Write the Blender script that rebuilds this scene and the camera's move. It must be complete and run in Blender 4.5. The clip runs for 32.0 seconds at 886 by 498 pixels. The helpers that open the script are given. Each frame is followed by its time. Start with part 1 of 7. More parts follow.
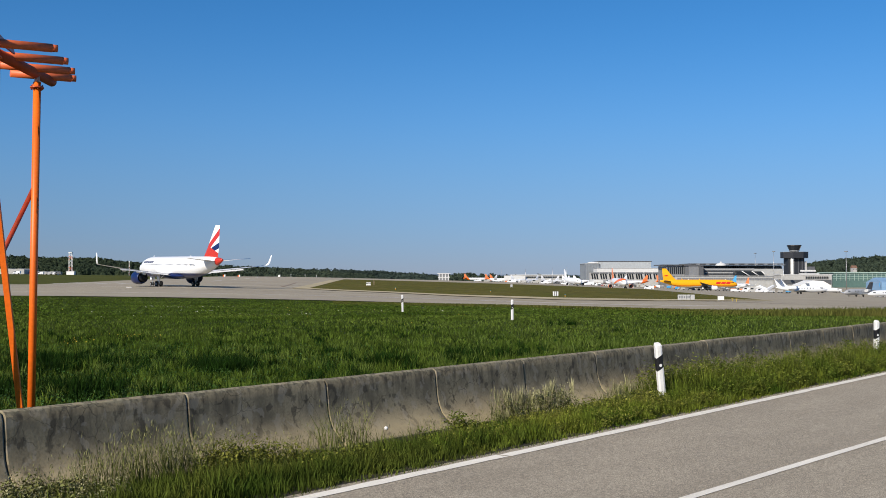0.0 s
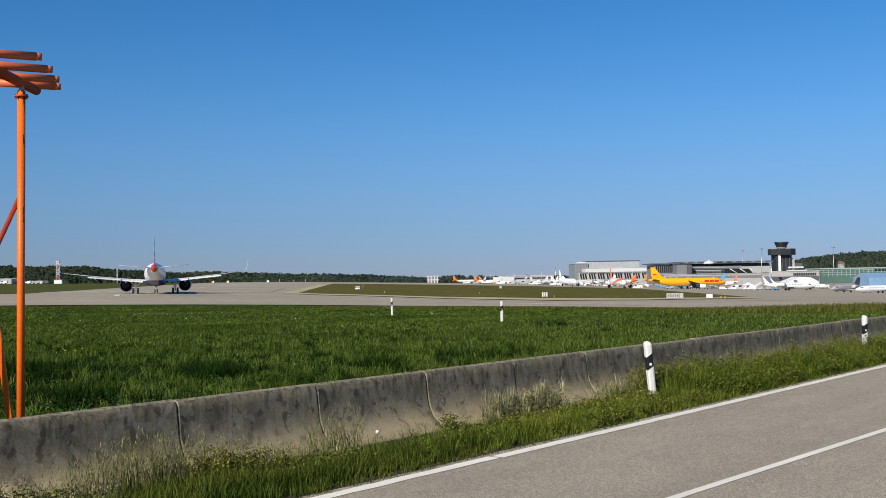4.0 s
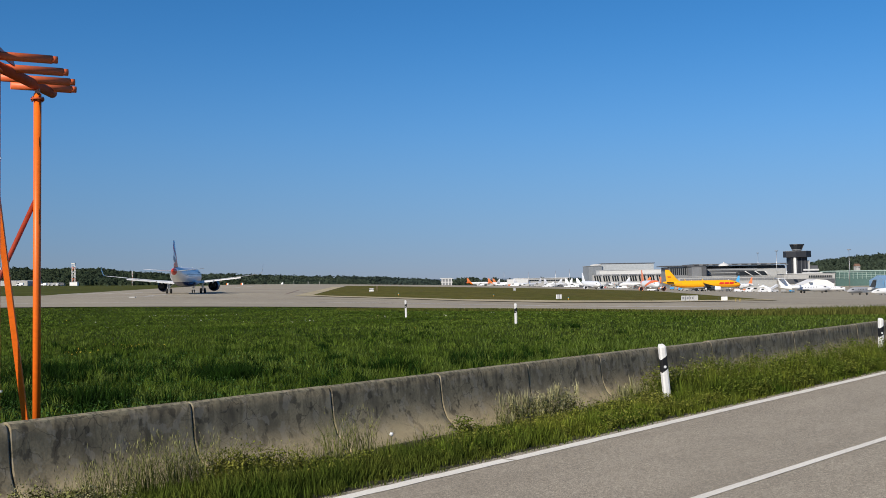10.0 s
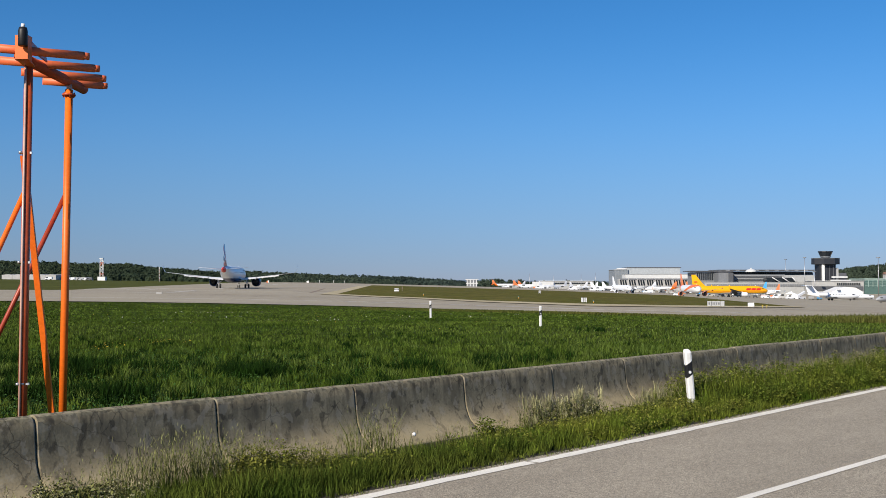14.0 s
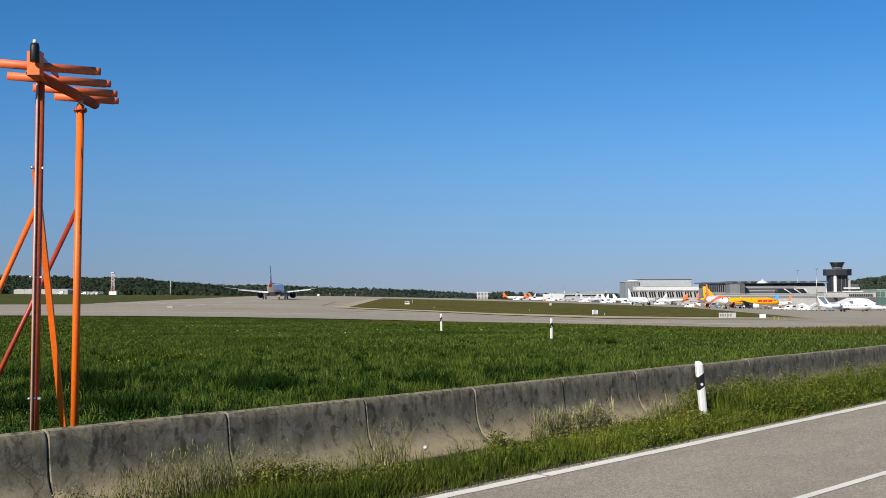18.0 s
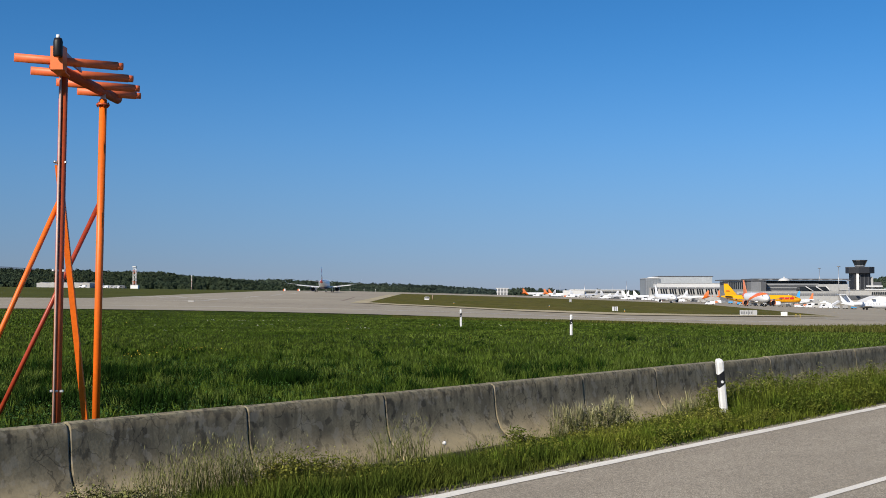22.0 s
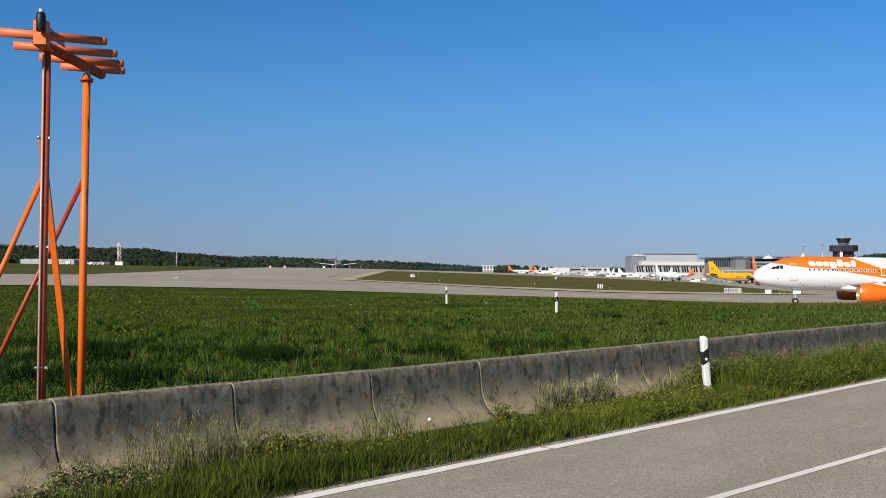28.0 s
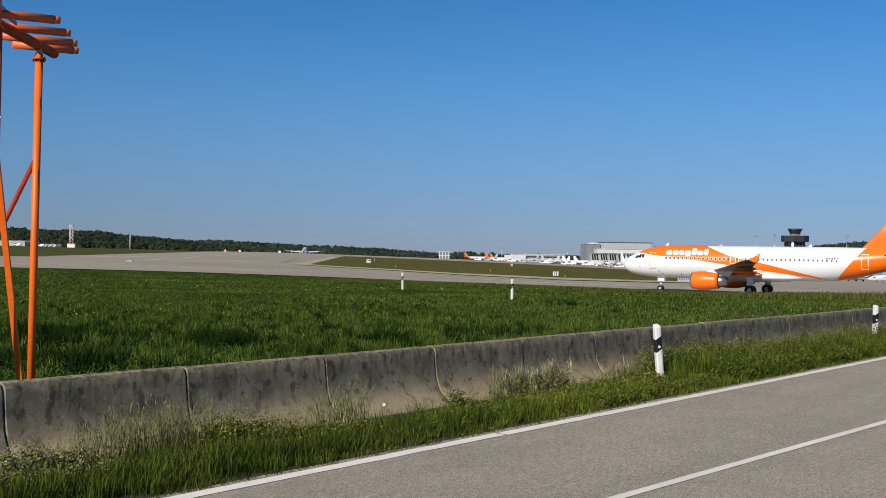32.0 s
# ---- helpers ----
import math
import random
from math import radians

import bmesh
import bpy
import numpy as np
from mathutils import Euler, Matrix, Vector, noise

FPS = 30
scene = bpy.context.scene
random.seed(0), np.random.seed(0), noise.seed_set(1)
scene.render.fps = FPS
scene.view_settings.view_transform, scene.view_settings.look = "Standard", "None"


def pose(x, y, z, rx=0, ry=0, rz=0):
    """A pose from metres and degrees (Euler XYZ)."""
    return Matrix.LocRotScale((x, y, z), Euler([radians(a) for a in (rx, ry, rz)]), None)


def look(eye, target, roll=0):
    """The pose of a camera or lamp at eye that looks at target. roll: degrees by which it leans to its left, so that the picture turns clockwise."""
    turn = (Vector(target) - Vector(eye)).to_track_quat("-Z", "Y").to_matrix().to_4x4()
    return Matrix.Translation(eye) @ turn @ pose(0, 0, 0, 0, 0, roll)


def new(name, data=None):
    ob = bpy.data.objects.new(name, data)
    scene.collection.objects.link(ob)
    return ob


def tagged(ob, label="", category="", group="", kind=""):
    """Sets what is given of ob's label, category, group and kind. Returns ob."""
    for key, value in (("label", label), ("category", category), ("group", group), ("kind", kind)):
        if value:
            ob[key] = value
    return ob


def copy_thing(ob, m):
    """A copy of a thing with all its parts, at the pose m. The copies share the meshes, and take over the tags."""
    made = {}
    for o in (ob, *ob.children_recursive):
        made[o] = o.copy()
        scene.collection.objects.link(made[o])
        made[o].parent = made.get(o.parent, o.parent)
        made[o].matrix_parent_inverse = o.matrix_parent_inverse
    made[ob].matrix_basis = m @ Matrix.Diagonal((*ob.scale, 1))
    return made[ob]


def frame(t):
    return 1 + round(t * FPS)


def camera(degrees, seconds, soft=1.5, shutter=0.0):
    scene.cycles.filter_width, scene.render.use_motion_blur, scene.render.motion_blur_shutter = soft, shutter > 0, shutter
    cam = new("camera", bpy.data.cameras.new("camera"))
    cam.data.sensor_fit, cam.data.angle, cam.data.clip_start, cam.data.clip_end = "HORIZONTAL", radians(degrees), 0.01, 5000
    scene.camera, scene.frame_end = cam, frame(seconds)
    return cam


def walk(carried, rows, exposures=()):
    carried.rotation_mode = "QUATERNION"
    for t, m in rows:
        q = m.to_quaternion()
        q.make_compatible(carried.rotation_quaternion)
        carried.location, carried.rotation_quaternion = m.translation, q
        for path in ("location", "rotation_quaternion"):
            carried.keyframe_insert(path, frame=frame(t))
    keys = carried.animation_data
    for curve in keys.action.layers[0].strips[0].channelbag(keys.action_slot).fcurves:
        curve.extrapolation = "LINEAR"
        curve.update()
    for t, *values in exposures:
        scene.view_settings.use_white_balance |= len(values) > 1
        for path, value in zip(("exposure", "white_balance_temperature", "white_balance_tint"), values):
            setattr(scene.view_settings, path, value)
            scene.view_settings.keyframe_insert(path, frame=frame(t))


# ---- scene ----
# ---------------------------------------------------------------- camera
cam = camera(44.0, 32.0, soft=0.75)
EYE = (0.0, 0.0, 2.2)


def turn(t, yaw, pitch, roll):
    return (t, pose(*EYE, 90 + pitch, roll, yaw))


PATH = [
    turn(0, -0.000, 1.447, -0.000),
    turn(0.5, 0.145, 1.351, -0.084),
    turn(1, 0.285, 1.196, -0.069),
    turn(1.5, 0.355, 1.171, -0.023),
    turn(2, 0.129, 1.224, 0.013),
    turn(2.5, -0.017, 1.323, 0.303),
    turn(3, -0.114, 1.387, 0.550),
    turn(3.5, -0.308, 1.470, 0.785),
    turn(5.5, -1.222, 1.790, 1.044),
    turn(6, -0.975, 1.398, 1.040),
    turn(6.2, -1.317, 1.440, 0.939),
    turn(6.3, -1.431, 1.461, 0.888),
    turn(6.4, -0.690, 1.482, 0.838),
    turn(6.5, 0.942, 1.504, 0.787),
    turn(6.6, 1.277, 1.504, 0.787),
    turn(6.7, 1.021, 1.504, 0.787),
    turn(7, 1.087, 1.534, 0.768),
    turn(7.5, 0.781, 1.677, 0.687),
    turn(8, 0.629, 1.714, 0.667),
    turn(8.5, 0.515, 1.723, 0.821),
    turn(9, 0.312, 1.787, 0.884),
    turn(9.5, 0.333, 1.725, 0.867),
    turn(10, 0.153, 1.703, 0.926),
    turn(10.5, -0.136, 1.656, 0.955),
    turn(11, -0.220, 1.602, 0.873),
    turn(11.5, -0.035, 1.535, 0.797),
    turn(12, 0.297, 1.540, 0.699),
    turn(12.5, 0.653, 1.644, 0.497),
    turn(13, 0.826, 1.672, 0.336),
    turn(13.5, 1.140, 1.717, 0.103),
    turn(14, 1.465, 1.761, -0.058),
    turn(14.5, 1.607, 1.804, -0.130),
    turn(16.5, 1.885, 2.112, 0.179),
    turn(17, 1.900, 2.259, 0.189),
    turn(17.5, 1.929, 2.346, 0.200),
    turn(18, 2.016, 2.431, 0.187),
    turn(18.5, 2.534, 2.624, 0.191),
    turn(19, 2.764, 2.733, 0.152),
    turn(19.5, 3.138, 2.727, 0.098),
    turn(20, 3.276, 2.663, -0.183),
    turn(20.5, 3.361, 2.640, -0.244),
    turn(21, 3.106, 2.572, -0.189),
    turn(21.5, 3.193, 2.421, -0.207),
    turn(22, 3.050, 2.206, -0.143),
    turn(22.5, 3.004, 1.963, -0.190),
    turn(23, 2.838, 1.821, -0.224),
    turn(23.5, 2.700, 1.703, -0.333),
    turn(24, 2.703, 1.644, -0.404),
    turn(24.5, 2.600, 1.709, -0.325),
    turn(25, 2.725, 1.740, -0.312),
    turn(25.5, 2.756, 1.703, -0.326),
    turn(27.5, 2.568, 1.344, -0.343),
    turn(28, 2.305, 1.019, -0.258),
    turn(28.5, 2.226, 0.824, -0.225),
    turn(29, 1.998, 0.770, -0.153),
    turn(29.5, 1.894, 0.367, -0.134),
    turn(30, 1.767, 0.288, -0.113),
    turn(30.5, 1.499, 0.404, -0.157),
    turn(31, 1.179, 0.384, -0.223),
    turn(31.5, 0.402, 0.397, -0.550),
    turn(32, 0.020, 0.315, -0.871),
]
walk(cam, PATH, [(0, 0.24), (1, 0.27), (2, 0.22), (3, 0.22), (6, 0.25), (7, 0.32), (8, 0.15), (9, 0.18), (10, 0.15), (11, 0.24), (13, 0.30), (16, 0.31), (19, 0.29), (20, 0.27), (21, 0.15), (22, 0.22), (23, 0.30), (25, 0.31), (28, 0.22), (30, 0.20), (31, 0.20), (32, 0.05)])

# ---------------------------------------------------------------- light
SUN_TO = Vector((-0.58, -0.815, 0.0)).normalized()
SUN_EL = radians(31)
world = bpy.data.worlds.new("sky")
scene.world = world
world.use_nodes = True
wn = world.node_tree
sky = wn.nodes.new("ShaderNodeTexSky")
sky.sky_type = "NISHITA"
sky.sun_disc = False
sky.sun_elevation = SUN_EL
sky.sun_rotation = math.atan2(SUN_TO.x, SUN_TO.y)
sky.altitude = 1500
sky.air_density, sky.dust_density, sky.ozone_density = 1.0, 0.1, 5.0
clear = wn.nodes.new("ShaderNodeMix")
clear.data_type, clear.blend_type = "RGBA", "MULTIPLY"
clear.inputs["Factor"].default_value = 1.0
clear.inputs["B"].default_value = (0.58, 0.92, 1.15, 1)
wn.links.new(sky.outputs[0], clear.inputs["A"])
# the haze layer dulls the lowest degrees of the sky all round
up = wn.nodes.new("ShaderNodeTexCoord")
sep = wn.nodes.new("ShaderNodeSeparateXYZ")
wn.links.new(up.outputs["Generated"], sep.inputs[0])
low = wn.nodes.new("ShaderNodeMapRange")
low.inputs["From Min"].default_value, low.inputs["From Max"].default_value = -0.05, 0.30
wn.links.new(sep.outputs["Z"], low.inputs["Value"])
tone = wn.nodes.new("ShaderNodeValToRGB")
tone.color_ramp.interpolation = "B_SPLINE"
tone.color_ramp.elements[0].position, tone.color_ramp.elements[0].color = 0.0, (0.63, 0.455, 0.60, 1)
tone.color_ramp.elements[1].position, tone.color_ramp.elements[1].color = 1.0, (0.54, 0.90, 0.97, 1)
for pos, color in ((0.17, (0.66, 0.475, 0.605)), (0.36, (0.965, 0.735, 0.715)), (0.54, (0.93, 0.905, 0.89)), (0.76, (0.66, 0.93, 0.97))):
    tone.color_ramp.elements.new(pos).color = (*color, 1)
wn.links.new(low.outputs["Result"], tone.inputs[0])
haze = wn.nodes.new("ShaderNodeMix")
haze.data_type, haze.blend_type = "RGBA", "MULTIPLY"
haze.inputs["Factor"].default_value = 1.0
wn.links.new(clear.outputs["Result"], haze.inputs["A"])
wn.links.new(tone.outputs["Color"], haze.inputs["B"])
wn.links.new(haze.outputs["Result"], wn.nodes["Background"].inputs[0])
wn.nodes["Background"].inputs[1].default_value = 0.081
sun = new("sun", bpy.data.lights.new("sun", "SUN"))
sun.data.energy, sun.data.angle, sun.data.color = 5.0, radians(0.5), (1.0, 0.90, 0.76)
sun.matrix_world = look((0, 0, 0), -(SUN_TO * math.cos(SUN_EL) + Vector((0, 0, math.sin(SUN_EL)))))

# ---------------------------------------------------------------- materials


def material(name, color, rough=0.6, metal=0.0, var=0.15, scale=3.0, fine=40.0, bump=0.0, tint=None, spec=0.4, island=False, leafy=0.0, spread=(0.42, 1.5)):
    """A surface with two scales of variation: large stains and fine grain."""
    m = bpy.data.materials.new(name)
    m.use_nodes = True
    nt = m.node_tree
    b = nt.nodes["Principled BSDF"]
    b.inputs["Roughness"].default_value = rough
    b.inputs["Metallic"].default_value = metal
    b.inputs["Specular IOR Level"].default_value = spec
    co = nt.nodes.new("ShaderNodeTexCoord")
    n1 = nt.nodes.new("ShaderNodeTexNoise")
    n1.inputs["Scale"].default_value = scale
    n1.inputs["Detail"].default_value = 5
    n2 = nt.nodes.new("ShaderNodeTexNoise")
    n2.inputs["Scale"].default_value = fine
    n2.inputs["Detail"].default_value = 3
    nt.links.new(co.outputs["Object"], n1.inputs["Vector"])
    nt.links.new(co.outputs["Object"], n2.inputs["Vector"])
    ramp = nt.nodes.new("ShaderNodeMapRange")
    ramp.inputs["From Min"].default_value, ramp.inputs["From Max"].default_value = 0.3, 0.7
    nt.links.new(n1.outputs["Fac"], ramp.inputs["Value"])
    mix = nt.nodes.new("ShaderNodeMix")
    mix.data_type = "RGBA"
    other = tint or tuple(c * (1 - 1.6 * var) for c in color)
    mix.inputs["A"].default_value = (*color, 1)
    mix.inputs["B"].default_value = (*other, 1)
    nt.links.new(ramp.outputs["Result"], mix.inputs["Factor"])
    mul = nt.nodes.new("ShaderNodeMix")
    mul.data_type, mul.blend_type = "RGBA", "MULTIPLY"
    mul.inputs["Factor"].default_value = 1.0
    grain = nt.nodes.new("ShaderNodeMapRange")
    grain.inputs["From Min"].default_value, grain.inputs["From Max"].default_value = 0.25, 0.75
    grain.inputs["To Min"].default_value, grain.inputs["To Max"].default_value = 1 - var, 1 + var
    nt.links.new(n2.outputs["Fac"], grain.inputs["Value"])
    nt.links.new(mix.outputs["Result"], mul.inputs["A"])
    nt.links.new(grain.outputs["Result"], mul.inputs["B"])
    out = mul.outputs["Result"]
    if island:
        geo = nt.nodes.new("ShaderNodeNewGeometry")
        mr = nt.nodes.new("ShaderNodeMapRange")
        mr.inputs["To Min"].default_value, mr.inputs["To Max"].default_value = spread
        nt.links.new(geo.outputs["Random Per Island"], mr.inputs["Value"])
        m3 = nt.nodes.new("ShaderNodeMix")
        m3.data_type, m3.blend_type = "RGBA", "MULTIPLY"
        m3.inputs["Factor"].default_value = 1.0
        nt.links.new(out, m3.inputs["A"])
        nt.links.new(mr.outputs["Result"], m3.inputs["B"])
        out = m3.outputs["Result"]
    nt.links.new(out, b.inputs["Base Color"])
    if leafy:
        tr = nt.nodes.new("ShaderNodeBsdfTranslucent")
        nt.links.new(out, tr.inputs["Color"])
        ms = nt.nodes.new("ShaderNodeMixShader")
        ms.inputs[0].default_value = leafy
        end = nt.nodes["Material Output"]
        nt.links.new(b.outputs[0], ms.inputs[1])
        nt.links.new(tr.outputs[0], ms.inputs[2])
        nt.links.new(ms.outputs[0], end.inputs["Surface"])
    if bump:
        bp = nt.nodes.new("ShaderNodeBump")
        bp.inputs["Strength"].default_value = bump
        bp.inputs["Distance"].default_value = 0.02
        nt.links.new(n2.outputs["Fac"], bp.inputs["Height"])
        nt.links.new(bp.outputs["Normal"], b.inputs["Normal"])
    return m


M = {}
M["concrete_pave"] = material("pavement_concrete", (0.375, 0.332, 0.250), 0.95, var=0.14, scale=0.03, fine=0.8, tint=(0.300, 0.262, 0.202), spec=0.2)
M["soil"] = material("soil", (0.050, 0.042, 0.024), 1.0, var=0.3, scale=2, fine=30, bump=0.5)
M["field"] = material("field_turf", (0.026, 0.044, 0.006), 1.0, var=0.30, scale=0.06, fine=1.7, tint=(0.044, 0.056, 0.009), spec=0.02)
M["island"] = material("island_turf", (0.085, 0.088, 0.018), 1.0, var=0.45, scale=0.07, fine=0.5, tint=(0.12, 0.102, 0.030), spec=0.02)
M["dry_turf"] = material("dry_turf", (0.50, 0.43, 0.28), 1.0, var=0.16, scale=0.05, fine=0.8, spec=0.1)
M["outfield"] = material("outfield_turf", (0.085, 0.092, 0.026), 1.0, var=0.35, scale=0.03, fine=0.5, tint=(0.062, 0.070, 0.018), spec=0.02)
M["blade"] = material("grass_blade", (0.044, 0.079, 0.009), 0.8, var=0.30, scale=0.13, fine=0.9, tint=(0.102, 0.146, 0.024), spec=0.03, island=True, leafy=0.12, spread=(0.5, 1.4))
M["blade_young"] = material("young_grass_blade", (0.112, 0.152, 0.033), 0.8, var=0.3, scale=0.4, fine=2, tint=(0.070, 0.110, 0.022), spec=0.04, island=True, leafy=0.12, spread=(0.5, 1.5))
M["blade_dark"] = material("dark_grass_blade", (0.013, 0.036, 0.004), 0.7, var=0.2, scale=0.3, fine=2, spec=0.05, island=True, leafy=0.10)
M["blade_light"] = material("verge_blade", (0.150, 0.172, 0.024), 0.7, var=0.30, scale=0.9, fine=3, tint=(0.052, 0.094, 0.010), spec=0.05, island=True, leafy=0.10, spread=(0.3, 1.6))
M["blade_deep"] = material("deep_verge_blade", (0.098, 0.114, 0.021), 0.75, var=0.3, scale=0.9, fine=3, tint=(0.034, 0.062, 0.008), spec=0.04, island=True, leafy=0.10, spread=(0.25, 1.6))
M["weed"] = material("weed_leaf", (0.190, 0.205, 0.036), 0.7, var=0.3, scale=1.5, fine=8, tint=(0.070, 0.115, 0.015), spec=0.06, island=True, leafy=0.34, spread=(0.55, 1.5))
M["seed_spray"] = material("brownish_seed_spray", (0.25, 0.235, 0.095), 0.8, var=0.2, scale=2, fine=9, tint=(0.15, 0.15, 0.05), island=True, leafy=0.10)
M["weed_yellow"] = material("yellowish_weed_leaf", (0.25, 0.245, 0.052), 0.7, var=0.3, scale=1.5, fine=8, tint=(0.105, 0.138, 0.020), spec=0.06, island=True, leafy=0.34, spread=(0.55, 1.5))
M["pale_bush"] = material("whitish_weed_leaf", (0.25, 0.248, 0.098), 0.8, var=0.25, scale=1.5, fine=8, tint=(0.105, 0.125, 0.034), spec=0.04, island=True, leafy=0.15, spread=(0.4, 1.4))
M["clover"] = material("clover_leaf", (0.026, 0.068, 0.012), 0.6, var=0.3, scale=0.7, fine=4, tint=(0.050, 0.100, 0.024), spec=0.12, island=True, leafy=0.12, spread=(0.3, 1.8))
M["sorrel"] = material("rust_sorrel", (0.14, 0.10, 0.032), 0.9, var=0.3, scale=0.2, fine=2, tint=(0.070, 0.085, 0.020), spec=0.02, island=True, leafy=0.1)
M["meadow"] = material("seeding_meadow_grass", (0.070, 0.092, 0.018), 0.9, var=0.3, scale=0.1, fine=1.0, tint=(0.105, 0.100, 0.028), spec=0.02, island=True, leafy=0.1, spread=(0.5, 1.4))
M["daisy"] = material("white_petals", (0.34, 0.36, 0.27), 0.8, var=0.1)
M["pale_leaf"] = material("pale_weed_leaf", (0.062, 0.098, 0.022), 0.8, var=0.25, scale=0.5, fine=4, tint=(0.045, 0.080, 0.015), spec=0.05, island=True, leafy=0.12)
M["umbel"] = material("pale_seed_head", (0.33, 0.315, 0.165), 0.8, var=0.2, scale=2, fine=9, island=True, leafy=0.10)
M["straw"] = material("dry_stalk", (0.185, 0.178, 0.070), 0.8, var=0.25, scale=2, fine=8, tint=(0.115, 0.125, 0.036), island=True)
M["tall_stem"] = material("green_straw_stem", (0.125, 0.135, 0.040), 0.8, var=0.3, scale=1.2, fine=8, tint=(0.070, 0.092, 0.020), spec=0.05, island=True, spread=(0.5, 1.4))
M["flower"] = material("yellow_flower", (0.52, 0.38, 0.03), 0.7, var=0.15)
M["orange"] = material("orange_paint", (0.85, 0.16, 0.012), 0.45, var=0.10, scale=2, fine=25)
M["orange_worn"] = material("faded_orange_paint", (0.80, 0.165, 0.055), 0.5, var=0.10, scale=2.5, fine=25)
M["maroon"] = material("dark_red_paint", (0.52, 0.092, 0.030), 0.35, var=0.15, scale=2, fine=20)
# The brace faces away from the sun; that shade is in its colour.
M["brace_shaded"] = material("shaded_orange_paint", (0.38, 0.050, 0.018), 0.4, var=0.15, scale=2, fine=20)
M["pale_pipe"] = material("pale_plastic_pipe", (0.62, 0.40, 0.32), 0.3, var=0.1, scale=2, fine=20)
# Boom's red is deepened for the shade under the antenna tubes.
M["boom_red"] = material("shade_deep_red_paint", (0.52, 0.095, 0.035), 0.65, var=0.15, scale=2.5, fine=20, spec=0.2)
M["galv"] = material("galvanised_steel", (0.55, 0.55, 0.56), 0.45, 0.9, var=0.1)
M["black"] = material("black_plastic", (0.012, 0.012, 0.014), 0.5, var=0.2)
M["white_plastic"] = material("white_plastic", (0.8, 0.8, 0.78), 0.5, var=0.06, scale=4, fine=30)
M["white_paint"] = material("white_aircraft_paint", (0.76, 0.785, 0.82), 0.3, var=0.03, scale=0.3, fine=3)
M["joint"] = material("joint_lit_edge", (0.36, 0.35, 0.32), 0.95, var=0.2, scale=4, fine=40)
M["rubber"] = material("tyre_rubber", (0.02, 0.02, 0.02), 0.85, var=0.2)
M["metal"] = material("bare_metal", (0.42, 0.42, 0.43), 0.35, 0.9, var=0.1, scale=1, fine=8)
M["grey_metal"] = material("grey_wing_paint", (0.45, 0.46, 0.47), 0.4, 0.1, var=0.08, scale=0.5, fine=4)
M["dark_fan"] = material("engine_intake", (0.03, 0.03, 0.035), 0.5, 0.4, var=0.2)
M["glass_dark"] = material("dark_glazing", (0.02, 0.025, 0.03), 0.12, var=0.1)
M["cabin_glass"] = material("cabin_pane", (0.10, 0.105, 0.12), 0.2, var=0.1)
M["blue"] = material("royal_blue_paint", (0.007, 0.018, 0.09), 0.35, var=0.05)
M["ez_orange"] = material("orange_aircraft_paint", (0.90, 0.17, 0.01), 0.35, var=0.04)
# Orange dulled for far jets and carts; the haze is in the colour.
M["orange_hazed"] = material("haze_paled_orange_paint", (0.74, 0.23, 0.085), 0.4, var=0.06)
M["red"] = material("red_paint", (0.62, 0.03, 0.02), 0.4, var=0.05)
M["yellow"] = material("yellow_aircraft_paint", (0.86, 0.41, 0.008), 0.35, var=0.04)
M["sky_blue"] = material("light_blue_paint", (0.08, 0.38, 0.75), 0.4, var=0.05)
M["wall_grey"] = material("grey_cladding", (0.40, 0.41, 0.41), 0.6, var=0.10, scale=0.03, fine=0.4)
M["wall_white"] = material("white_cladding", (0.62, 0.63, 0.63), 0.6, var=0.08, scale=0.03, fine=0.4)
M["wall_dark"] = material("dark_cladding", (0.10, 0.105, 0.115), 0.5, var=0.15, scale=0.03, fine=0.4)
M["tower_conc"] = material("tower_dark_cladding", (0.022, 0.025, 0.032), 0.6, var=0.15, scale=0.05, fine=0.5)
M["green_glass"] = material("green_glass_facade", (0.095, 0.165, 0.15), 0.25, var=0.12, scale=0.03, fine=0.5)
# Foliage and hills: haze put into the colours, paler and bluer farther off.
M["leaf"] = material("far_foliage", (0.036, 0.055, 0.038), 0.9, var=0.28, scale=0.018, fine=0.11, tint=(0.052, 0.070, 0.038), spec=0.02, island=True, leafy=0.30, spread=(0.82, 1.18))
M["leaf_far"] = material("haze_pale_foliage", (0.070, 0.098, 0.080), 0.9, var=0.3, scale=0.008, fine=0.08, spec=0.02, island=True, leafy=0.35, spread=(0.8, 1.2))
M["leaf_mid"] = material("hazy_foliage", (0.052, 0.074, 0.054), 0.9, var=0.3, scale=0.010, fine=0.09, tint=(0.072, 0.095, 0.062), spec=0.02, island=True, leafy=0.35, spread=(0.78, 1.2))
M["hill"] = material("haze_blue_hill", (0.16, 0.21, 0.27), 1.0, var=0.15, scale=0.002, fine=0.02, spec=0.0)
M["sign_white"] = material("sign_panel", (0.75, 0.76, 0.76), 0.5, var=0.06)
M["wall_steel"] = material("steel_cladding", (0.20, 0.21, 0.225), 0.5, var=0.12, scale=0.05, fine=0.6)
M["wall_mid"] = material("pale_grey_concrete", (0.42, 0.42, 0.41), 0.7, var=0.12, scale=0.05, fine=0.6)
M["wall_grey2"] = material("grey_sign_back", (0.45, 0.46, 0.47), 0.6, var=0.1)
M["green_pale"] = material("pale_green_metal", (0.36, 0.48, 0.44), 0.5, var=0.1, scale=0.05, fine=0.6)
M["tent_blue"] = material("blue_tent_fabric", (0.20, 0.34, 0.52), 0.7, var=0.08, scale=0.05, fine=0.6)
M["roof_tile"] = material("brown_roof_tile", (0.22, 0.13, 0.09), 0.9, var=0.2, scale=0.2, fine=2)
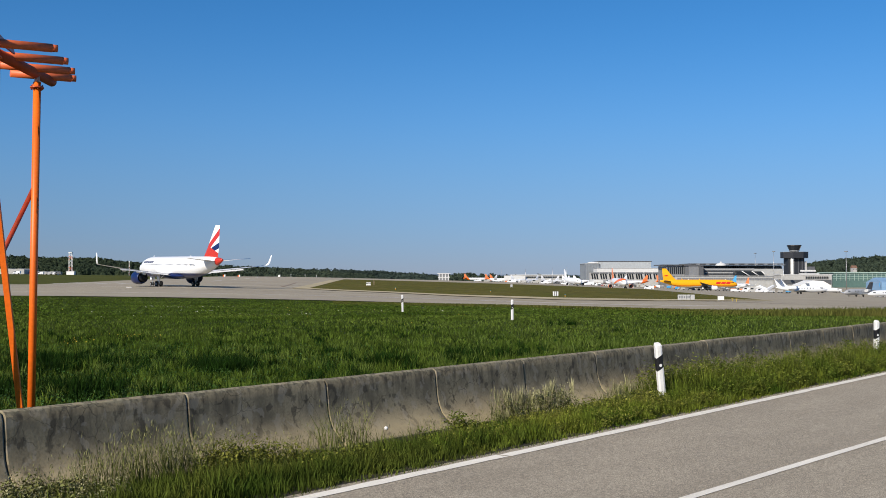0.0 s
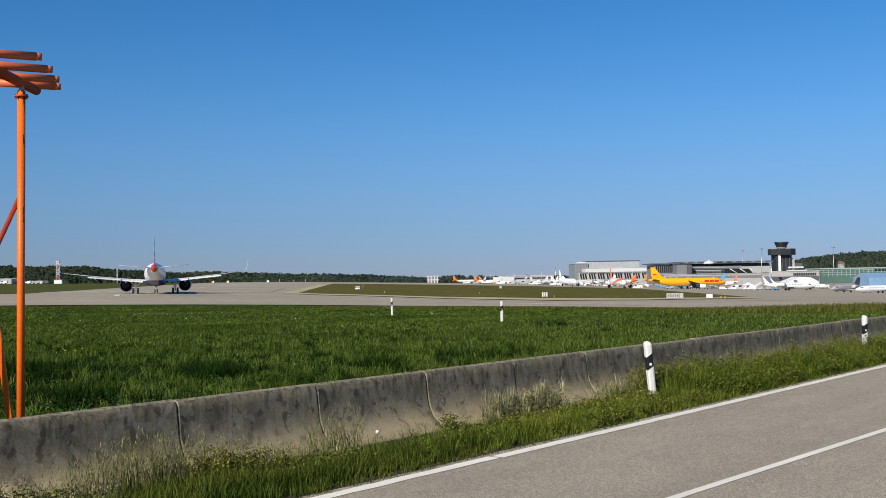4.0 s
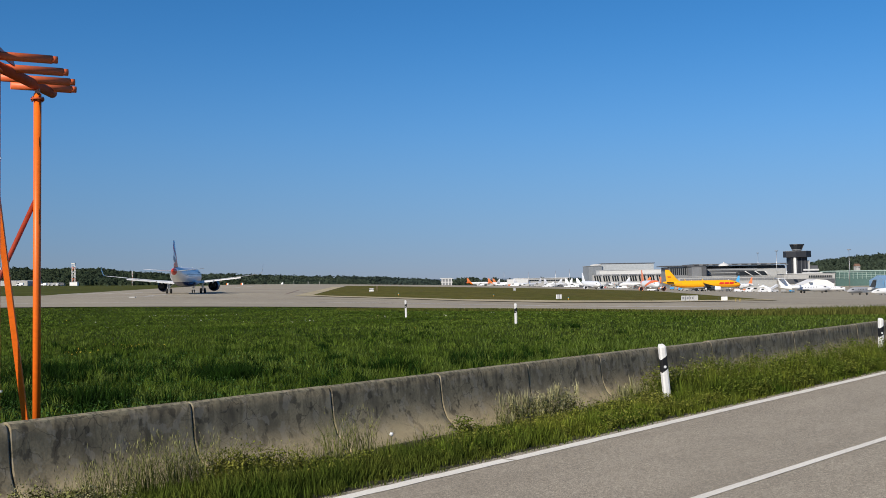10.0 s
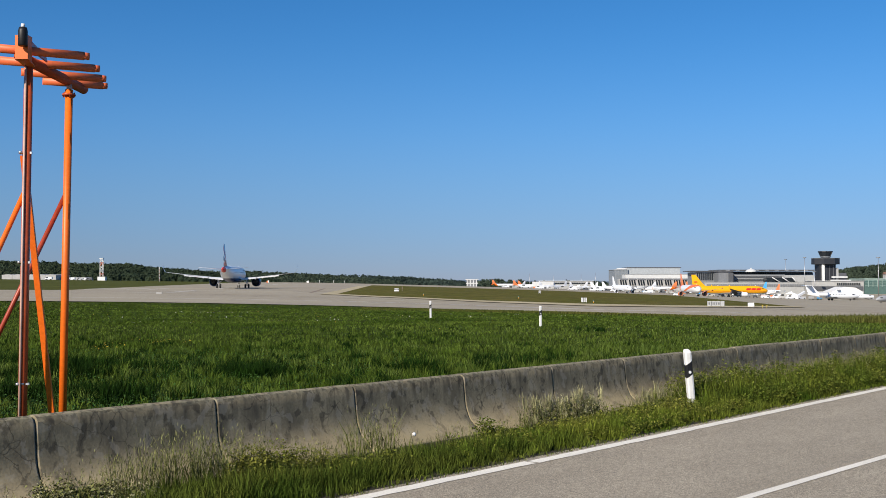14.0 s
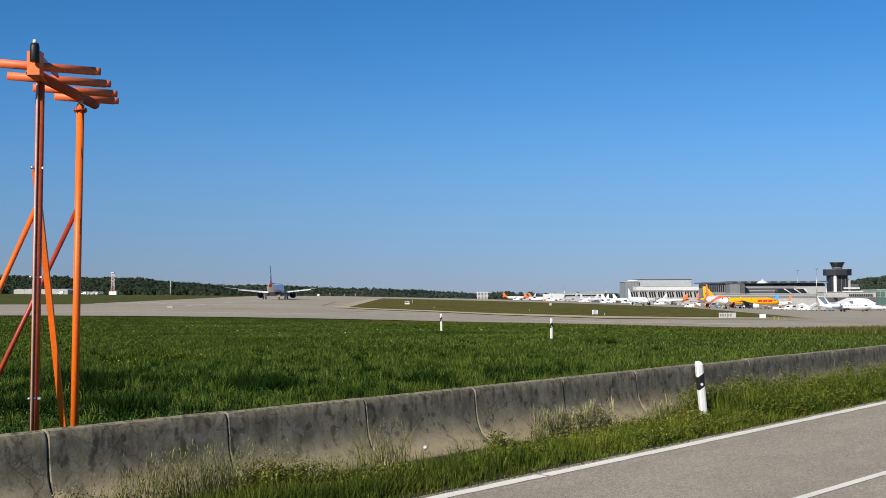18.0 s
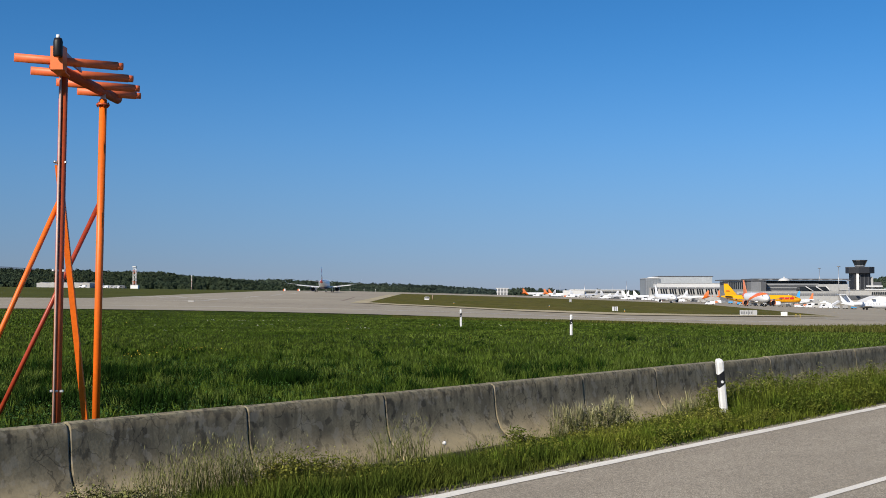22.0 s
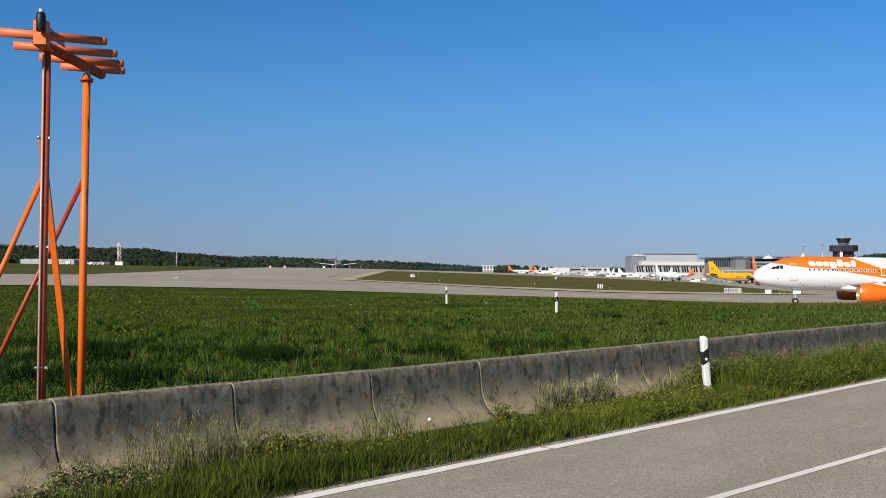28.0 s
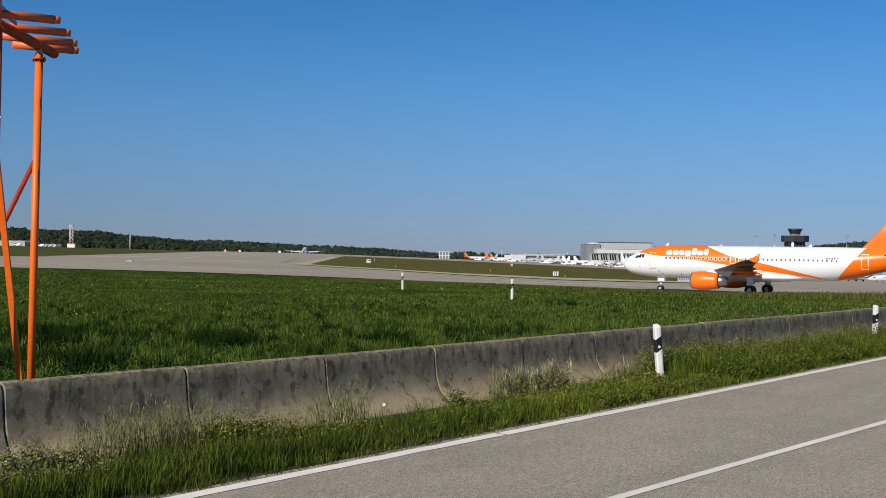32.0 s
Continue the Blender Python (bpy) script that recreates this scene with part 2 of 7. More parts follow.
M["faded_line"] = material("faded_runway_paint", (0.62, 0.59, 0.54), 0.9, var=0.15, scale=0.1, fine=0.8)
M["yellow_line"] = material("yellow_taxi_paint", (0.42, 0.32, 0.12), 0.9, var=0.2, scale=0.1, fine=0.8)
M["door_line"] = material("pale_orange_door_paint", (0.86, 0.52, 0.30), 0.4, var=0.05)
M["stain"] = material("rubber_stain", (0.26, 0.20, 0.15), 0.95, var=0.2, scale=0.1, fine=0.8)
M["yellow_post"] = material("sun_bleached_yellow_paint", (0.50, 0.36, 0.06), 0.6, var=0.15, scale=2, fine=20)
M["tar"] = material("tar_joint", (0.10, 0.09, 0.08), 0.9, var=0.2, scale=0.1, fine=0.8)


def barrier_material():
    """Old concrete: dark rain streaks and lichen on top, a splash zone of pale sand at the foot. Each segment differs."""
    m = material("barrier_concrete", (0.335, 0.278, 0.172), 0.95, var=0.18, scale=2.2, fine=34, bump=0.12, tint=(0.248, 0.205, 0.126))
    nt = m.node_tree
    b = nt.nodes["Principled BSDF"]
    out = b.inputs["Base Color"].links[0].from_socket
    co = nt.nodes["Texture Coordinate"]
    info = nt.nodes.new("ShaderNodeObjectInfo")
    add = nt.nodes.new("ShaderNodeVectorMath")
    add.operation = "ADD"
    off = nt.nodes.new("ShaderNodeMath")
    off.operation = "MULTIPLY"
    off.inputs[1].default_value = 60.0
    nt.links.new(info.outputs["Random"], off.inputs[0])
    nt.links.new(co.outputs["Object"], add.inputs[0])
    nt.links.new(off.outputs[0], add.inputs[1])
    for n in [n for n in nt.nodes if n.bl_idname == "ShaderNodeTexNoise"]:
        nt.links.new(add.outputs[0], n.inputs["Vector"])

    def layer(prev, color, scale, lo, hi, detail=6, strength=1.0, mask=None):
        mp = nt.nodes.new("ShaderNodeMapping")
        mp.inputs["Scale"].default_value = scale
        nt.links.new(add.outputs[0], mp.inputs["Vector"])
        nz = nt.nodes.new("ShaderNodeTexNoise")
        nz.inputs["Scale"].default_value, nz.inputs["Detail"].default_value = 1.0, detail
        nt.links.new(mp.outputs[0], nz.inputs["Vector"])
        r = nt.nodes.new("ShaderNodeMapRange")
        r.inputs["From Min"].default_value, r.inputs["From Max"].default_value = lo, hi
        r.inputs["To Max"].default_value = strength
        nt.links.new(nz.outputs["Fac"], r.inputs["Value"])
        f = r.outputs["Result"]
        if mask is not None:
            mm = nt.nodes.new("ShaderNodeMath")
            mm.operation = "MULTIPLY"
            nt.links.new(f, mm.inputs[0])
            nt.links.new(mask, mm.inputs[1])
            f = mm.outputs[0]
        mix = nt.nodes.new("ShaderNodeMix")
        mix.data_type = "RGBA"
        mix.inputs["B"].default_value = (*color, 1)
        nt.links.new(prev, mix.inputs["A"])
        nt.links.new(f, mix.inputs["Factor"])
        return mix.outputs["Result"]

    z = nt.nodes.new("ShaderNodeSeparateXYZ")
    nt.links.new(co.outputs["Object"], z.inputs[0])

    def zone(a, c):
        r = nt.nodes.new("ShaderNodeMapRange")
        r.inputs["From Min"].default_value, r.inputs["From Max"].default_value = a, c
        nt.links.new(z.outputs["Z"], r.inputs["Value"])
        return r.outputs["Result"]

    # broad damp patches, then rain streaks that run down from the cap
    out = layer(out, (0.112, 0.094, 0.062), (2.6, 2.6, 2.0), 0.46, 0.64, 8, 0.66, zone(0.10, 0.40))
    out = layer(out, (0.055, 0.047, 0.035), (11.0, 11.0, 1.6), 0.47, 0.64, 5, 0.76, zone(0.36, 0.74))
    out = layer(out, (0.045, 0.038, 0.028), (7.0, 7.0, 5.0), 0.57, 0.63, 9, 0.62)
    out = layer(out, (0.36, 0.315, 0.235), (6.0, 6.0, 5.0), 0.56, 0.60, 10, 0.45)
    # mottled lichen on the cap
    out = layer(out, (0.27, 0.25, 0.165), (9.0, 9.0, 9.0), 0.35, 0.55, 6, 0.8, zone(0.745, 0.795))
    out = layer(out, (0.09, 0.082, 0.060), (17.0, 17.0, 17.0), 0.50, 0.62, 5, 0.8, zone(0.70, 0.78))
    # hairline map cracks
    wob = nt.nodes.new("ShaderNodeTexNoise")
    wob.inputs["Scale"].default_value, wob.inputs["Detail"].default_value = 5.0, 4
    nt.links.new(add.outputs[0], wob.inputs["Vector"])
    sway = nt.nodes.new("ShaderNodeVectorMath")
    sway.operation = "MULTIPLY_ADD"
    sway.inputs[1].default_value = (0.22, 0.22, 0.22)
    nt.links.new(wob.outputs["Color"], sway.inputs[0])
    nt.links.new(add.outputs[0], sway.inputs[2])
    vor = nt.nodes.new("ShaderNodeTexVoronoi")
    vor.feature = "DISTANCE_TO_EDGE"
    vor.inputs["Scale"].default_value = 3.6
    nt.links.new(sway.outputs[0], vor.inputs["Vector"])
    line = nt.nodes.new("ShaderNodeMapRange")
    line.inputs["From Min"].default_value, line.inputs["From Max"].default_value = 0.028, 0.004
    line.inputs["To Max"].default_value = 1.0
    nt.links.new(vor.outputs["Distance"], line.inputs["Value"])
    out = layer(out, (0.035, 0.028, 0.020), (1.8, 1.8, 2.4), 0.42, 0.60, 4, 0.62, line.outputs["Result"])
    out = layer(out, (0.40, 0.33, 0.196), (1.9, 1.9, 3.4), 0.38, 0.56, 8, 0.9, zone(0.32, 0.02))
    out = layer(out, (0.15, 0.125, 0.085), (6.0, 6.0, 9.0), 0.56, 0.68, 7, 0.6, zone(0.25, 0.05))
    # brown upright face below the foot, darkened for the shade it stands in
    out = layer(out, (0.11, 0.085, 0.05), (9.0, 9.0, 9.0), 0.2, 0.5, 5, 0.9, zone(-0.05, -0.09))
    nt.links.new(out, b.inputs["Base Color"])
    return m


def road_material(name, stone, grain, wear=None):
    """Worn road surface: mixed chippings, patches, and tracks along the lane; paint may be worn through."""
    m = bpy.data.materials.new(name)
    m.use_nodes = True
    nt = m.node_tree
    b = nt.nodes["Principled BSDF"]
    b.inputs["Roughness"].default_value = 0.9
    b.inputs["Specular IOR Level"].default_value = 0.3
    co = nt.nodes.new("ShaderNodeTexCoord")
    lane = nt.nodes.new("ShaderNodeMapping")
    lane.inputs["Rotation"].default_value = (0, 0, -math.atan2(0.776, 0.631))
    nt.links.new(co.outputs["Object"], lane.inputs["Vector"])

    def level(scale, lo, hi, to_lo, to_hi, stretch=(1, 1, 1), detail=4.0, rough=0.6):
        st = nt.nodes.new("ShaderNodeMapping")
        st.inputs["Scale"].default_value = stretch
        nz = nt.nodes.new("ShaderNodeTexNoise")
        nz.inputs["Scale"].default_value = scale
        nz.inputs["Detail"].default_value = detail
        nz.inputs["Roughness"].default_value = rough
        mr = nt.nodes.new("ShaderNodeMapRange")
        for key, value in zip(("From Min", "From Max", "To Min", "To Max"), (lo, hi, to_lo, to_hi)):
            mr.inputs[key].default_value = value
        nt.links.new(lane.outputs["Vector"], st.inputs["Vector"])
        nt.links.new(st.outputs["Vector"], nz.inputs["Vector"])
        nt.links.new(nz.outputs["Fac"], mr.inputs["Value"])
        return mr.outputs["Result"]

    def times(a, c):
        mx = nt.nodes.new("ShaderNodeMix")
        mx.data_type, mx.blend_type = "RGBA", "MULTIPLY"
        mx.inputs["Factor"].default_value = 1.0
        nt.links.new(a, mx.inputs["A"])
        nt.links.new(c, mx.inputs["B"])
        return mx.outputs["Result"]

    base = nt.nodes.new("ShaderNodeMix")
    base.data_type = "RGBA"
    base.inputs["A"].default_value = (*stone, 1)
    base.inputs["B"].default_value = (stone[0] * 0.86, stone[1] * 0.855, stone[2] * 0.85, 1)
    nt.links.new(level(0.5, 0.35, 0.65, 0, 1, (0.12, 2.2, 1)), base.inputs["Factor"])
    out = times(base.outputs["Result"], level(30, 0.36, 0.64, 1 - grain * 0.62, 1 + grain * 0.62, detail=4, rough=0.75))
    out = times(out, level(85, 0.36, 0.64, 1 - grain * 1.4, 1 + grain * 1.4, detail=2))
    out = times(out, level(0.9, 0.3, 0.7, 0.94, 1.06))
    if wear:
        thin = nt.nodes.new("ShaderNodeMix")
        thin.data_type = "RGBA"
        thin.inputs["B"].default_value = (*wear, 1)
        nt.links.new(out, thin.inputs["A"])
        nt.links.new(level(5, 0.60, 0.70, 0, 0.75, (0.35, 1.6, 1), 6, 0.75), thin.inputs["Factor"])
        out = thin.outputs["Result"]
    nt.links.new(out, b.inputs["Base Color"])
    bp = nt.nodes.new("ShaderNodeBump")
    bp.inputs["Strength"].default_value = 0.2
    bp.inputs["Distance"].default_value = 0.02
    nt.links.new(level(60, 0.2, 0.8, 0, 1), bp.inputs["Height"])
    nt.links.new(bp.outputs["Normal"], b.inputs["Normal"])
    return m


M["asphalt"] = road_material("asphalt_road", (0.352, 0.308, 0.236), 0.40)
M["line"] = road_material("road_paint", (0.84, 0.80, 0.71), 0.08, (0.40, 0.36, 0.29))
M["barrier"] = barrier_material()

# ---------------------------------------------------------------- mesh helpers


def link_mesh(name, me, mat, parent=None, label=""):
    ob = new(name, me)
    if mat is not None and not me.materials:
        me.materials.append(mat)
    if parent is not None:
        ob.parent = parent
    if label:
        ob["label"] = label
    return ob


def part(name, bm, mat, parent=None, label="", smooth=False):
    me = bpy.data.meshes.new(name)
    bmesh.ops.recalc_face_normals(bm, faces=bm.faces)
    if smooth:
        for f in bm.faces:
            f.smooth = True
    bm.to_mesh(me)
    bm.free()
    return link_mesh(name, me, mat, parent, label)


def empty(name, m=None):
    ob = new(name)
    ob.empty_display_size = 0.2
    if m is not None:
        ob.matrix_world = m
    return ob


def hexa(bm, pts):
    """A solid of six faces from its four lower and four upper corners."""
    v = [bm.verts.new(p) for p in pts]
    for q in ((3, 2, 1, 0), (4, 5, 6, 7), (0, 1, 5, 4), (1, 2, 6, 5), (2, 3, 7, 6), (3, 0, 4, 7)):
        bm.faces.new([v[i] for i in q])


def box(bm, c, s, rz=0.0):
    r = Matrix.Rotation(radians(rz), 3, "Z")
    x, y, z = s[0] / 2, s[1] / 2, s[2] / 2
    pts = [Vector(c) + r @ Vector(p) for p in ((-x, -y, -z), (x, -y, -z), (x, y, -z), (-x, y, -z), (-x, -y, z), (x, -y, z), (x, y, z), (-x, y, z))]
    hexa(bm, pts)


def tube(bm, p0, p1, r0, r1=None, n=16, caps=True):
    """A round bar from p0 to p1."""
    r1 = r0 if r1 is None else r1
    p0, p1 = Vector(p0), Vector(p1)
    q = (p1 - p0).to_track_quat("Z", "Y")
    rings = []
    for p, r in ((p0, r0), (p1, r1)):
        rings.append([bm.verts.new(p + q @ Vector((r * math.cos(a), r * math.sin(a), 0))) for a in (2 * math.pi * i / n for i in range(n))])
    for i in range(n):
        f = bm.faces.new((rings[0][i], rings[0][(i + 1) % n], rings[1][(i + 1) % n], rings[1][i]))
        f.smooth = True
    if caps:
        bm.faces.new(rings[0][::-1])
        bm.faces.new(rings[1])


def loft(bm, rings, close=True, caps=True, smooth=True):
    """Skins a list of rings of points, each of the same number."""
    vr = [[bm.verts.new(p) for p in ring] for ring in rings]
    n = len(vr[0])
    for a, b in zip(vr, vr[1:]):
        for i in range(n if close else n - 1):
            f = bm.faces.new((a[i], a[(i + 1) % n], b[(i + 1) % n], b[i]))
            f.smooth = smooth
    if caps:
        bm.faces.new(vr[0][::-1])
        bm.faces.new(vr[-1])


def arrays(name, verts, faces_n, mat, parent=None):
    """A mesh from an array of vertices in which each run of faces_n makes one face."""
    verts = np.asarray(verts, dtype=np.float32).reshape(-1, 3)
    n = len(verts)
    me = bpy.data.meshes.new(name)
    me.vertices.add(n)
    me.vertices.foreach_set("co", verts.ravel())
    me.loops.add(n)
    me.loops.foreach_set("vertex_index", np.arange(n, dtype=np.int32))
    k = n // faces_n
    me.polygons.add(k)
    me.polygons.foreach_set("loop_start", np.arange(0, n, faces_n, dtype=np.int32))
    me.update(calc_edges=True)
    return link_mesh(name, me, mat, parent)


# ---------------------------------------------------------------- ground


def step(a, b, x):
    u = np.clip((x - a) / (b - a), 0, 1)
    return u * u * (3 - 2 * u)


def ground_z(x, y):
    """Height of the land: flat by the road, a runway that rises to a crest, and a long fall to the apron."""
    x, y = np.asarray(x, float), np.asarray(y, float)
    p = (x + 50) * 0.9934 + (y - 207) * 0.115
    s = -0.115 * (x + 50) + 0.9934 * (y - 207)
    pp = np.clip(10 * np.logaddexp(0, p / 10), 0, 320)
    crest = 60 * np.logaddexp(0, (np.clip(s, -60, 1500) - 520) / 60)
    z = 0.3 + 0.0045 * np.clip(s, -60, 1500) - 0.0087 * crest * (1 - step(20, 200, p)) - 0.0045 * crest * step(20, 200, p) - (0.02 * pp + 4e-5 * pp * pp)
    z = z + 0.012 * np.clip(12 * np.logaddexp(0, (-p - 40) / 12), 0, 200) * step(150, 400, y)
    z = z - 0.55 * np.exp(-((x - 22) / 22) ** 2 - ((y - 143) / 20) ** 2)
    z = z - 0.000075 * np.clip(s - 640, 0, 250) ** 2 * step(-120, -60, p) * (1 - step(20, 200, p))
    z = z - 1.4 * np.exp(-((x - 104) / 38) ** 2 - ((y - 575) / 85) ** 2)
    z = z - 1.6 * np.exp(-((x - 108) / 36) ** 2 - ((y - 745) / 75) ** 2)
    z = z - 0.9 * np.exp(-((x - 163) / 40) ** 2 - ((y - 694) / 60) ** 2)
    a, n = 0.631 * x + 0.776 * y, 0.776 * x - 0.631 * y
    dip = 0.4 * step(-16, -11.5, n) * step(-2.5, -7, n) * step(-110, -90, a) * step(110, 60, a)
    return z * step(55, 125, np.hypot(x, y)) - dip


def zat(x, y):
    return float(ground_z(x, y))


def sheet(name, xs, ys, lift, mat, fx=None):
    """A grid laid on the land, lift metres above it. fx may bend the grid."""
    gx, gy = np.meshgrid(np.asarray(xs, float), np.asarray(ys, float))
    if fx:
        gx, gy = fx(gx, gy)
    gz = ground_z(gx, gy) + lift
    v = np.stack([gx, gy, gz], -1).reshape(-1, 3)
    w, h = len(xs), len(ys)
    f = [(r * w + c, r * w + c + 1, (r + 1) * w + c + 1, (r + 1) * w + c) for r in range(h - 1) for c in range(w - 1)]
    me = bpy.data.meshes.new(name)
    me.from_pydata(v.tolist(), [], f)
    for q in me.polygons:
        q.use_smooth = True
    return link_mesh(name, me, mat)


def steps_to(*marks):
    """Grid lines: pairs of an end and the spacing up to it."""
    out, at = [marks[0]], marks[0]
    for end, gap in marks[1:]:
        n = max(1, round((end - at) / gap))
        out += [at + (end - at) * (i + 1) / n for i in range(n)]
        at = end
    return out


XS = steps_to(-4900, (-1500, 300), (-400, 60), (-160, 12), (200, 4), (400, 12), (1500, 60), (4900, 300))
YS = steps_to(-600, (-60, 60), (0, 10), (280, 4), (640, 12), (1500, 40), (4900, 300))
ground = sheet("ground", XS, YS, 0.0, M["field"])
tagged(ground, "green airfield grass with mown and taller patches", "grass", kind="structure")

# Road frame: a along the barrier, n across it (towards the camera's side).
AX, AY = 0.631, 0.776


def road_xy(a, n):
    return AX * a + AY * n, AY * a - AX * n


def road_sheet(name, a0, a1, n0, n1, lift, mat, da=6.0):
    k = max(1, round((a1 - a0) / da))
    bm = bmesh.new()
    pr = None
    for i in range(k + 1):
        a = a0 + (a1 - a0) * i / k
        row = [bm.verts.new((*road_xy(a, n), lift)) for n in (n0, n1)]
        if pr:
            bm.faces.new((pr[0], pr[1], row[1], row[0]))
        pr = row
    return part(name, bm, mat)


road = road_sheet("road", -80, 120, -8.13, -1.2, 0.02, M["asphalt"])
tagged(road, "grey-brown weathered asphalt road", "road", kind="structure")


def worn_line(name, n0, n1, ragged, seed, strokes, drift=0.0):
    """A painted line with uneven edges, laid in strokes that do not quite meet."""
    bm = bmesh.new()
    rng = random.Random(seed)
    a = -80.0
    while a < 120:
        end = a + rng.uniform(*strokes)
        shift, pr = rng.uniform(-1, 1) * ragged, None
        for i in range(int((end - a) / 0.2) + 1):
            u = a + 0.2 * i
            e0, e1 = (drift * (min(max(u, -5.0), 40.0) - 9.7) + shift + ragged * noise.noise((u * 1.9, seed + k, 0)) + 0.5 * ragged * noise.noise((u * 8.0, seed + k, 4)) for k in (0, 7))
            row = [bm.verts.new((*road_xy(u, n0 + e0), 0.026)), bm.verts.new((*road_xy(u, n1 + e1), 0.026))]
            if pr:
                bm.faces.new((pr[0], pr[1], row[1], row[0]))
            pr = row
        a += 0.2 * int((end - a) / 0.2) + rng.uniform(0.01, 0.04)
    return part(name, bm, M["line"])


el = worn_line("edge_line", -7.965, -7.785, 0.022, 4, (5.0, 11.0))
tagged(el, "worn white painted road edge line", "road marking", kind="structure")
cl = worn_line("centre_line", -5.05, -4.93, 0.003, 9, (300, 301), 0.047)
tagged(cl, "white painted centre line on the asphalt", "road marking", kind="structure")


def verge_z(n):
    """The verge falls from the road's edge to a shallow ditch at the barrier's foot."""
    return -0.21 * step(-8.25, -9.9, np.asarray(n, float))


bm = bmesh.new()
pr = None
for i in range(401):
    a = -80 + 0.5 * i
    line = []
    for k in range(11):
        n = -10.55 + 0.244 * k
        if k == 10:
            n += 0.035 * noise.noise((a * 2.1, 3.0, 0)) + 0.02 * noise.noise((a * 9.0, 5.0, 0))
        line.append(bm.verts.new((*road_xy(a, n), float(verge_z(n)) + (0.026 if k == 10 else 0.012 + 0.02 * noise.noise((a * 1.7, n * 2.0, 0))))))
    if pr:
        for k in range(10):
            bm.faces.new((pr[k], pr[k + 1], line[k + 1], line[k]))
    pr = line
vg = part("verge_soil", bm, M["soil"], smooth=True)
tagged(vg, "dark soil of the roadside verge", "soil", kind="structure")

# Runway and apron paving, one wide draped sheet; the left side follows the runway's edge.


def pave_bend(u, v):
    left = -88 - 0.11 * (v - 238) - 420 * (1 - step(210, 238, v))
    return np.where(u < 0, left + (u + 1) * (0 - left), u * 900), v


pave = sheet("apron_paving", [i / 90 - 1 for i in range(90)] + [i / 100 for i in range(0, 40)] + [0.4 + i / 20 for i in range(13)],
             steps_to(126, (300, 4), (640, 10), (1500, 30)), 0.07, M["concrete_pave"], pave_bend)
tagged(pave, "pale concrete runway and apron paving", "paving", kind="structure")


def island_bend(u, v):
    # u: 0 near side to 1 far side, v: 0 runway end to 1 apron end
    x0 = -26.5 + 90 * v
    y0 = np.interp(v, (0, 0.03, 0.084, 0.18, 0.316, 0.5, 0.68, 0.84, 1), (217, 212, 205, 197, 182, 178, 185, 200, 216))
    x1, y1 = -47 + 130 * v, 520 - 45 * v
    return x0 + (x1 - x0) * u, y0 + (y1 - y0) * u


isl = sheet("island_grass", [i / 40 for i in range(41)], [i / 30 for i in range(31)], 0.13, M["island"], island_bend)
tagged(isl, "dark green grass island between runway and taxiway", "grass", kind="structure")
rim = sheet("island_rim", [-0.032, -0.022, -0.012, 0, 0.003], [i / 80 for i in range(81)], 0.17, M["dry_turf"], island_bend)
tagged(rim, "pale dry grass rim of the island", "grass", kind="structure")

shd = sheet("island_shoulder", [i / 30 - 0.032 for i in range(24)], [-0.032, -0.02, -0.01, 0], 0.16, M["dry_turf"], island_bend)
tagged(shd, "pale paved shoulder round the tip of the grass island", "paving", kind="structure")
outf = sheet("outfield_grass", steps_to(-900, (-400, 60), (-160, 12), (-60, 4)), steps_to(196, (280, 4), (640, 12), (1480, 40)), 0.035, M["outfield"])
tagged(outf, "olive mown grass beyond the runway edge", "grass", kind="structure")

# ---------------------------------------------------------------- aircraft
# Own frame of an airliner: y ahead, x to its right, z up, origin on the ground between the main wheels.


def split_paint(name, base, rules, rough=0.3):
    """Aircraft paint in several colours. Each rule: a colour and a list of (slope on y, slope on z, offset, slope on |x|): painted where all sums are positive."""
    m = material(name, base, rough, var=0.03, scale=0.3, fine=3)
    nt = m.node_tree
    b = nt.nodes["Principled BSDF"]
    out = b.inputs["Base Color"].links[0].from_socket
    co = nt.nodes.new("ShaderNodeTexCoord")
    sep = nt.nodes.new("ShaderNodeSeparateXYZ")
    nt.links.new(co.outputs["Object"], sep.inputs[0])

    def op(kind, a, c):
        n = nt.nodes.new("ShaderNodeMath")
        n.operation = kind
        for i, v in enumerate((a, c)):
            if isinstance(v, (int, float)):
                n.inputs[i].default_value = v
            else:
                nt.links.new(v, n.inputs[i])
        return n.outputs[0]

    for color, halves in rules:
        fac = None
        for ky, kz, k0 in halves:
            s = op("ADD", op("MULTIPLY", sep.outputs["Y"], ky), op("ADD", op("MULTIPLY", sep.outputs["Z"], kz), k0))
            s = op("GREATER_THAN", s, 0.0)
            fac = s if fac is None else op("MULTIPLY", fac, s)
        mix = nt.nodes.new("ShaderNodeMix")
        mix.data_type = "RGBA"
        nt.links.new(fac, mix.inputs["Factor"])
        nt.links.new(out, mix.inputs["A"])
        mix.inputs["B"].default_value = (*color, 1)
        out = mix.outputs["Result"]
    nt.links.new(out, b.inputs["Base Color"])
    return m


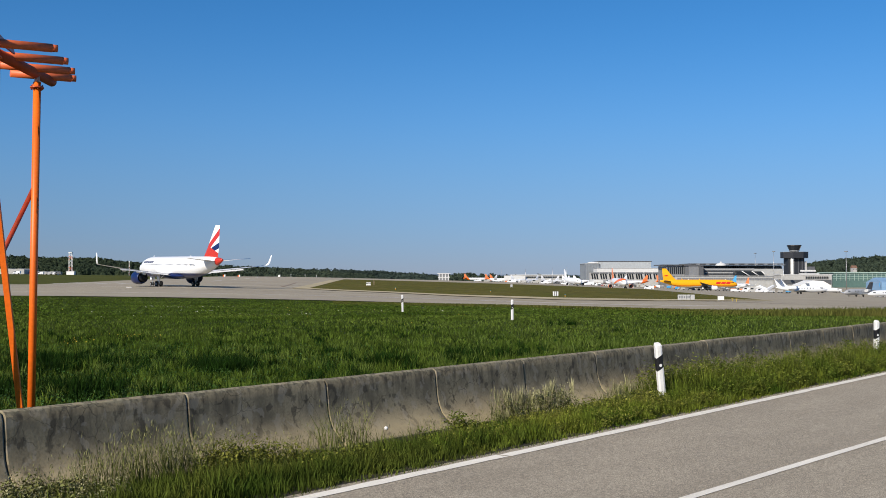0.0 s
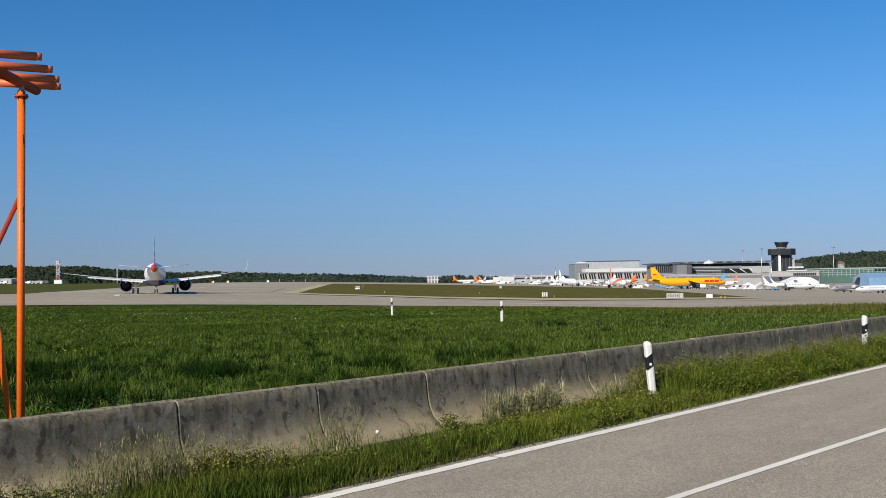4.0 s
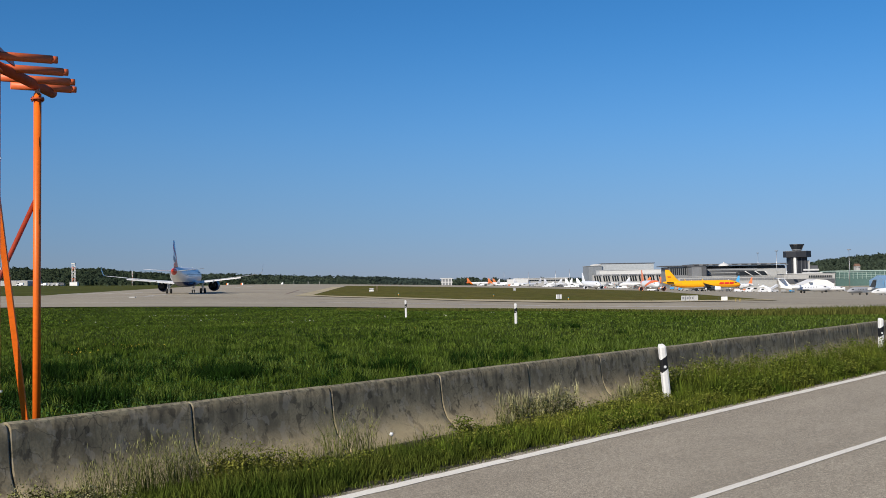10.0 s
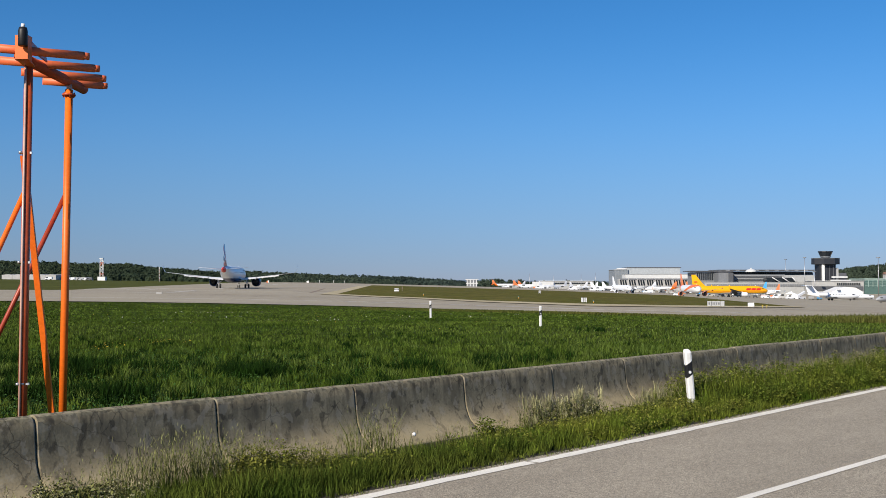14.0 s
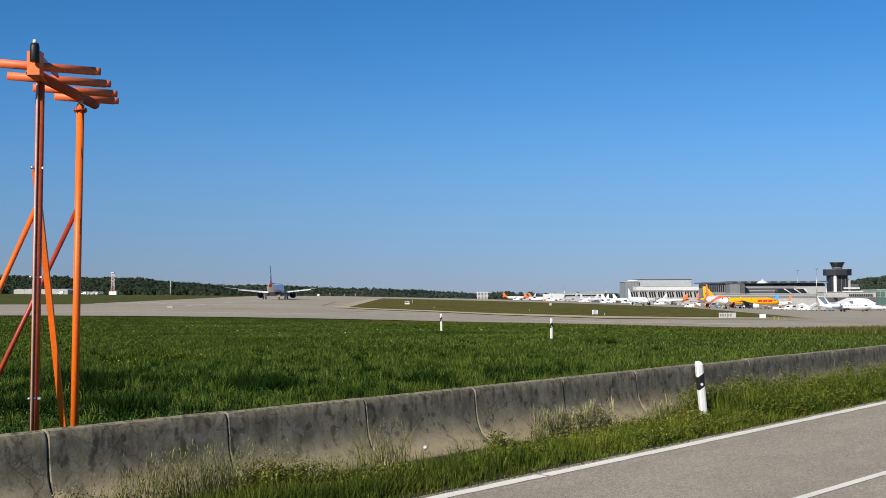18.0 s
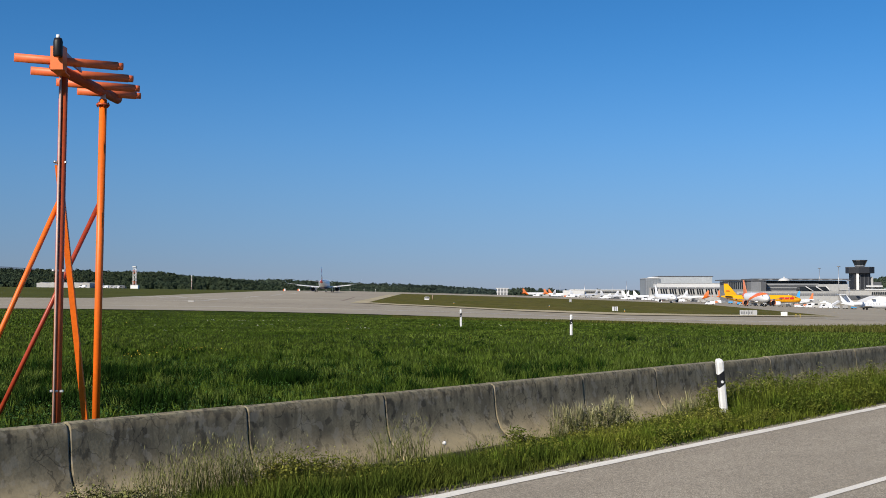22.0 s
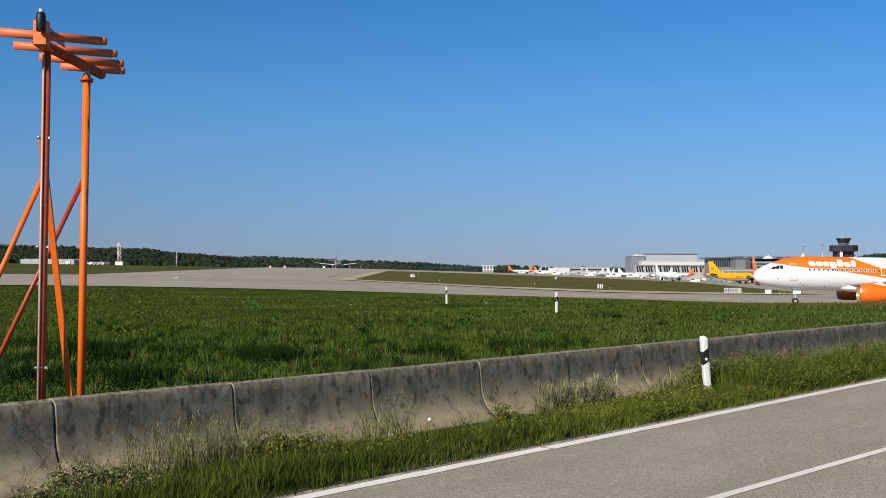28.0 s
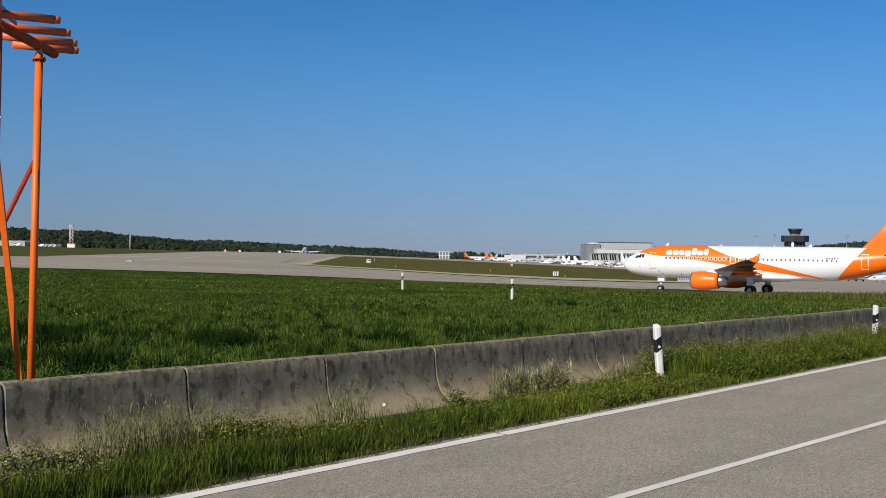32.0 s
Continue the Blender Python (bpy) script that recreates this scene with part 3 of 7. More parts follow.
# Stations of the body: metres behind the nose, height of the axis, half width, half height.
BODY = ((0.0, 3.36, 0.03, 0.03), (0.12, 3.36, 0.38, 0.38), (0.45, 3.38, 0.76, 0.76), (1.0, 3.43, 1.10, 1.08), (1.7, 3.50, 1.38, 1.34), (2.5, 3.60, 1.58, 1.58),
        (3.4, 3.70, 1.72, 1.80), (4.5, 3.78, 1.88, 1.97), (6.0, 3.82, 1.97, 2.06), (8.0, 3.83, 1.975, 2.07), (12.0, 3.83, 1.975, 2.07), (18.0, 3.83, 1.975, 2.07), (25.0, 3.83, 1.975, 2.07),
        (27.0, 3.90, 1.93, 1.99), (29.5, 4.12, 1.72, 1.74), (32.0, 4.42, 1.36, 1.40), (34.5, 4.75, 0.86, 0.95), (36.5, 5.02, 0.42, 0.52), (37.5, 5.14, 0.18, 0.22))
GEAR = 17.7


def body_at(c):
    """Axis height, half width and half height at c metres behind the nose."""
    for a, b in zip(BODY, BODY[1:]):
        if c <= b[0]:
            k = (c - a[0]) / (b[0] - a[0])
            return [a[i] + k * (b[i] - a[i]) for i in (1, 2, 3)]
    return list(BODY[-1][1:])


def body_point(c, z, side, off=0.012):
    zc, rw, rh = body_at(c)
    k = max(-0.995, min(0.995, (z - zc) / rh))
    return Vector((side * (rw * math.sqrt(1 - k * k) + off), GEAR - c, z))


def patch(bm, c0, c1, z0, z1, side, off=0.012, nz=4, lean=0.0, cut=0.0):
    """A thin panel on the body's side between two stations and two heights."""
    g = []
    for j in range(nz + 1):
        z = z0 + (z1 - z0) * j / nz
        d = lean * j / nz
        inset = cut * abs(2 * j / nz - 1) ** 3
        g.append([bm.verts.new(body_point(c + d, z, side, off)) for c in (c0 + inset, (c0 + c1) / 2, c1 - inset)])
    for a, b in zip(g, g[1:]):
        for i in (0, 1):
            bm.faces.new((a[i], a[i + 1], b[i + 1], b[i]))


def frame_patch(bm, c0, c1, z0, z1, side, w=0.06, off=0.014):
    patch(bm, c0, c0 + w, z0, z1, side, off)
    patch(bm, c1 - w, c1, z0, z1, side, off)
    patch(bm, c0 + w, c1 - w, z0, z0 + w, side, off, 1)
    patch(bm, c0 + w, c1 - w, z1 - w, z1, side, off, 1)


def foil(chord, thick, n=9):
    """A wing section: pairs of place along the chord and height, once round."""
    up, lo = [], []
    for i in range(n + 1):
        u = 0.5 * (1 - math.cos(math.pi * i / n))
        t = thick * 2.2 * (0.2969 * math.sqrt(u) - 0.126 * u - 0.3516 * u * u + 0.2843 * u ** 3 - 0.1036 * u ** 4) * 2.2
        up.append((u * chord, t * 0.6))
        lo.append((u * chord, -t * 0.4))
    return up + lo[-2:0:-1]


def wing_bm(sections, flat=True):
    """sections: x, c of the leading edge, z, chord, thickness ratio."""
    bm = bmesh.new()
    rings = []
    for x, c, z, chord, th in sections:
        rings.append([(x, GEAR - c - u, z + h) if flat else (x + h, GEAR - c - u, z) for u, h in foil(chord, th * chord)])
    loft(bm, rings)
    return bm


def wheel(parent, x, y, r, w):
    bm = bmesh.new()
    prof = ((-w / 2, r * 0.55), (-w / 2, r * 0.88), (-w / 3, r), (w / 3, r), (w / 2, r * 0.88), (w / 2, r * 0.55))
    loft(bm, [[(x + px, y + pr * math.cos(a), r + pr * math.sin(a)) for a in (2 * math.pi * i / 18 for i in range(18))] for px, pr in prof], caps=False)
    ob = part("wheel", bm, M["rubber"], parent)
    bm = bmesh.new()
    tube(bm, (x - w * 0.42, y, r), (x + w * 0.42, y, r), r * 0.42, n=14)
    part("hub", bm, M["grey_metal"], ob)
    return ob


def airliner(name, paint, fin_paint, nacelle, tip="fence", detail=True, tip_mat=None, belly=None, neo=False, wing_mat=None, fairing_mat=None):
    root = empty(name)
    wing_mat = wing_mat or M["grey_metal"]
    n = 40 if detail else 20
    bm = bmesh.new()
    fine = []
    for a, b in zip(BODY, BODY[1:]):
        k = 4 if detail else 2
        fine += [a[0] + (b[0] - a[0]) * i / k for i in range(k)]
    fine.append(BODY[-1][0])
    rings = []
    for c in fine:
        zc, rw, rh = body_at(c)
        rings.append([(rw * math.cos(t), GEAR - c, zc + rh * math.sin(t)) for t in (2 * math.pi * i / n for i in range(n))])
    loft(bm, rings)
    part("fuselage", bm, paint, root)
    # belly fairing
    bm = bmesh.new()
    rings = []
    for c, w, h in ((9.6, 0.6, 0.1), (10.8, 1.55, 0.42), (13.0, 2.05, 0.62), (17.5, 2.1, 0.66), (21.2, 1.75, 0.52), (24.3, 0.7, 0.1)):
        rings.append([(w * math.cos(t), GEAR - c, 2.15 + h * math.sin(t)) for t in (2 * math.pi * i / 20 for i in range(20))])
    loft(bm, rings)
    part("belly_fairing", bm, belly or M["white_paint"], root)
    for s in (-1, 1):
        bm = wing_bm(((s * 1.2, 10.9, 2.45, 7.7, 0.13), (s * 2.2, 11.6, 2.55, 6.9, 0.13), (s * 6.4, 14.1, 2.95, 4.4, 0.115), (s * 12.0, 17.6, 3.58, 2.75, 0.105), (s * 16.9, 20.75, 4.22, 1.5, 0.10)))
        w = part("wing", bm, wing_mat, root)
        # flap track fairings under the wing
        for fx, fc, fz, fl in ((4.6, 15.6, 2.45, 3.6), (7.9, 16.6, 2.85, 3.0), (11.3, 18.0, 3.2, 2.5)):
            bm = bmesh.new()
            rings = []
            for k, r in ((0.0, 0.03), (0.2, 0.17), (0.6, 0.2), (0.9, 0.1), (1.0, 0.03)):
                rings.append([(s * fx + r * math.cos(t), GEAR - fc - k * fl, fz + 1.3 * r * math.sin(t)) for t in (2 * math.pi * i / 10 for i in range(10))])
            loft(bm, rings)
            part("flap_fairing", bm, fairing_mat or wing_mat, w)
        if tip == "fence":
            bm = wing_bm(((s * 16.92, 21.9, 3.85, 0.3, 0.06), (s * 16.94, 21.3, 4.12, 0.8, 0.06), (s * 16.95, 21.1, 4.3, 1.1, 0.06), (s * 16.97, 21.7, 4.55, 0.6, 0.06), (s * 17.0, 22.2, 4.9, 0.25, 0.06)), flat=False)
        else:
            bm = wing_bm(((s * 16.85, 20.7, 4.21, 1.52, 0.08), (s * 17.3, 21.2, 4.34, 1.1, 0.07), (s * 17.55, 21.75, 4.77, 0.85, 0.06), (s * 17.8, 22.55, 6.35, 0.42, 0.05)), flat=False)
        part("winglet", bm, tip_mat or M["white_paint"], w)
        if neo:
            # lowered flaps along the trailing edge
            for (xa, ca, za), (xb, cb, zb), ln in (((2.4, 18.35, 2.5), (6.3, 18.4, 2.88), 0.95), ((6.5, 18.4, 2.9), (12.6, 20.3, 3.5), 0.75)):
                bm = bmesh.new()
                dn = ln * 0.26
                hexa(bm, [(s * xa, GEAR - ca, za - 0.10), (s * xb, GEAR - cb, zb - 0.08), (s * xb, GEAR - cb - ln, zb - dn - 0.03), (s * xa, GEAR - ca - ln, za - dn - 0.03),
                          (s * xa, GEAR - ca, za + 0.05), (s * xb, GEAR - cb, zb + 0.05), (s * xb, GEAR - cb - ln, zb - dn), (s * xa, GEAR - ca - ln, za - dn)])
                part("flap", bm, wing_mat, w)
        # engine
        ex, ez, R = s * 5.75, (1.72 if neo else 1.62), (1.22 if neo else 1.06)
        bm = bmesh.new()
        c0 = 11.2
        prof = ((0.9, 0.80), (0.12, 0.86), (0.0, 0.93), (0.12, 0.985), (0.9, 1.06), (1.9, 1.06), (2.9, 0.92), (3.3, 0.84), (3.28, 0.80), (2.4, 0.80))
        loft(bm, [[(ex + R * r * math.cos(t), GEAR - c0 - c, ez + R * r * math.sin(t)) for t in (2 * math.pi * i / 28 for i in range(28))] for c, r in prof], caps=False)
        nac = part("engine", bm, nacelle, root)
        bm = bmesh.new()
        prof = ((0.10, 0.865), (0.02, 0.885), (-0.015, 0.93), (0.02, 0.97), (0.16, 0.998))
        loft(bm, [[(ex + R * r * math.cos(t), GEAR - c0 - c, ez + R * r * math.sin(t)) for t in (2 * math.pi * i / 28 for i in range(28))] for c, r in prof], caps=False)
        part("intake_lip", bm, M["metal"], nac, "polished metal intake lip")
        bm = bmesh.new()
        tube(bm, (ex, GEAR - c0 - 0.75, ez), (ex, GEAR - c0 - 0.9, ez), R * 0.82, n=24)
        tube(bm, (ex, GEAR - c0 - 0.3, ez), (ex, GEAR - c0 - 0.8, ez), 0.03, 0.26, n=14)
        part("fan", bm, M["dark_fan"], nac)
        bm = bmesh.new()
        prof = ((2.3, 0.62), (3.4, 0.60), (4.3, 0.46), (4.3, 0.40), (4.2, 0.3), (4.9, 0.06))
        loft(bm, [[(ex + R * r * math.cos(t), GEAR - c0 - c, ez + R * r * math.sin(t)) for t in (2 * math.pi * i / 24 for i in range(24))] for c, r in prof])
        part("exhaust_cone", bm, M["dark_fan"] if neo else M["metal"], nac)
        bm = bmesh.new()
        hexa(bm, [(ex - 0.16, GEAR - 12.3, ez + R * 0.9), (ex + 0.16, GEAR - 12.3, ez + R * 0.9), (ex + 0.16, GEAR - 15.6, ez + 0.5), (ex - 0.16, GEAR - 15.6, ez + 0.5),
                  (ex - 0.12, GEAR - 13.6, 2.95), (ex + 0.12, GEAR - 13.6, 2.95), (ex + 0.12, GEAR - 16.2, 2.9), (ex - 0.12, GEAR - 16.2, 2.9)])
        part("pylon", bm, M["white_paint"], nac)
        # tailplane
        bm = wing_bm(((s * 0.5, 31.9, 4.95, 3.9, 0.10), (s * 6.2, 35.2, 5.45, 1.45, 0.09)))
        part("tailplane", bm, wing_mat, root)
        # main leg
        bm = bmesh.new()
        tube(bm, (s * 3.8, 0, 0.55), (s * 3.75, 0.0, 2.8), 0.13, 0.15, n=12)
        tube(bm, (s * 3.8, 0.0, 1.3), (s * 2.5, 0.1, 2.5), 0.07, n=8)
        box(bm, (s * 4.05, 0.0, 1.85), (0.06, 0.75, 1.3))
        leg = part("main_gear", bm, M["white_paint"], root)
        for dx in (-0.44, 0.44):
            wheel(leg, s * 3.8 + dx, 0.0, 0.58, 0.4)
    bm = bmesh.new()
    tube(bm, (0, 12.64, 0.4), (0, 12.5, 2.3), 0.09, 0.11, n=12)
    tube(bm, (0, 12.6, 1.2), (0, 11.4, 2.1), 0.05, n=8)
    box(bm, (-0.32, 12.5, 1.55), (0.05, 0.9, 0.55))
    box(bm, (0.32, 12.5, 1.55), (0.05, 0.9, 0.55))
    box(bm, (0, 12.75, 1.25), (0.5, 0.12, 0.2))
    leg = part("nose_gear", bm, M["white_paint"], root)
    for dx in (-0.25, 0.25):
        wheel(leg, dx, 12.64, 0.38, 0.22)
    # fin
    bm = wing_bm(((0, 28.2, 5.35, 8.0, 0.02), (0, 29.6, 5.75, 6.0, 0.07), (0, 31.1, 7.3, 4.9, 0.09), (0, 34.4, 11.5, 1.9, 0.09)), flat=False)
    part("tail_fin", bm, fin_paint, root)
    # cockpit glazing
    for s in (-1, 1):
        bm = bmesh.new()
        for c0, c1, z0, z1, ln in ((1.95, 2.40, 4.22, 4.56, 0.22), (2.52, 2.88, 4.26, 4.70, 0.10), (3.0, 3.34, 4.30, 4.72, 0.0)):
            patch(bm, c0, c1, z0, z1, s, 0.015, 3, ln)
        part("cockpit_window", bm, M["glass_dark"], root)
    for c in ((5.6, 0.36), (23.5, 0.3)):
        bm = bmesh.new()
        zc, rw, rh = body_at(c[0])
        y, z = GEAR - c[0], zc + rh
        hexa(bm, [(-0.03, y, z - 0.03), (0.03, y, z - 0.03), (0.03, y - 0.4, z - 0.03), (-0.03, y - 0.4, z - 0.03),
                  (-0.02, y - 0.3, z + c[1]), (0.02, y - 0.3, z + c[1]), (0.02, y - 0.45, z + c[1]), (-0.02, y - 0.45, z + c[1])])
        part("antenna", bm, M["white_paint"], root)
    return root


def cabin_windows(root, first, last, gap, mat, frame_mat=None, skip=(), sides=(-1, 1)):
    """The row of cabin windows; alike panes share a mesh."""
    shared = {}
    k = 0
    c = first
    while c <= last:
        for s in sides:
            if k not in skip:
                if s not in shared:
                    bm = bmesh.new()
                    patch(bm, first, first + 0.22, 4.14, 4.43, s, 0.016, 4, 0, 0.07)
                    shared[s] = part("cabin_window", bm, mat, root)
                else:
                    ob = new("cabin_window", shared[s].data)
                    ob.parent = root
                    ob.location = (0, first - c, 0)
        c += gap
        k += 1


ORANGE, WHITE, NAVY, RED = (0.90, 0.17, 0.01), (0.8, 0.8, 0.8), (0.008, 0.020, 0.11), (0.62, 0.03, 0.02)


def piece(color, c0, c1, up0, up1, lo0, lo1):
    """A painted panel between two stations: the line of its upper edge from up0 to up1 and of its lower edge."""
    y0, y1 = GEAR - c0, GEAR - c1
    ku, kl = (up1 - up0) / (y1 - y0), (lo1 - lo0) / (y1 - y0)
    return (color, [(-1, 0, y0), (1, 0, -y1), (ku, -1, up0 - ku * y0), (-kl, 1, -(lo0 - kl * y0))])


# The orange and white airliner that taxis by
EZ_RULES = [piece(ORANGE, 2.2, 3.6, 6.2, 6.2, 4.95, 4.84), piece(ORANGE, 3.6, 11.0, 6.2, 6.2, 4.74, 3.98), piece(ORANGE, 11.0, 14.2, 5.95, 4.75, 3.98, 3.55),
            piece(ORANGE, 14.2, 19.0, 4.75, 3.72, 3.55, 2.85), piece(ORANGE, 19.0, 26.4, 3.72, 1.95, 2.85, 1.95),
            (ORANGE, [(-1, -0.85, GEAR - 27.0 + 0.85 * 1.95)])]
ez_paint = split_paint("orange_white_livery", (0.77, 0.79, 0.82), EZ_RULES)


# Wing grey darkened all over to hold the underside's shade.
M["wing_shaded"] = material("shade_grey_wing_paint", (0.27, 0.265, 0.26), 0.4, 0.1, var=0.12, scale=0.5, fine=4)
tail_paint = split_paint("orange_tail_livery", (0.80, 0.80, 0.80), [(ORANGE, [(-1, -0.85, GEAR - 27.0 + 0.85 * 1.95)])])


def orange_airliner(name, detail=True, tail="ez_orange"):
    root = airliner(name, ez_paint, M[tail], M[tail], "fence", detail, M["ez_orange"], wing_mat=M["wing_shaded"], fairing_mat=M["ez_orange"])
    if not detail:
        return root
    cabin_windows(root, 6.3, 27.4, 0.533, M["cabin_glass"], skip=(16, 18))
    for s in (-1, 1):
        me = None
        for i in range(15):
            if me is None:
                bm = bmesh.new()
                frame_patch(bm, 6.24, 6.58, 4.09, 4.48, s, 0.045, 0.018)
                me = part("window_frame", bm, M["sign_white"], root).data
            else:
                ob = new("window_frame", me)
                ob.parent = root
                ob.location = (0, -0.533 * i, 0)
    for s in (-1, 1):
        bm = bmesh.new()
        frame_patch(bm, 4.1, 4.95, 2.95, 4.95, s, 0.07)
        door = part("door", bm, M["door_line"], root, "pale orange door outline")
        bm = bmesh.new()
        patch(bm, 4.1, 4.95, 2.9, 2.97, s, 0.018, 1)
        part("door_sill", bm, M["grey_metal"], door)
        bm = bmesh.new()
        frame_patch(bm, 29.9, 30.7, 3.3, 5.1, s, 0.08)
        part("door", bm, M["sign_white"], root)
        for c in (14.6, 15.65):
            bm = bmesh.new()
            frame_patch(bm, c, c + 0.75, 3.7, 4.9, s, 0.10)
            part("overwing_exit", bm, M["sign_white"], root)
        # bold white wordmark kept as plain blocks
        c = 6.35
        for wd, lo, hi in ((0.80, 0, 0.56), (0.78, 0, 0.56), (0.68, 0, 0.56), (0.80, -0.16, 0.56), (0.70, 0, 0.84), (0.80, 0, 0.56), (0.56, 0, 0.78)):
            bm = bmesh.new()
            patch(bm, c, c + wd, 4.70 + lo, 4.70 + hi, s, 0.02, 5, -0.08, 0.12)
            part("wordmark_block", bm, M["sign_white"], root)
            c += wd + 0.06
        bm = bmesh.new()
        for i in range(5):
            patch(bm, 26.0 + i * 0.3, 26.2 + i * 0.3, 4.42, 4.62, s, 0.018, 2)
        part("registration_bars", bm, M["wall_dark"], root)
        bm = bmesh.new()
        for z, w in ((2.62, 0.5), (2.35, 0.3)):
            patch(bm, 10.6, 10.6 + w, z, z + 0.06, s, 0.02, 1)
        part("marking_bars", bm, M["grey_metal"], root)
        for c, z in ((2.7, 3.05), (5.3, 2.55), (5.75, 2.25), (8.2, 2.2)):
            bm = bmesh.new()
            patch(bm, c, c + 0.12, z, z + 0.12, s, 0.018, 1)
            part("sensor_port", bm, M["wall_dark"], root)
    return root


def label_all(ob, label, group=""):
    return tagged(ob, label, "airplane", group)


taxi_jet = label_all(orange_airliner("airliner"), "white and orange twin-engine airliner rolling along the taxiway")

# The white and blue airliner that turns on to the runway
DEEP_RED = (0.50, 0.035, 0.022)
ba_paint = split_paint("white_blue_livery", (0.75, 0.775, 0.81), [(NAVY, [(0, -1, 2.65)]), (DEEP_RED, [(-1, 0, GEAR - 35.5)])])


def band(color, z0, z1, k=0.35):
    """A slanting stripe on the fin between two heights at its rear edge."""
    y = GEAR - 36
    return (color, [(-k, 1, k * y - z0), (k, -1, z1 - k * y)])


ba_fin = split_paint("striped_fin", (0.8, 0.8, 0.8), [band(DEEP_RED, 9.5, 10.7, -0.62), (NAVY, [(0.30, 1, -0.30 * (GEAR - 36) - 7.3), (-0.30, -1, 8.3 + 0.30 * (GEAR - 36)), (-1, 0, GEAR - 33.2)]), (DEEP_RED, [(0.35, -1, 6.3 - 0.35 * (GEAR - 36))])])
M["wing_pale"] = material("pale_wing_enamel", (0.76, 0.77, 0.78), 0.4, var=0.05, scale=0.5, fine=4)
runway_jet = airliner("airliner", ba_paint, ba_fin, M["blue"], "sharklet", True, M["white_paint"], M["blue"], True, M["wing_pale"])
cabin_windows(runway_jet, 5.9, 29.4, 0.533, M["cabin_glass"])
for s in (-1, 1):
    bm = bmesh.new()
    for i in range(12):
        patch(bm, 4.9 + i * 0.42, 5.2 + i * 0.42, 4.65, 5.0, s, 0.018, 2)
    part("wordmark_block", bm, M["blue"], runway_jet)
    bm = bmesh.new()
    frame_patch(bm, 4.1, 4.95, 2.95, 4.95, s, 0.04)
    part("door", bm, M["grey_metal"], runway_jet)
label_all(runway_jet, "white airliner with blue belly and striped fin on the runway")

apron_jet = label_all(orange_airliner("airliner", False, "orange_hazed"), "white airliner with orange fin taxiing on the apron")
white_paint2 = M["white_paint"]
second_jet = label_all(airliner("airliner", white_paint2, white_paint2, white_paint2, "fence", False), "plain white airliner taxiing far off on the apron")

# Yellow freighter
stand_jet = airliner("airliner", tail_paint, M["orange_hazed"], M["wall_grey"], "fence", False)
label_all(stand_jet, "white airliner with orange fin parked at the stands", "parked airliners")

freight_paint = split_paint("yellow_freighter_livery", (0.86, 0.41, 0.008), [(RED, [(0, -1, 3.0), (0, 1, -2.85)]), ((0.6, 0.6, 0.6), [(0, -1, 2.3)])])
freighter = airliner("freight_airliner", freight_paint, M["yellow"], M["white_paint"], "none", False, M["yellow"], M["wall_steel"], wing_mat=M["wall_dark"])
for s in (-1, 1):
    for c, w in ((4.0, 2.1), (6.4, 2.1), (8.8, 2.2)):
        bm = bmesh.new()
        patch(bm, c, c + w, 3.65, 4.75, s, 0.03, 4, -0.5)
        part("logo_block", bm, M["red"], freighter)
    bm = bmesh.new()
    hexa(bm, [(s * 0.3, GEAR - 33.5, 7.7), (s * 0.32, GEAR - 33.5, 7.7), (s * 0.32, GEAR - 35.2, 7.7), (s * 0.3, GEAR - 35.2, 7.7), (s * 0.28, GEAR - 33.7, 8.1), (s * 0.3, GEAR - 33.7, 8.1), (s * 0.3, GEAR - 35.3, 8.1), (s * 0.28, GEAR - 35.3, 8.1)])
    part("logo_block", bm, M["red"], freighter)
label_all(freighter, "bright yellow freight airliner with red logo blocks parked on the apron")

# ---------------------------------------------------------------- roadside
SEG = 2.33
# Section of the barrier: offset across it, height. Front faces the road.
PROFILE = ((-0.72, -0.35), (-0.72, 0.05), (-0.46, 0.25), (-0.40, 0.70), (-0.37, 0.77), (-0.31, 0.80), (-0.23, 0.81), (-0.17, 0.79), (-0.14, 0.74), (-0.133, 0.66), (-0.122, 0.54), (-0.110, 0.43), (-0.090, 0.33), (-0.058, 0.24), (-0.012, 0.16), (0.040, 0.105), (0.095, 0.055), (0.150, 0.010), (0.205, -0.035), (0.225, -0.06), (0.23, -0.35))


def barrier_mesh(name, profile):
    bm = bmesh.new()
    cuts = [0.010, 0.022] + [SEG * i / 12 for i in range(1, 12)] + [SEG - 0.022, SEG - 0.010]
    rings = []
    for i, a in enumerate(cuts):
        k = 0.008 if i in (0, len(cuts) - 1) else 0.0
        ring = []
        for n, z in profile:
            w = 0.006 * noise.noise((a * 3, n * 7, z * 5)) + 0.004 * noise.noise((a * 11, n * 7, z * 9))
            x, y = road_xy(a, n + k * (-1 if n > -0.25 else 1) + w)
            ring.append((x, y, z - (k if z > 0.7 else 0) + w))
        rings.append(ring)
    loft(bm, rings, smooth=True)
    me = bpy.data.meshes.new(name)
    bmesh.ops.recalc_face_normals(bm, faces=bm.faces)
    for e in bm.edges:
        e.smooth = len(e.link_faces) == 2 and e.calc_face_angle() < radians(27)
    bm.to_mesh(me)
    bm.free()
    me.materials.append(M["barrier"])
    return me


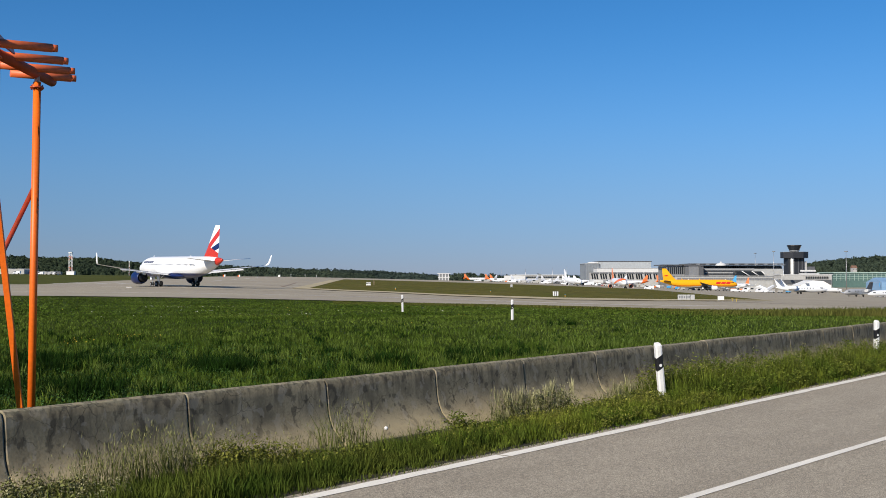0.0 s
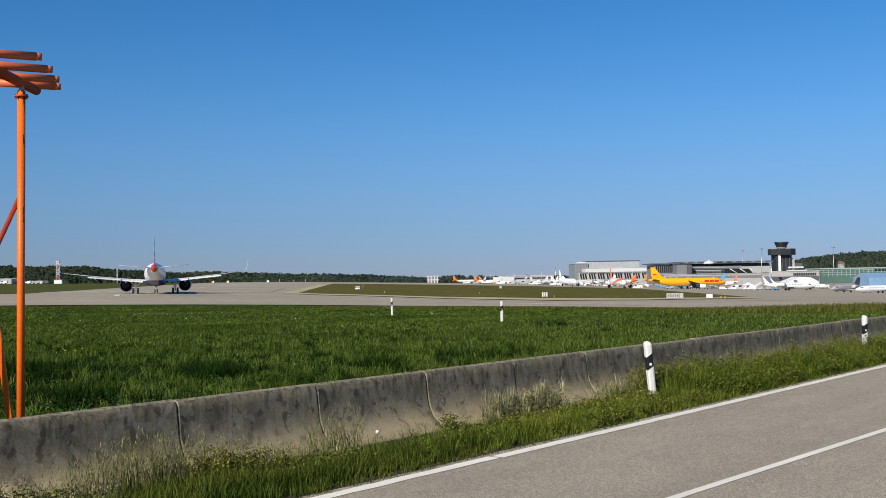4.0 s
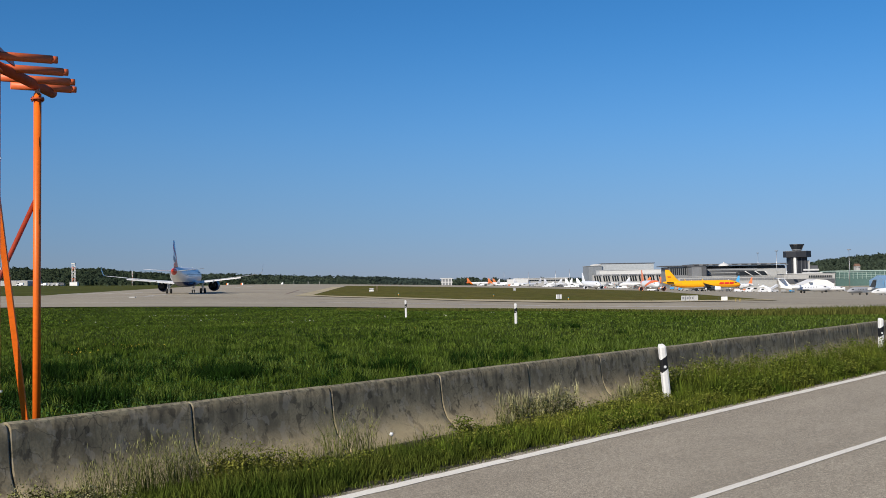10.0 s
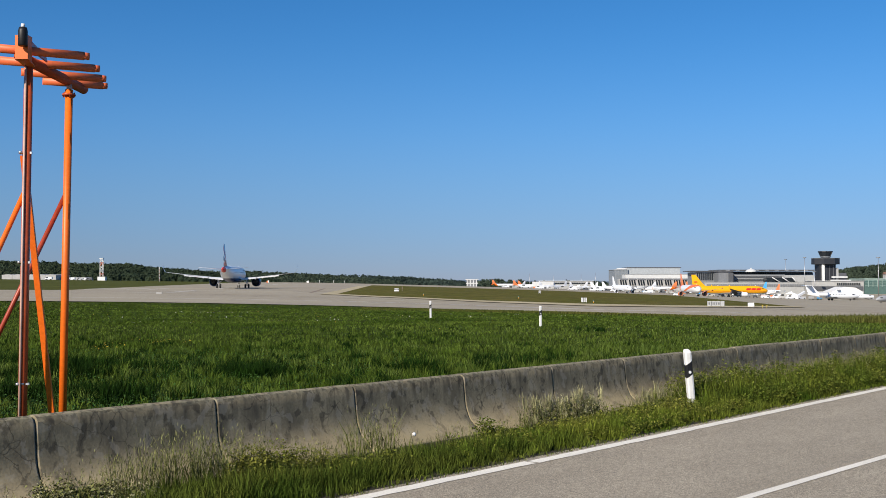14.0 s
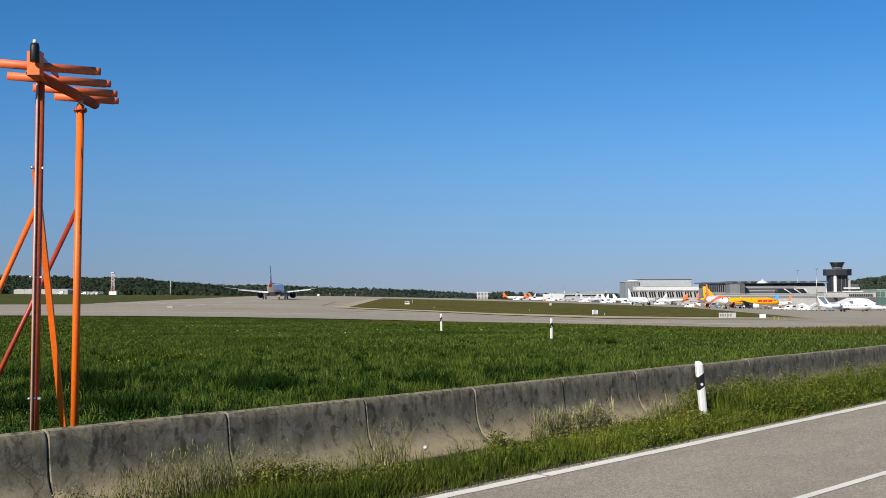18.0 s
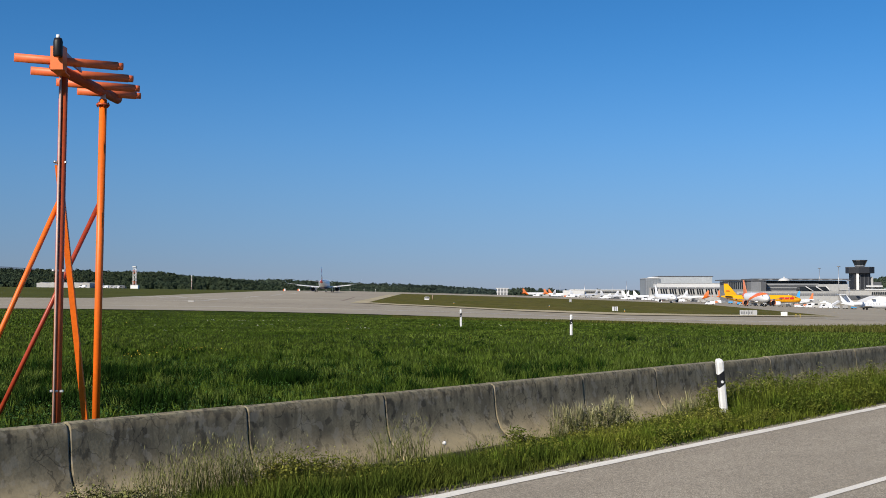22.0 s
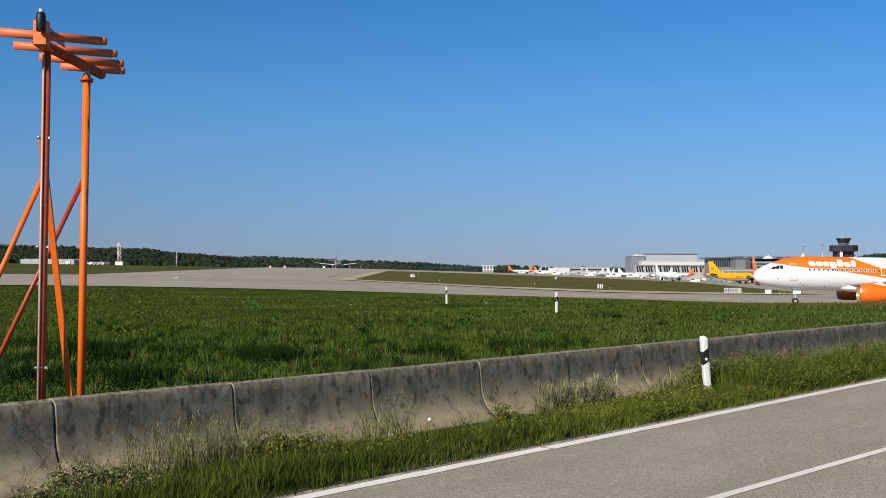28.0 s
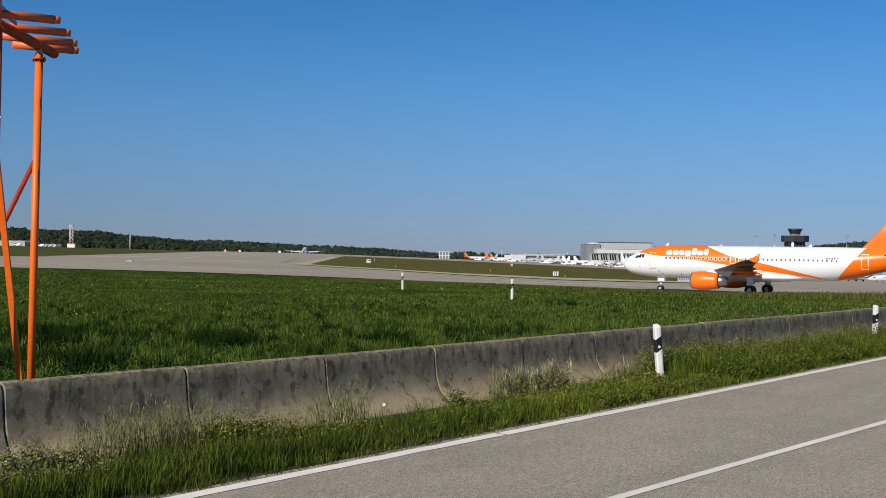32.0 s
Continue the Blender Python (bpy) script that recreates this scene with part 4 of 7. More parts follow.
def joint_mesh():
    """A pale strip added for the sunlit segment ends; it stands in the gap between two segments, set back from the
    faces.
    """
    bm = bmesh.new()
    rings = []
    for a in (-0.0075, -0.004):
        rings.append([(*road_xy(a, n * 0.93 - 0.02), z * 0.97) for n, z in PROFILE])
    loft(bm, rings, smooth=False)
    me = bpy.data.meshes.new("joint_strip")
    bmesh.ops.recalc_face_normals(bm, faces=bm.faces)
    bm.to_mesh(me)
    bm.free()
    me.materials.append(M["joint"])
    return me


body_me, joint_me = barrier_mesh("body", PROFILE), joint_mesh()
for i in range(-14, 34):
    x, y = road_xy(5.94 + SEG * i, -10.52)
    root = empty("concrete_barrier", pose(x, y, random.uniform(-0.008, 0.008), 0, 0, random.uniform(-0.15, 0.15)))
    for nm, me in (("body", body_me), ("joint_strip", joint_me)):
        new(nm, me).parent = root
    tagged(root, "weathered grey concrete crash barrier segment, stained, sandy at its foot", "barrier", "crash barrier segments")


def delineator(lean, rz, x, y):
    root = empty("delineator_post", pose(x, y, max(0.0, zat(x, y)), lean[0], lean[1], rz))
    bm = bmesh.new()
    # hollow wedge with a slanting top
    def ring(z, w=0.062, d=0.05, s=0.0):
        return [(a, b, z + (s if b > 0 else 0) + (0.55 * a if 0.5 < z < 0.9 else 0)) for a, b in ((-w, -d), (-w * 0.5, -d * 1.25), (w * 0.5, -d * 1.25), (w, -d), (w * 0.75, d), (-w * 0.75, d))]
    loft(bm, [ring(-0.35), ring(0.57)], smooth=False)
    part("lower_post", bm, M["white_plastic"], root, "white plastic shaft")
    bm = bmesh.new()
    loft(bm, [ring(0.57, 0.0625, 0.0505), ring(0.80, 0.0625, 0.0505, 0.0)], smooth=False)
    part("black_band", bm, M["black"], root, "black band")
    bm = bmesh.new()
    loft(bm, [ring(0.80), ring(0.98, s=0.02), ring(1.02, 0.05, 0.035, 0.02)], smooth=False)
    part("cap", bm, M["white_plastic"], root, "white slanted top")
    for s in (-1, 1):
        bm = bmesh.new()
        tube(bm, (0, s * 0.04, 0.64), (0, s * 0.068, 0.64), 0.026, n=14)
        part("reflector", bm, M["sign_white"], root, "round reflector")
    return tagged(root, "white roadside delineator post with black band and reflector", "post", "delineator posts")


d1 = road_xy(17.58, -9.29)
d2 = road_xy(30.1, -9.55)
delineator((2, -6), 15, *d1)
delineator((0, 1), 15, *d2)
delineator((0, 0), 15, 3.5, 55.6)
delineator((0, -1), 15, -2.6, 70.4)

# Orange antenna on two legs
ant = empty("antenna_mast")
LX, LY, RX, RY, TOP = -5.18, 12.56, -5.20, 13.92, 4.70


def bar(name, p0, p1, r, mat, label="", n=16, parent=None):
    bm = bmesh.new()
    tube(bm, p0, p1, r, n=n)
    return part(name, bm, mat, parent or ant, label)


leg1 = bar("leg", (LX + 0.006, LY, -0.35), (LX + 0.033, LY, TOP), 0.050, M["maroon"], "dark red painted leg")
leg2 = bar("leg", (RX - 0.018, RY, -0.35), (RX + 0.026, RY, TOP - 0.02), 0.048, M["orange"])
# conduit kept pale: the highlight down the glossy leg is in its colour
bar("conduit", (LX - 0.006, LY - 0.063, -0.35), (LX + 0.026, LY - 0.063, TOP + 0.02), 0.013, M["pale_pipe"], "thin pale conduit pipe", 10)
for z in (1.03, 2.43, 3.70):
    bm = bmesh.new()
    tube(bm, (LX, LY, z - 0.012), (LX, LY, z + 0.012), 0.058, n=16)
    tube(bm, (LX - 0.022, LY - 0.06, z - 0.012), (LX - 0.022, LY - 0.06, z + 0.012), 0.024, n=12)
    box(bm, (LX + 0.065, LY - 0.01, z), (0.05, 0.03, 0.024))
    part("clamp", bm, M["galv"], ant, "steel pipe clamp")
bm = bmesh.new()
tube(bm, (RX + 0.025, RY, TOP - 0.10), (RX + 0.025, RY, TOP - 0.08), 0.085, n=16)
for k in range(6):
    q = k * math.pi / 3
    tube(bm, (RX + 0.025 + 0.07 * math.cos(q), RY + 0.07 * math.sin(q), TOP - 0.12), (RX + 0.025 + 0.07 * math.cos(q), RY + 0.07 * math.sin(q), TOP - 0.06), 0.01, n=6)
part("flange", bm, M["maroon"], ant, "dark red bolted flange")
bar("stub", (RX + 0.026, RY, TOP - 0.07), (RX + 0.026, RY, TOP + 0.06), 0.034, M["pale_pipe"], "pale bare stub above the flange", 14)
bm = bmesh.new()
tube(bm, (-5.17, 12.35, 4.79), (-5.20, 14.52, 4.79), 0.064, n=20)
part("boom", bm, M["boom_red"], ant, "boom tube darkened to red for shade")
PD = Vector((0.883, 0.470, 0.0))
for y, h0, h1 in ((12.26, 0.40, 0.74), (13.07, 0.54, 0.60), (13.80, 0.52, 0.45), (14.40, 0.48, 0.28)):
    c = Vector((-5.17 - 0.012 * (y - 12.3), y, 4.84))
    e = bar("element", c - PD * h0, c + PD * h1, 0.050, M["orange_worn"], "salmon orange antenna tube")
    bar("end_sleeve", c + PD * (h1 - 0.03), c + PD * (h1 + 0.06), 0.043, M["orange_worn"], "", 16, e)
bm = bmesh.new()
box(bm, (LX + 0.145, LY - 0.42, 4.835), (0.145, 0.12, 0.27))
hexa(bm, [(LX + 0.075, LY - 0.47, 4.70), (LX + 0.215, LY - 0.47, 4.70), (LX + 0.09, LY + 0.05, 4.71), (LX - 0.03, LY + 0.05, 4.71),
          (LX + 0.075, LY - 0.47, 4.72), (LX + 0.215, LY - 0.47, 4.72), (LX + 0.09, LY + 0.05, 4.73), (LX - 0.03, LY + 0.05, 4.73)])
part("bracket_box", bm, M["orange"], ant, "orange bracket box")
bm = bmesh.new()
hexa(bm, [(LX + 0.17, LY - 0.37, 4.84), (LX + 0.19, LY - 0.37, 4.84), (LX + 0.10, LY + 0.40, 4.84), (LX + 0.08, LY + 0.40, 4.84), (LX + 0.17, LY - 0.37, 4.95), (LX + 0.19, LY - 0.37, 4.95), (LX + 0.10, LY + 0.35, 4.90), (LX + 0.08, LY + 0.35, 4.90)])
part("gusset", bm, M["maroon"], ant, "dark red gusset plate")
bm = bmesh.new()
loft(bm, [[(LX + 0.185 + r * math.cos(q), LY - 0.54 + r * math.sin(q), z) for q in (math.pi * i / 7 for i in range(14))] for z, r in ((4.83, 0.045), (4.84, 0.052), (5.00, 0.052), (5.04, 0.042))])
lamp = part("obstruction_lamp", bm, M["black"], ant, "black obstruction lamp housing")
bar("lens", (LX + 0.185, LY - 0.54, 5.03), (LX + 0.185, LY - 0.54, 5.08), 0.022, M["sign_white"], "pale lamp lens", 12, lamp)
bar("brace", (LX + 0.038, LY, 3.32), (LX - 1.57, LY - 0.05, -0.35), 0.030, M["orange"], n=10)
bar("brace", (RX + 0.035, RY, 3.41), (RX - 1.72, RY - 0.05, -0.35), 0.030, M["brace_shaded"], "brace darkened to maroon for shade", n=10)
bm = bmesh.new()
p0, p1 = Vector((-5.235, 12.66, 3.68)), Vector((-5.225, 13.78, -0.02))
hexa(bm, [p1 + Vector(v) for v in ((-0.035, -0.02, 0), (0.035, -0.02, 0), (0.035, 0.02, 0), (-0.035, 0.02, 0))] + [p0 + Vector(v) for v in ((-0.035, -0.02, 0), (0.035, -0.02, 0), (0.035, 0.02, 0), (-0.035, 0.02, 0))])
part("brace", bm, M["orange"], ant, "flat steel brace")
tagged(ant, "orange tubular antenna mast on two braced legs behind the barrier", "antenna")

# ---------------------------------------------------------------- far things, placed by bearing (thousandths of the distance) and distance


def at(b, d, e=None):
    """The place at bearing b and distance d ahead; e gives a height by its elevation, else the land's."""
    x = b * d / 1000
    return Vector((x, d, zat(x, d) if e is None else EYE[2] + e * d / 1000))



def wall_box(name, b0, b1, d, e0, e1, depth, mat, parent, label=""):
    """A block as a part: two bearings, one distance, two elevations."""
    bm = bmesh.new()
    x0, x1 = b0 * d / 1000, b1 * d / 1000
    z0, z1 = EYE[2] + e0 * d / 1000, EYE[2] + e1 * d / 1000
    box(bm, ((x0 + x1) / 2, d + depth / 2, (z0 + z1) / 2), (x1 - x0, depth, z1 - z0))
    return part(name, bm, mat, parent, label)


def row_of(name, b0, b1, n, d, e0, e1, mat, parent, fill=0.7, depth=0.4, lean=0.0):
    """A row of alike panes on a wall, each a part; they share one mesh."""
    w = (b1 - b0) / n * d / 1000
    z0, z1 = EYE[2] + e0 * d / 1000, EYE[2] + e1 * d / 1000
    bm = bmesh.new()
    k = w * fill / 2
    hexa(bm, [(-k, 0, z0), (k, 0, z0), (k, depth, z0), (-k, depth, z0), (-k + lean, 0, z1), (k + lean, 0, z1), (k + lean, depth, z1), (-k + lean, depth, z1)])
    me = None
    for i in range(n):
        x = (b0 + (b1 - b0) * (i + 0.5) / n) * d / 1000
        if me is None:
            ob = part(name, bm, mat, parent)
            me = ob.data
        else:
            ob = new(name, me)
            ob.parent = parent
        ob.location = (x, d - depth + 0.02, 0)


def roof_box(b0, b1, d, e, depth, parent, mat=None, thick=0.9, label=""):
    bm = bmesh.new()
    x0, x1, z = b0 * d / 1000, b1 * d / 1000, EYE[2] + e * d / 1000
    box(bm, ((x0 + x1) / 2, d + depth / 2, z + thick / 2), (x1 - x0 + 1.2, depth + 1.2, thick))
    return part("roof", bm, mat or M["wall_dark"], parent, label)


LOW = -22.0

M["wall_end"] = material("ribbed_metal_cladding", (0.22, 0.245, 0.27), 0.6, var=0.10, scale=0.03, fine=0.4)
M["wall_pale"] = material("pale_metal_cladding", (0.40, 0.43, 0.45), 0.6, var=0.10, scale=0.03, fine=0.4)
# Hangar
hg = empty("hangar")
wall_box("wall", 142.2, 189.6, 1400, LOW, 13.66, 60, M["wall_pale"], hg, "pale grey metal cladding")
roof_box(142.2, 190.2, 1400, 13.66, 60, hg, None, 0.9)
wall_box("end_wall", 130.4, 142.7, 1398, LOW, 11.85, 60, M["wall_end"], hg, "ribbed grey end wall")
roof_box(130.4, 142.2, 1398, 11.85, 60, hg, M["wall_grey"], 0.5)
row_of("cladding_rib", 130.9, 141.7, 8, 1398, -3, 11.59, M["wall_end"], hg, 0.2, 0.25)
bm = bmesh.new()
hp = at(138.1, 1410)
rings = [[(hp.x + 9 * math.cos(q) * k, 1412 + 9 * math.sin(q) * k, EYE[2] + 12.37 * 1.41 + z) for q in (2 * math.pi * i / 14 for i in range(14))] for z, k in ((0, 1.0), (0.8, 0.95), (1.4, 0.7), (1.7, 0.3))]
loft(bm, rings)
part("roof_dome", bm, M["wall_white"], hg, "white roof dome")
tagged(hg, "large grey metal-clad hangar with flat roof", "building")
hx = empty("hangar_annex")
wall_box("wall", 140.2, 199.9, 1350, LOW, 7.73, 30, M["wall_white"], hx, "white wall")
roof_box(140.2, 199.9, 1350, 7.73, 30, hx, M["wall_white"], 0.4)
tagged(hx, "white hangar annex in front of the grey hangar", "building")
pier = empty("gate_pier")
wall_box("wall", 134.5, 199.9, 1300, LOW, 3.7, 14, M["wall_mid"], pier, "pale concrete wall")
for k in range(8):
    b0 = 135.5 + k * 8.1
    row_of("gate_window", b0, b0 + 6.6, 3, 1300, -2.3, 2.7, M["glass_dark"], pier, 0.62, 0.4, -1.2)
    wall_box("roof_hood", b0 - 0.4, b0 + 6.6, 1299, 2.95, 4.1, 6, M["wall_steel"], pier, "grey hood over the gate")
tagged(pier, "gate pier with eight dark slanted window bays", "building")

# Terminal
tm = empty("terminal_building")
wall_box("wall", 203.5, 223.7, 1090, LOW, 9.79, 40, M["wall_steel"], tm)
roof_box(200.5, 225.7, 1088, 10.31, 44, tm)
row_of("window", 204.3, 223.1, 10, 1090, 2.58, 8.76, M["glass_dark"], tm, 0.6)
wall_box("stair_block", 224.2, 235.5, 1070, LOW, 9.53, 30, M["wall_steel"], tm, "grey block")
roof_box(224.2, 236.5, 1070, 9.79, 30, tm)
wall_box("dark_pillar", 234.0, 237.6, 1066, LOW, 9.28, 6, M["wall_dark"], tm, "dark strip along the block's edge")
wall_box("long_wall", 238.1, 283.9, 1080, LOW, 7.73, 40, M["wall_steel"], tm, "long grey facade")
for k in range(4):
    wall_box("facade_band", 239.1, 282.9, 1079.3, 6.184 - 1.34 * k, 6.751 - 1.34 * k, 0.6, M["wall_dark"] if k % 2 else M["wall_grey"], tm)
roof_box(225.7, 309.7, 1095, 11.03, 50, tm, M["wall_dark"], 1.2, "thin dark roof edge")
wall_box("upper_storey", 225.7, 309.2, 1110, LOW, 10.31, 20, M["wall_steel"], tm)
row_of("roof_unit", 227.8, 307.1, 9, 1092, 10.82, 11.96, M["wall_steel"], tm, 0.35, 2.5)
row_of("upper_window", 239.1, 308.2, 34, 1110, 8.09, 9.59, M["glass_dark"], tm, 0.75)
wall_box("white_block", 283.4, 310.2, 1072, LOW, 7.21, 20, M["wall_grey"], tm, "grey low block")
bm = bmesh.new()
dp = 253.5 * 1.084
rings = [[(dp + 5.2 * k * math.cos(q), 1084 + 5.2 * k * math.sin(q), EYE[2] + 10.05 * 1.084 + z) for q in (2 * math.pi * i / 16 for i in range(16))] for z, k in ((0, 1.1), (0.7, 1.0), (1.7, 0.85), (2.5, 0.55), (2.9, 0.2), (4.2, 0.04))]
loft(bm, rings)
part("dome", bm, M["wall_white"], tm, "white dome with a spike")
for b, w in ((266.9, 12), (275.2, 12), (285.5, 9)):
    bm = bmesh.new()
    x = b * 1.04
    z0, z1 = EYE[2] + 0.00 * 1.04, EYE[2] + 4.90 * 1.04
    hexa(bm, [(x, 1040, z0), (x + w, 1040, z0), (x + w, 1052, z0), (x, 1052, z0), (x + 1, 1040, z1), (x + w * 0.55, 1040, z1), (x + w * 0.55, 1052, z1), (x + 1, 1052, z1)])
    part("glass_roof", bm, M["glass_dark"], tm, "dark slanted glazing")
for b0, b1 in ((272.5, 281.0), (281.5, 289.5), (290.5, 296.5)):
    bm = bmesh.new()
    tube(bm, (b0 * 1.038, 1038, EYE[2] + 5.3), (b1 * 1.038, 1038, EYE[2] - 0.2), 0.45, n=8)
    part("roof_strut", bm, M["wall_white"], tm, "white slanted strut before the glazing")
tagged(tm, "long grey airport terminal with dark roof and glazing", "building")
lp = empty("low_pier")
wall_box("wall", 211.8, 309.7, 1000, LOW, 0.26, 16, M["wall_grey"], lp)
roof_box(211.8, 309.7, 1000, 0.41, 17, lp, M["wall_mid"], 0.5)
row_of("window", 213.3, 308.7, 46, 1000, -3.09, -1.03, M["wall_steel"], lp, 0.8)
tagged(lp, "low pale terminal pier along the apron", "building")
wb = empty("office_building")
wall_box("wall", 308.2, 354.5, 960, LOW, 1.80, 20, M["wall_mid"], wb)
roof_box(308.2, 354.5, 960, 1.80, 21, wb, M["wall_white"], 0.4)
wall_box("undercroft", 309.2, 354.0, 959.3, -6.70, -2.83, 0.6, M["wall_dark"], wb, "dark band low on the wall")
wall_box("window_panel", 329.8, 352.0, 959.6, -2.06, 0.62, 0.5, M["wall_mid"], wb, "grey window panel")
row_of("window", 330.3, 351.5, 13, 959.4, -1.70, 0.21, M["glass_dark"], wb, 0.6)
tagged(wb, "low white office building with dark windows", "building")
gh = empty("glass_hall")
wall_box("wall", 355.6, 472.0, 1010, LOW, 3.09, 40, M["green_glass"], gh, "green glazed wall")
roof_box(355.6, 472.0, 1010, 3.25, 40, gh, M["green_pale"], 1.0)
for k in range(3):
    wall_box("glazing_bar", 355.6, 472.0, 1009.6, 2.061 - 2.061 * k, 2.371 - 2.061 * k, 0.5, M["green_pale"], gh)
row_of("glazing_post", 356.6, 471.0, 28, 1009.6, -3.61, 2.83, M["green_pale"], gh, 0.08)
row_of("dark_window", 405.1, 420.5, 5, 1009.4, 1.03, 2.58, M["glass_dark"], gh, 0.7)
tagged(gh, "long green glazed hall beside the apron", "building")
bt = empty("blue_hangar_tent")
bm = bmesh.new()
x0, x1 = 400.0 * 0.8, 441.1 * 0.8
z0, z1, z2 = EYE[2] - 12, EYE[2] + -5.15 * 0.8, EYE[2] + -0.77 * 0.8
loft(bm, [[(x, 800, z0), (x, 830, z0), (x, 830, z1), (x, 815, z2), (x, 800, z1)] for x in (x0, x1)], smooth=False)
part("shell", bm, M["tent_blue"], bt)
row_of("seam", 394.7, 440.1, 7, 800, -8.76, -5.41, M["sky_blue"], bt, 0.05)
tagged(bt, "light blue fabric hangar tent on the apron", "tent")
wt = empty("white_hangar_tent")
bm = bmesh.new()
x0, x1 = 326.2 * 0.84, 353.5 * 0.84
xm = (x0 + x1) / 2
z0, z1, z2 = EYE[2] - 12, EYE[2] + -7.73 * 0.84, EYE[2] + -3.35 * 0.84
loft(bm, [[(x0, y, z0), (x1, y, z0), (x1, y, z1), (xm + 6, y, z2 - 0.6), (xm - 2, y, z2), (x0, y, z1)] for y in (840, 862)], smooth=False)
part("shell", bm, M["white_plastic"], wt)
tagged(wt, "white pitched hangar tent behind the parked jets", "tent")
wh = empty("cargo_hall")
wall_box("wall", 62.4, 111.3, 1520, LOW, 1.44, 30, M["wall_mid"], wh)
roof_box(62.4, 111.3, 1520, 1.55, 30, wh, M["wall_white"], 0.6)
wall_box("wing", 56.2, 75.2, 1500, LOW, 1.03, 20, M["wall_white"], wh, "lower white wing")
row_of("window", 63.4, 110.3, 22, 1520, -0.93, 0.21, M["glass_dark"], wh, 0.9)
tagged(wh, "long low white hall beyond the stands", "building")
bx = empty("small_white_building")
wall_box("wall", -4.1, 5.7, 1200, LOW, 2.47, 12, M["wall_steel"], bx, "dark recessed bays")
row_of("post", -4.9, 6.4, 4, 1200, -8, 2.58, M["wall_white"], bx, 0.28, 0.5)
wall_box("band", -4.6, 6.2, 1199.4, -0.93, -0.15, 0.5, M["wall_white"], bx, "white storey band")
roof_box(-4.6, 6.2, 1200, 2.58, 13, bx, M["wall_white"], 0.7)
tagged(bx, "small white building with dark bays", "building")

# Control tower
tw = empty("control_tower")
TD = 1000.0
TX = 322.6
wall_box("shaft", 315.0, 329.6, TD, LOW, 17.01, 14, M["tower_conc"], tw, "dark tower shaft")
row_of("shaft_groove", 315.4, 329.2, 4, TD, 2.58, 16.49, M["wall_dark"], tw, 0.2, 0.3)
wall_box("lift_shaft", 317.6, 319.6, TD - 2.5, LOW, 22.67, 2.5, M["white_plastic"], tw, "pale vertical shaft")


def tier(name, x, y, z0, z1, r0, r1, n, mat, label="", turn_by=0.0):
    bm = bmesh.new()
    rings = [[(x + r * math.cos(q), y + r * math.sin(q), z) for q in (2 * math.pi * (i + 0.5) / n + turn_by for i in range(n))] for z, r in ((z0, r0), (z1, r1))]
    loft(bm, rings, smooth=False)
    return part(name, bm, mat, tw, label)


def tz(py_e):
    return EYE[2] + py_e * TD / 1000


tier("deck", TX, TD + 7, tz(17.01), tz(22.42), 12.3, 12.3, 8, M["tower_conc"], "wide dark deck")
tier("deck_rail", TX, TD + 7, tz(22.42), tz(22.78), 12.4, 12.4, 8, M["wall_steel"], "grey deck edge")
tier("neck", TX, TD + 7, tz(22.67), tz(24.22), 4.0, 4.2, 12, M["wall_dark"])
tier("cab", TX, TD + 7, tz(23.96), tz(28.09), 4.4, 6.2, 12, M["glass_dark"], "dark glazed cab flaring upward")
tier("cab_sill", TX, TD + 7, tz(23.45), tz(24.22), 4.7, 4.7, 12, M["wall_steel"], "pale sill under the cab")
tier("cab_roof", TX, TD + 7, tz(28.09), tz(29.06), 6.6, 6.4, 12, M["tower_conc"], "flat dark roof")
wall_box("side_stair", 326.3, 332.0, TD + 1, LOW, 13.91, 6, M["wall_mid"], tw, "pale stair block")
wall_box("terrace", 329.0, 339.2, TD + 2, LOW, 9.28, 10, M["wall_dark"], tw, "dark terrace storey")
wall_box("terrace_edge", 326.0, 340.2, TD - 1, 4.64, 6.18, 14, M["wall_white"], tw, "white terrace edge")
wall_box("terrace_base", 325.0, 343.2, TD - 2, LOW, 3.09, 14, M["wall_white"], tw, "white base storey")
tagged(tw, "dark control tower with wide deck and flaring cab", "tower")


def light_mast(b, d, e, head=True):
    p = at(b, d)
    z1 = EYE[2] + e * d / 1000
    root = empty("light_mast", pose(p.x, p.y, p.z))
    bm = bmesh.new()
    tube(bm, (0, 0, -0.5), (0, 0, z1 - p.z), 0.32, 0.16, n=10)
    part("pole", bm, M["galv"], root)
    if head:
        bm = bmesh.new()
        tube(bm, (0, 0, z1 - p.z), (0, 0, z1 - p.z + 0.7), 1.5, 1.5, n=10)
        part("lamp_ring", bm, M["wall_steel"], root, "grey ring of floodlights")
    tagged(root, "tall grey apron floodlight mast", "lamp", "floodlight masts")


for b, d, e in ((301.7, 960, 22.67), (284.7, 1150, 21.13), (367.7, 880, 22.67), (310.7, 940, 10.31), (112.9, 1300, 9.28), (100.0, 1350, 8.25), (75.2, 1400, 7.21), (53.1, 1350, 8.25)):
    light_mast(b, d, e, d < 1200)

# Lattice mast with a hut, sheds and a thin mast beyond the runway


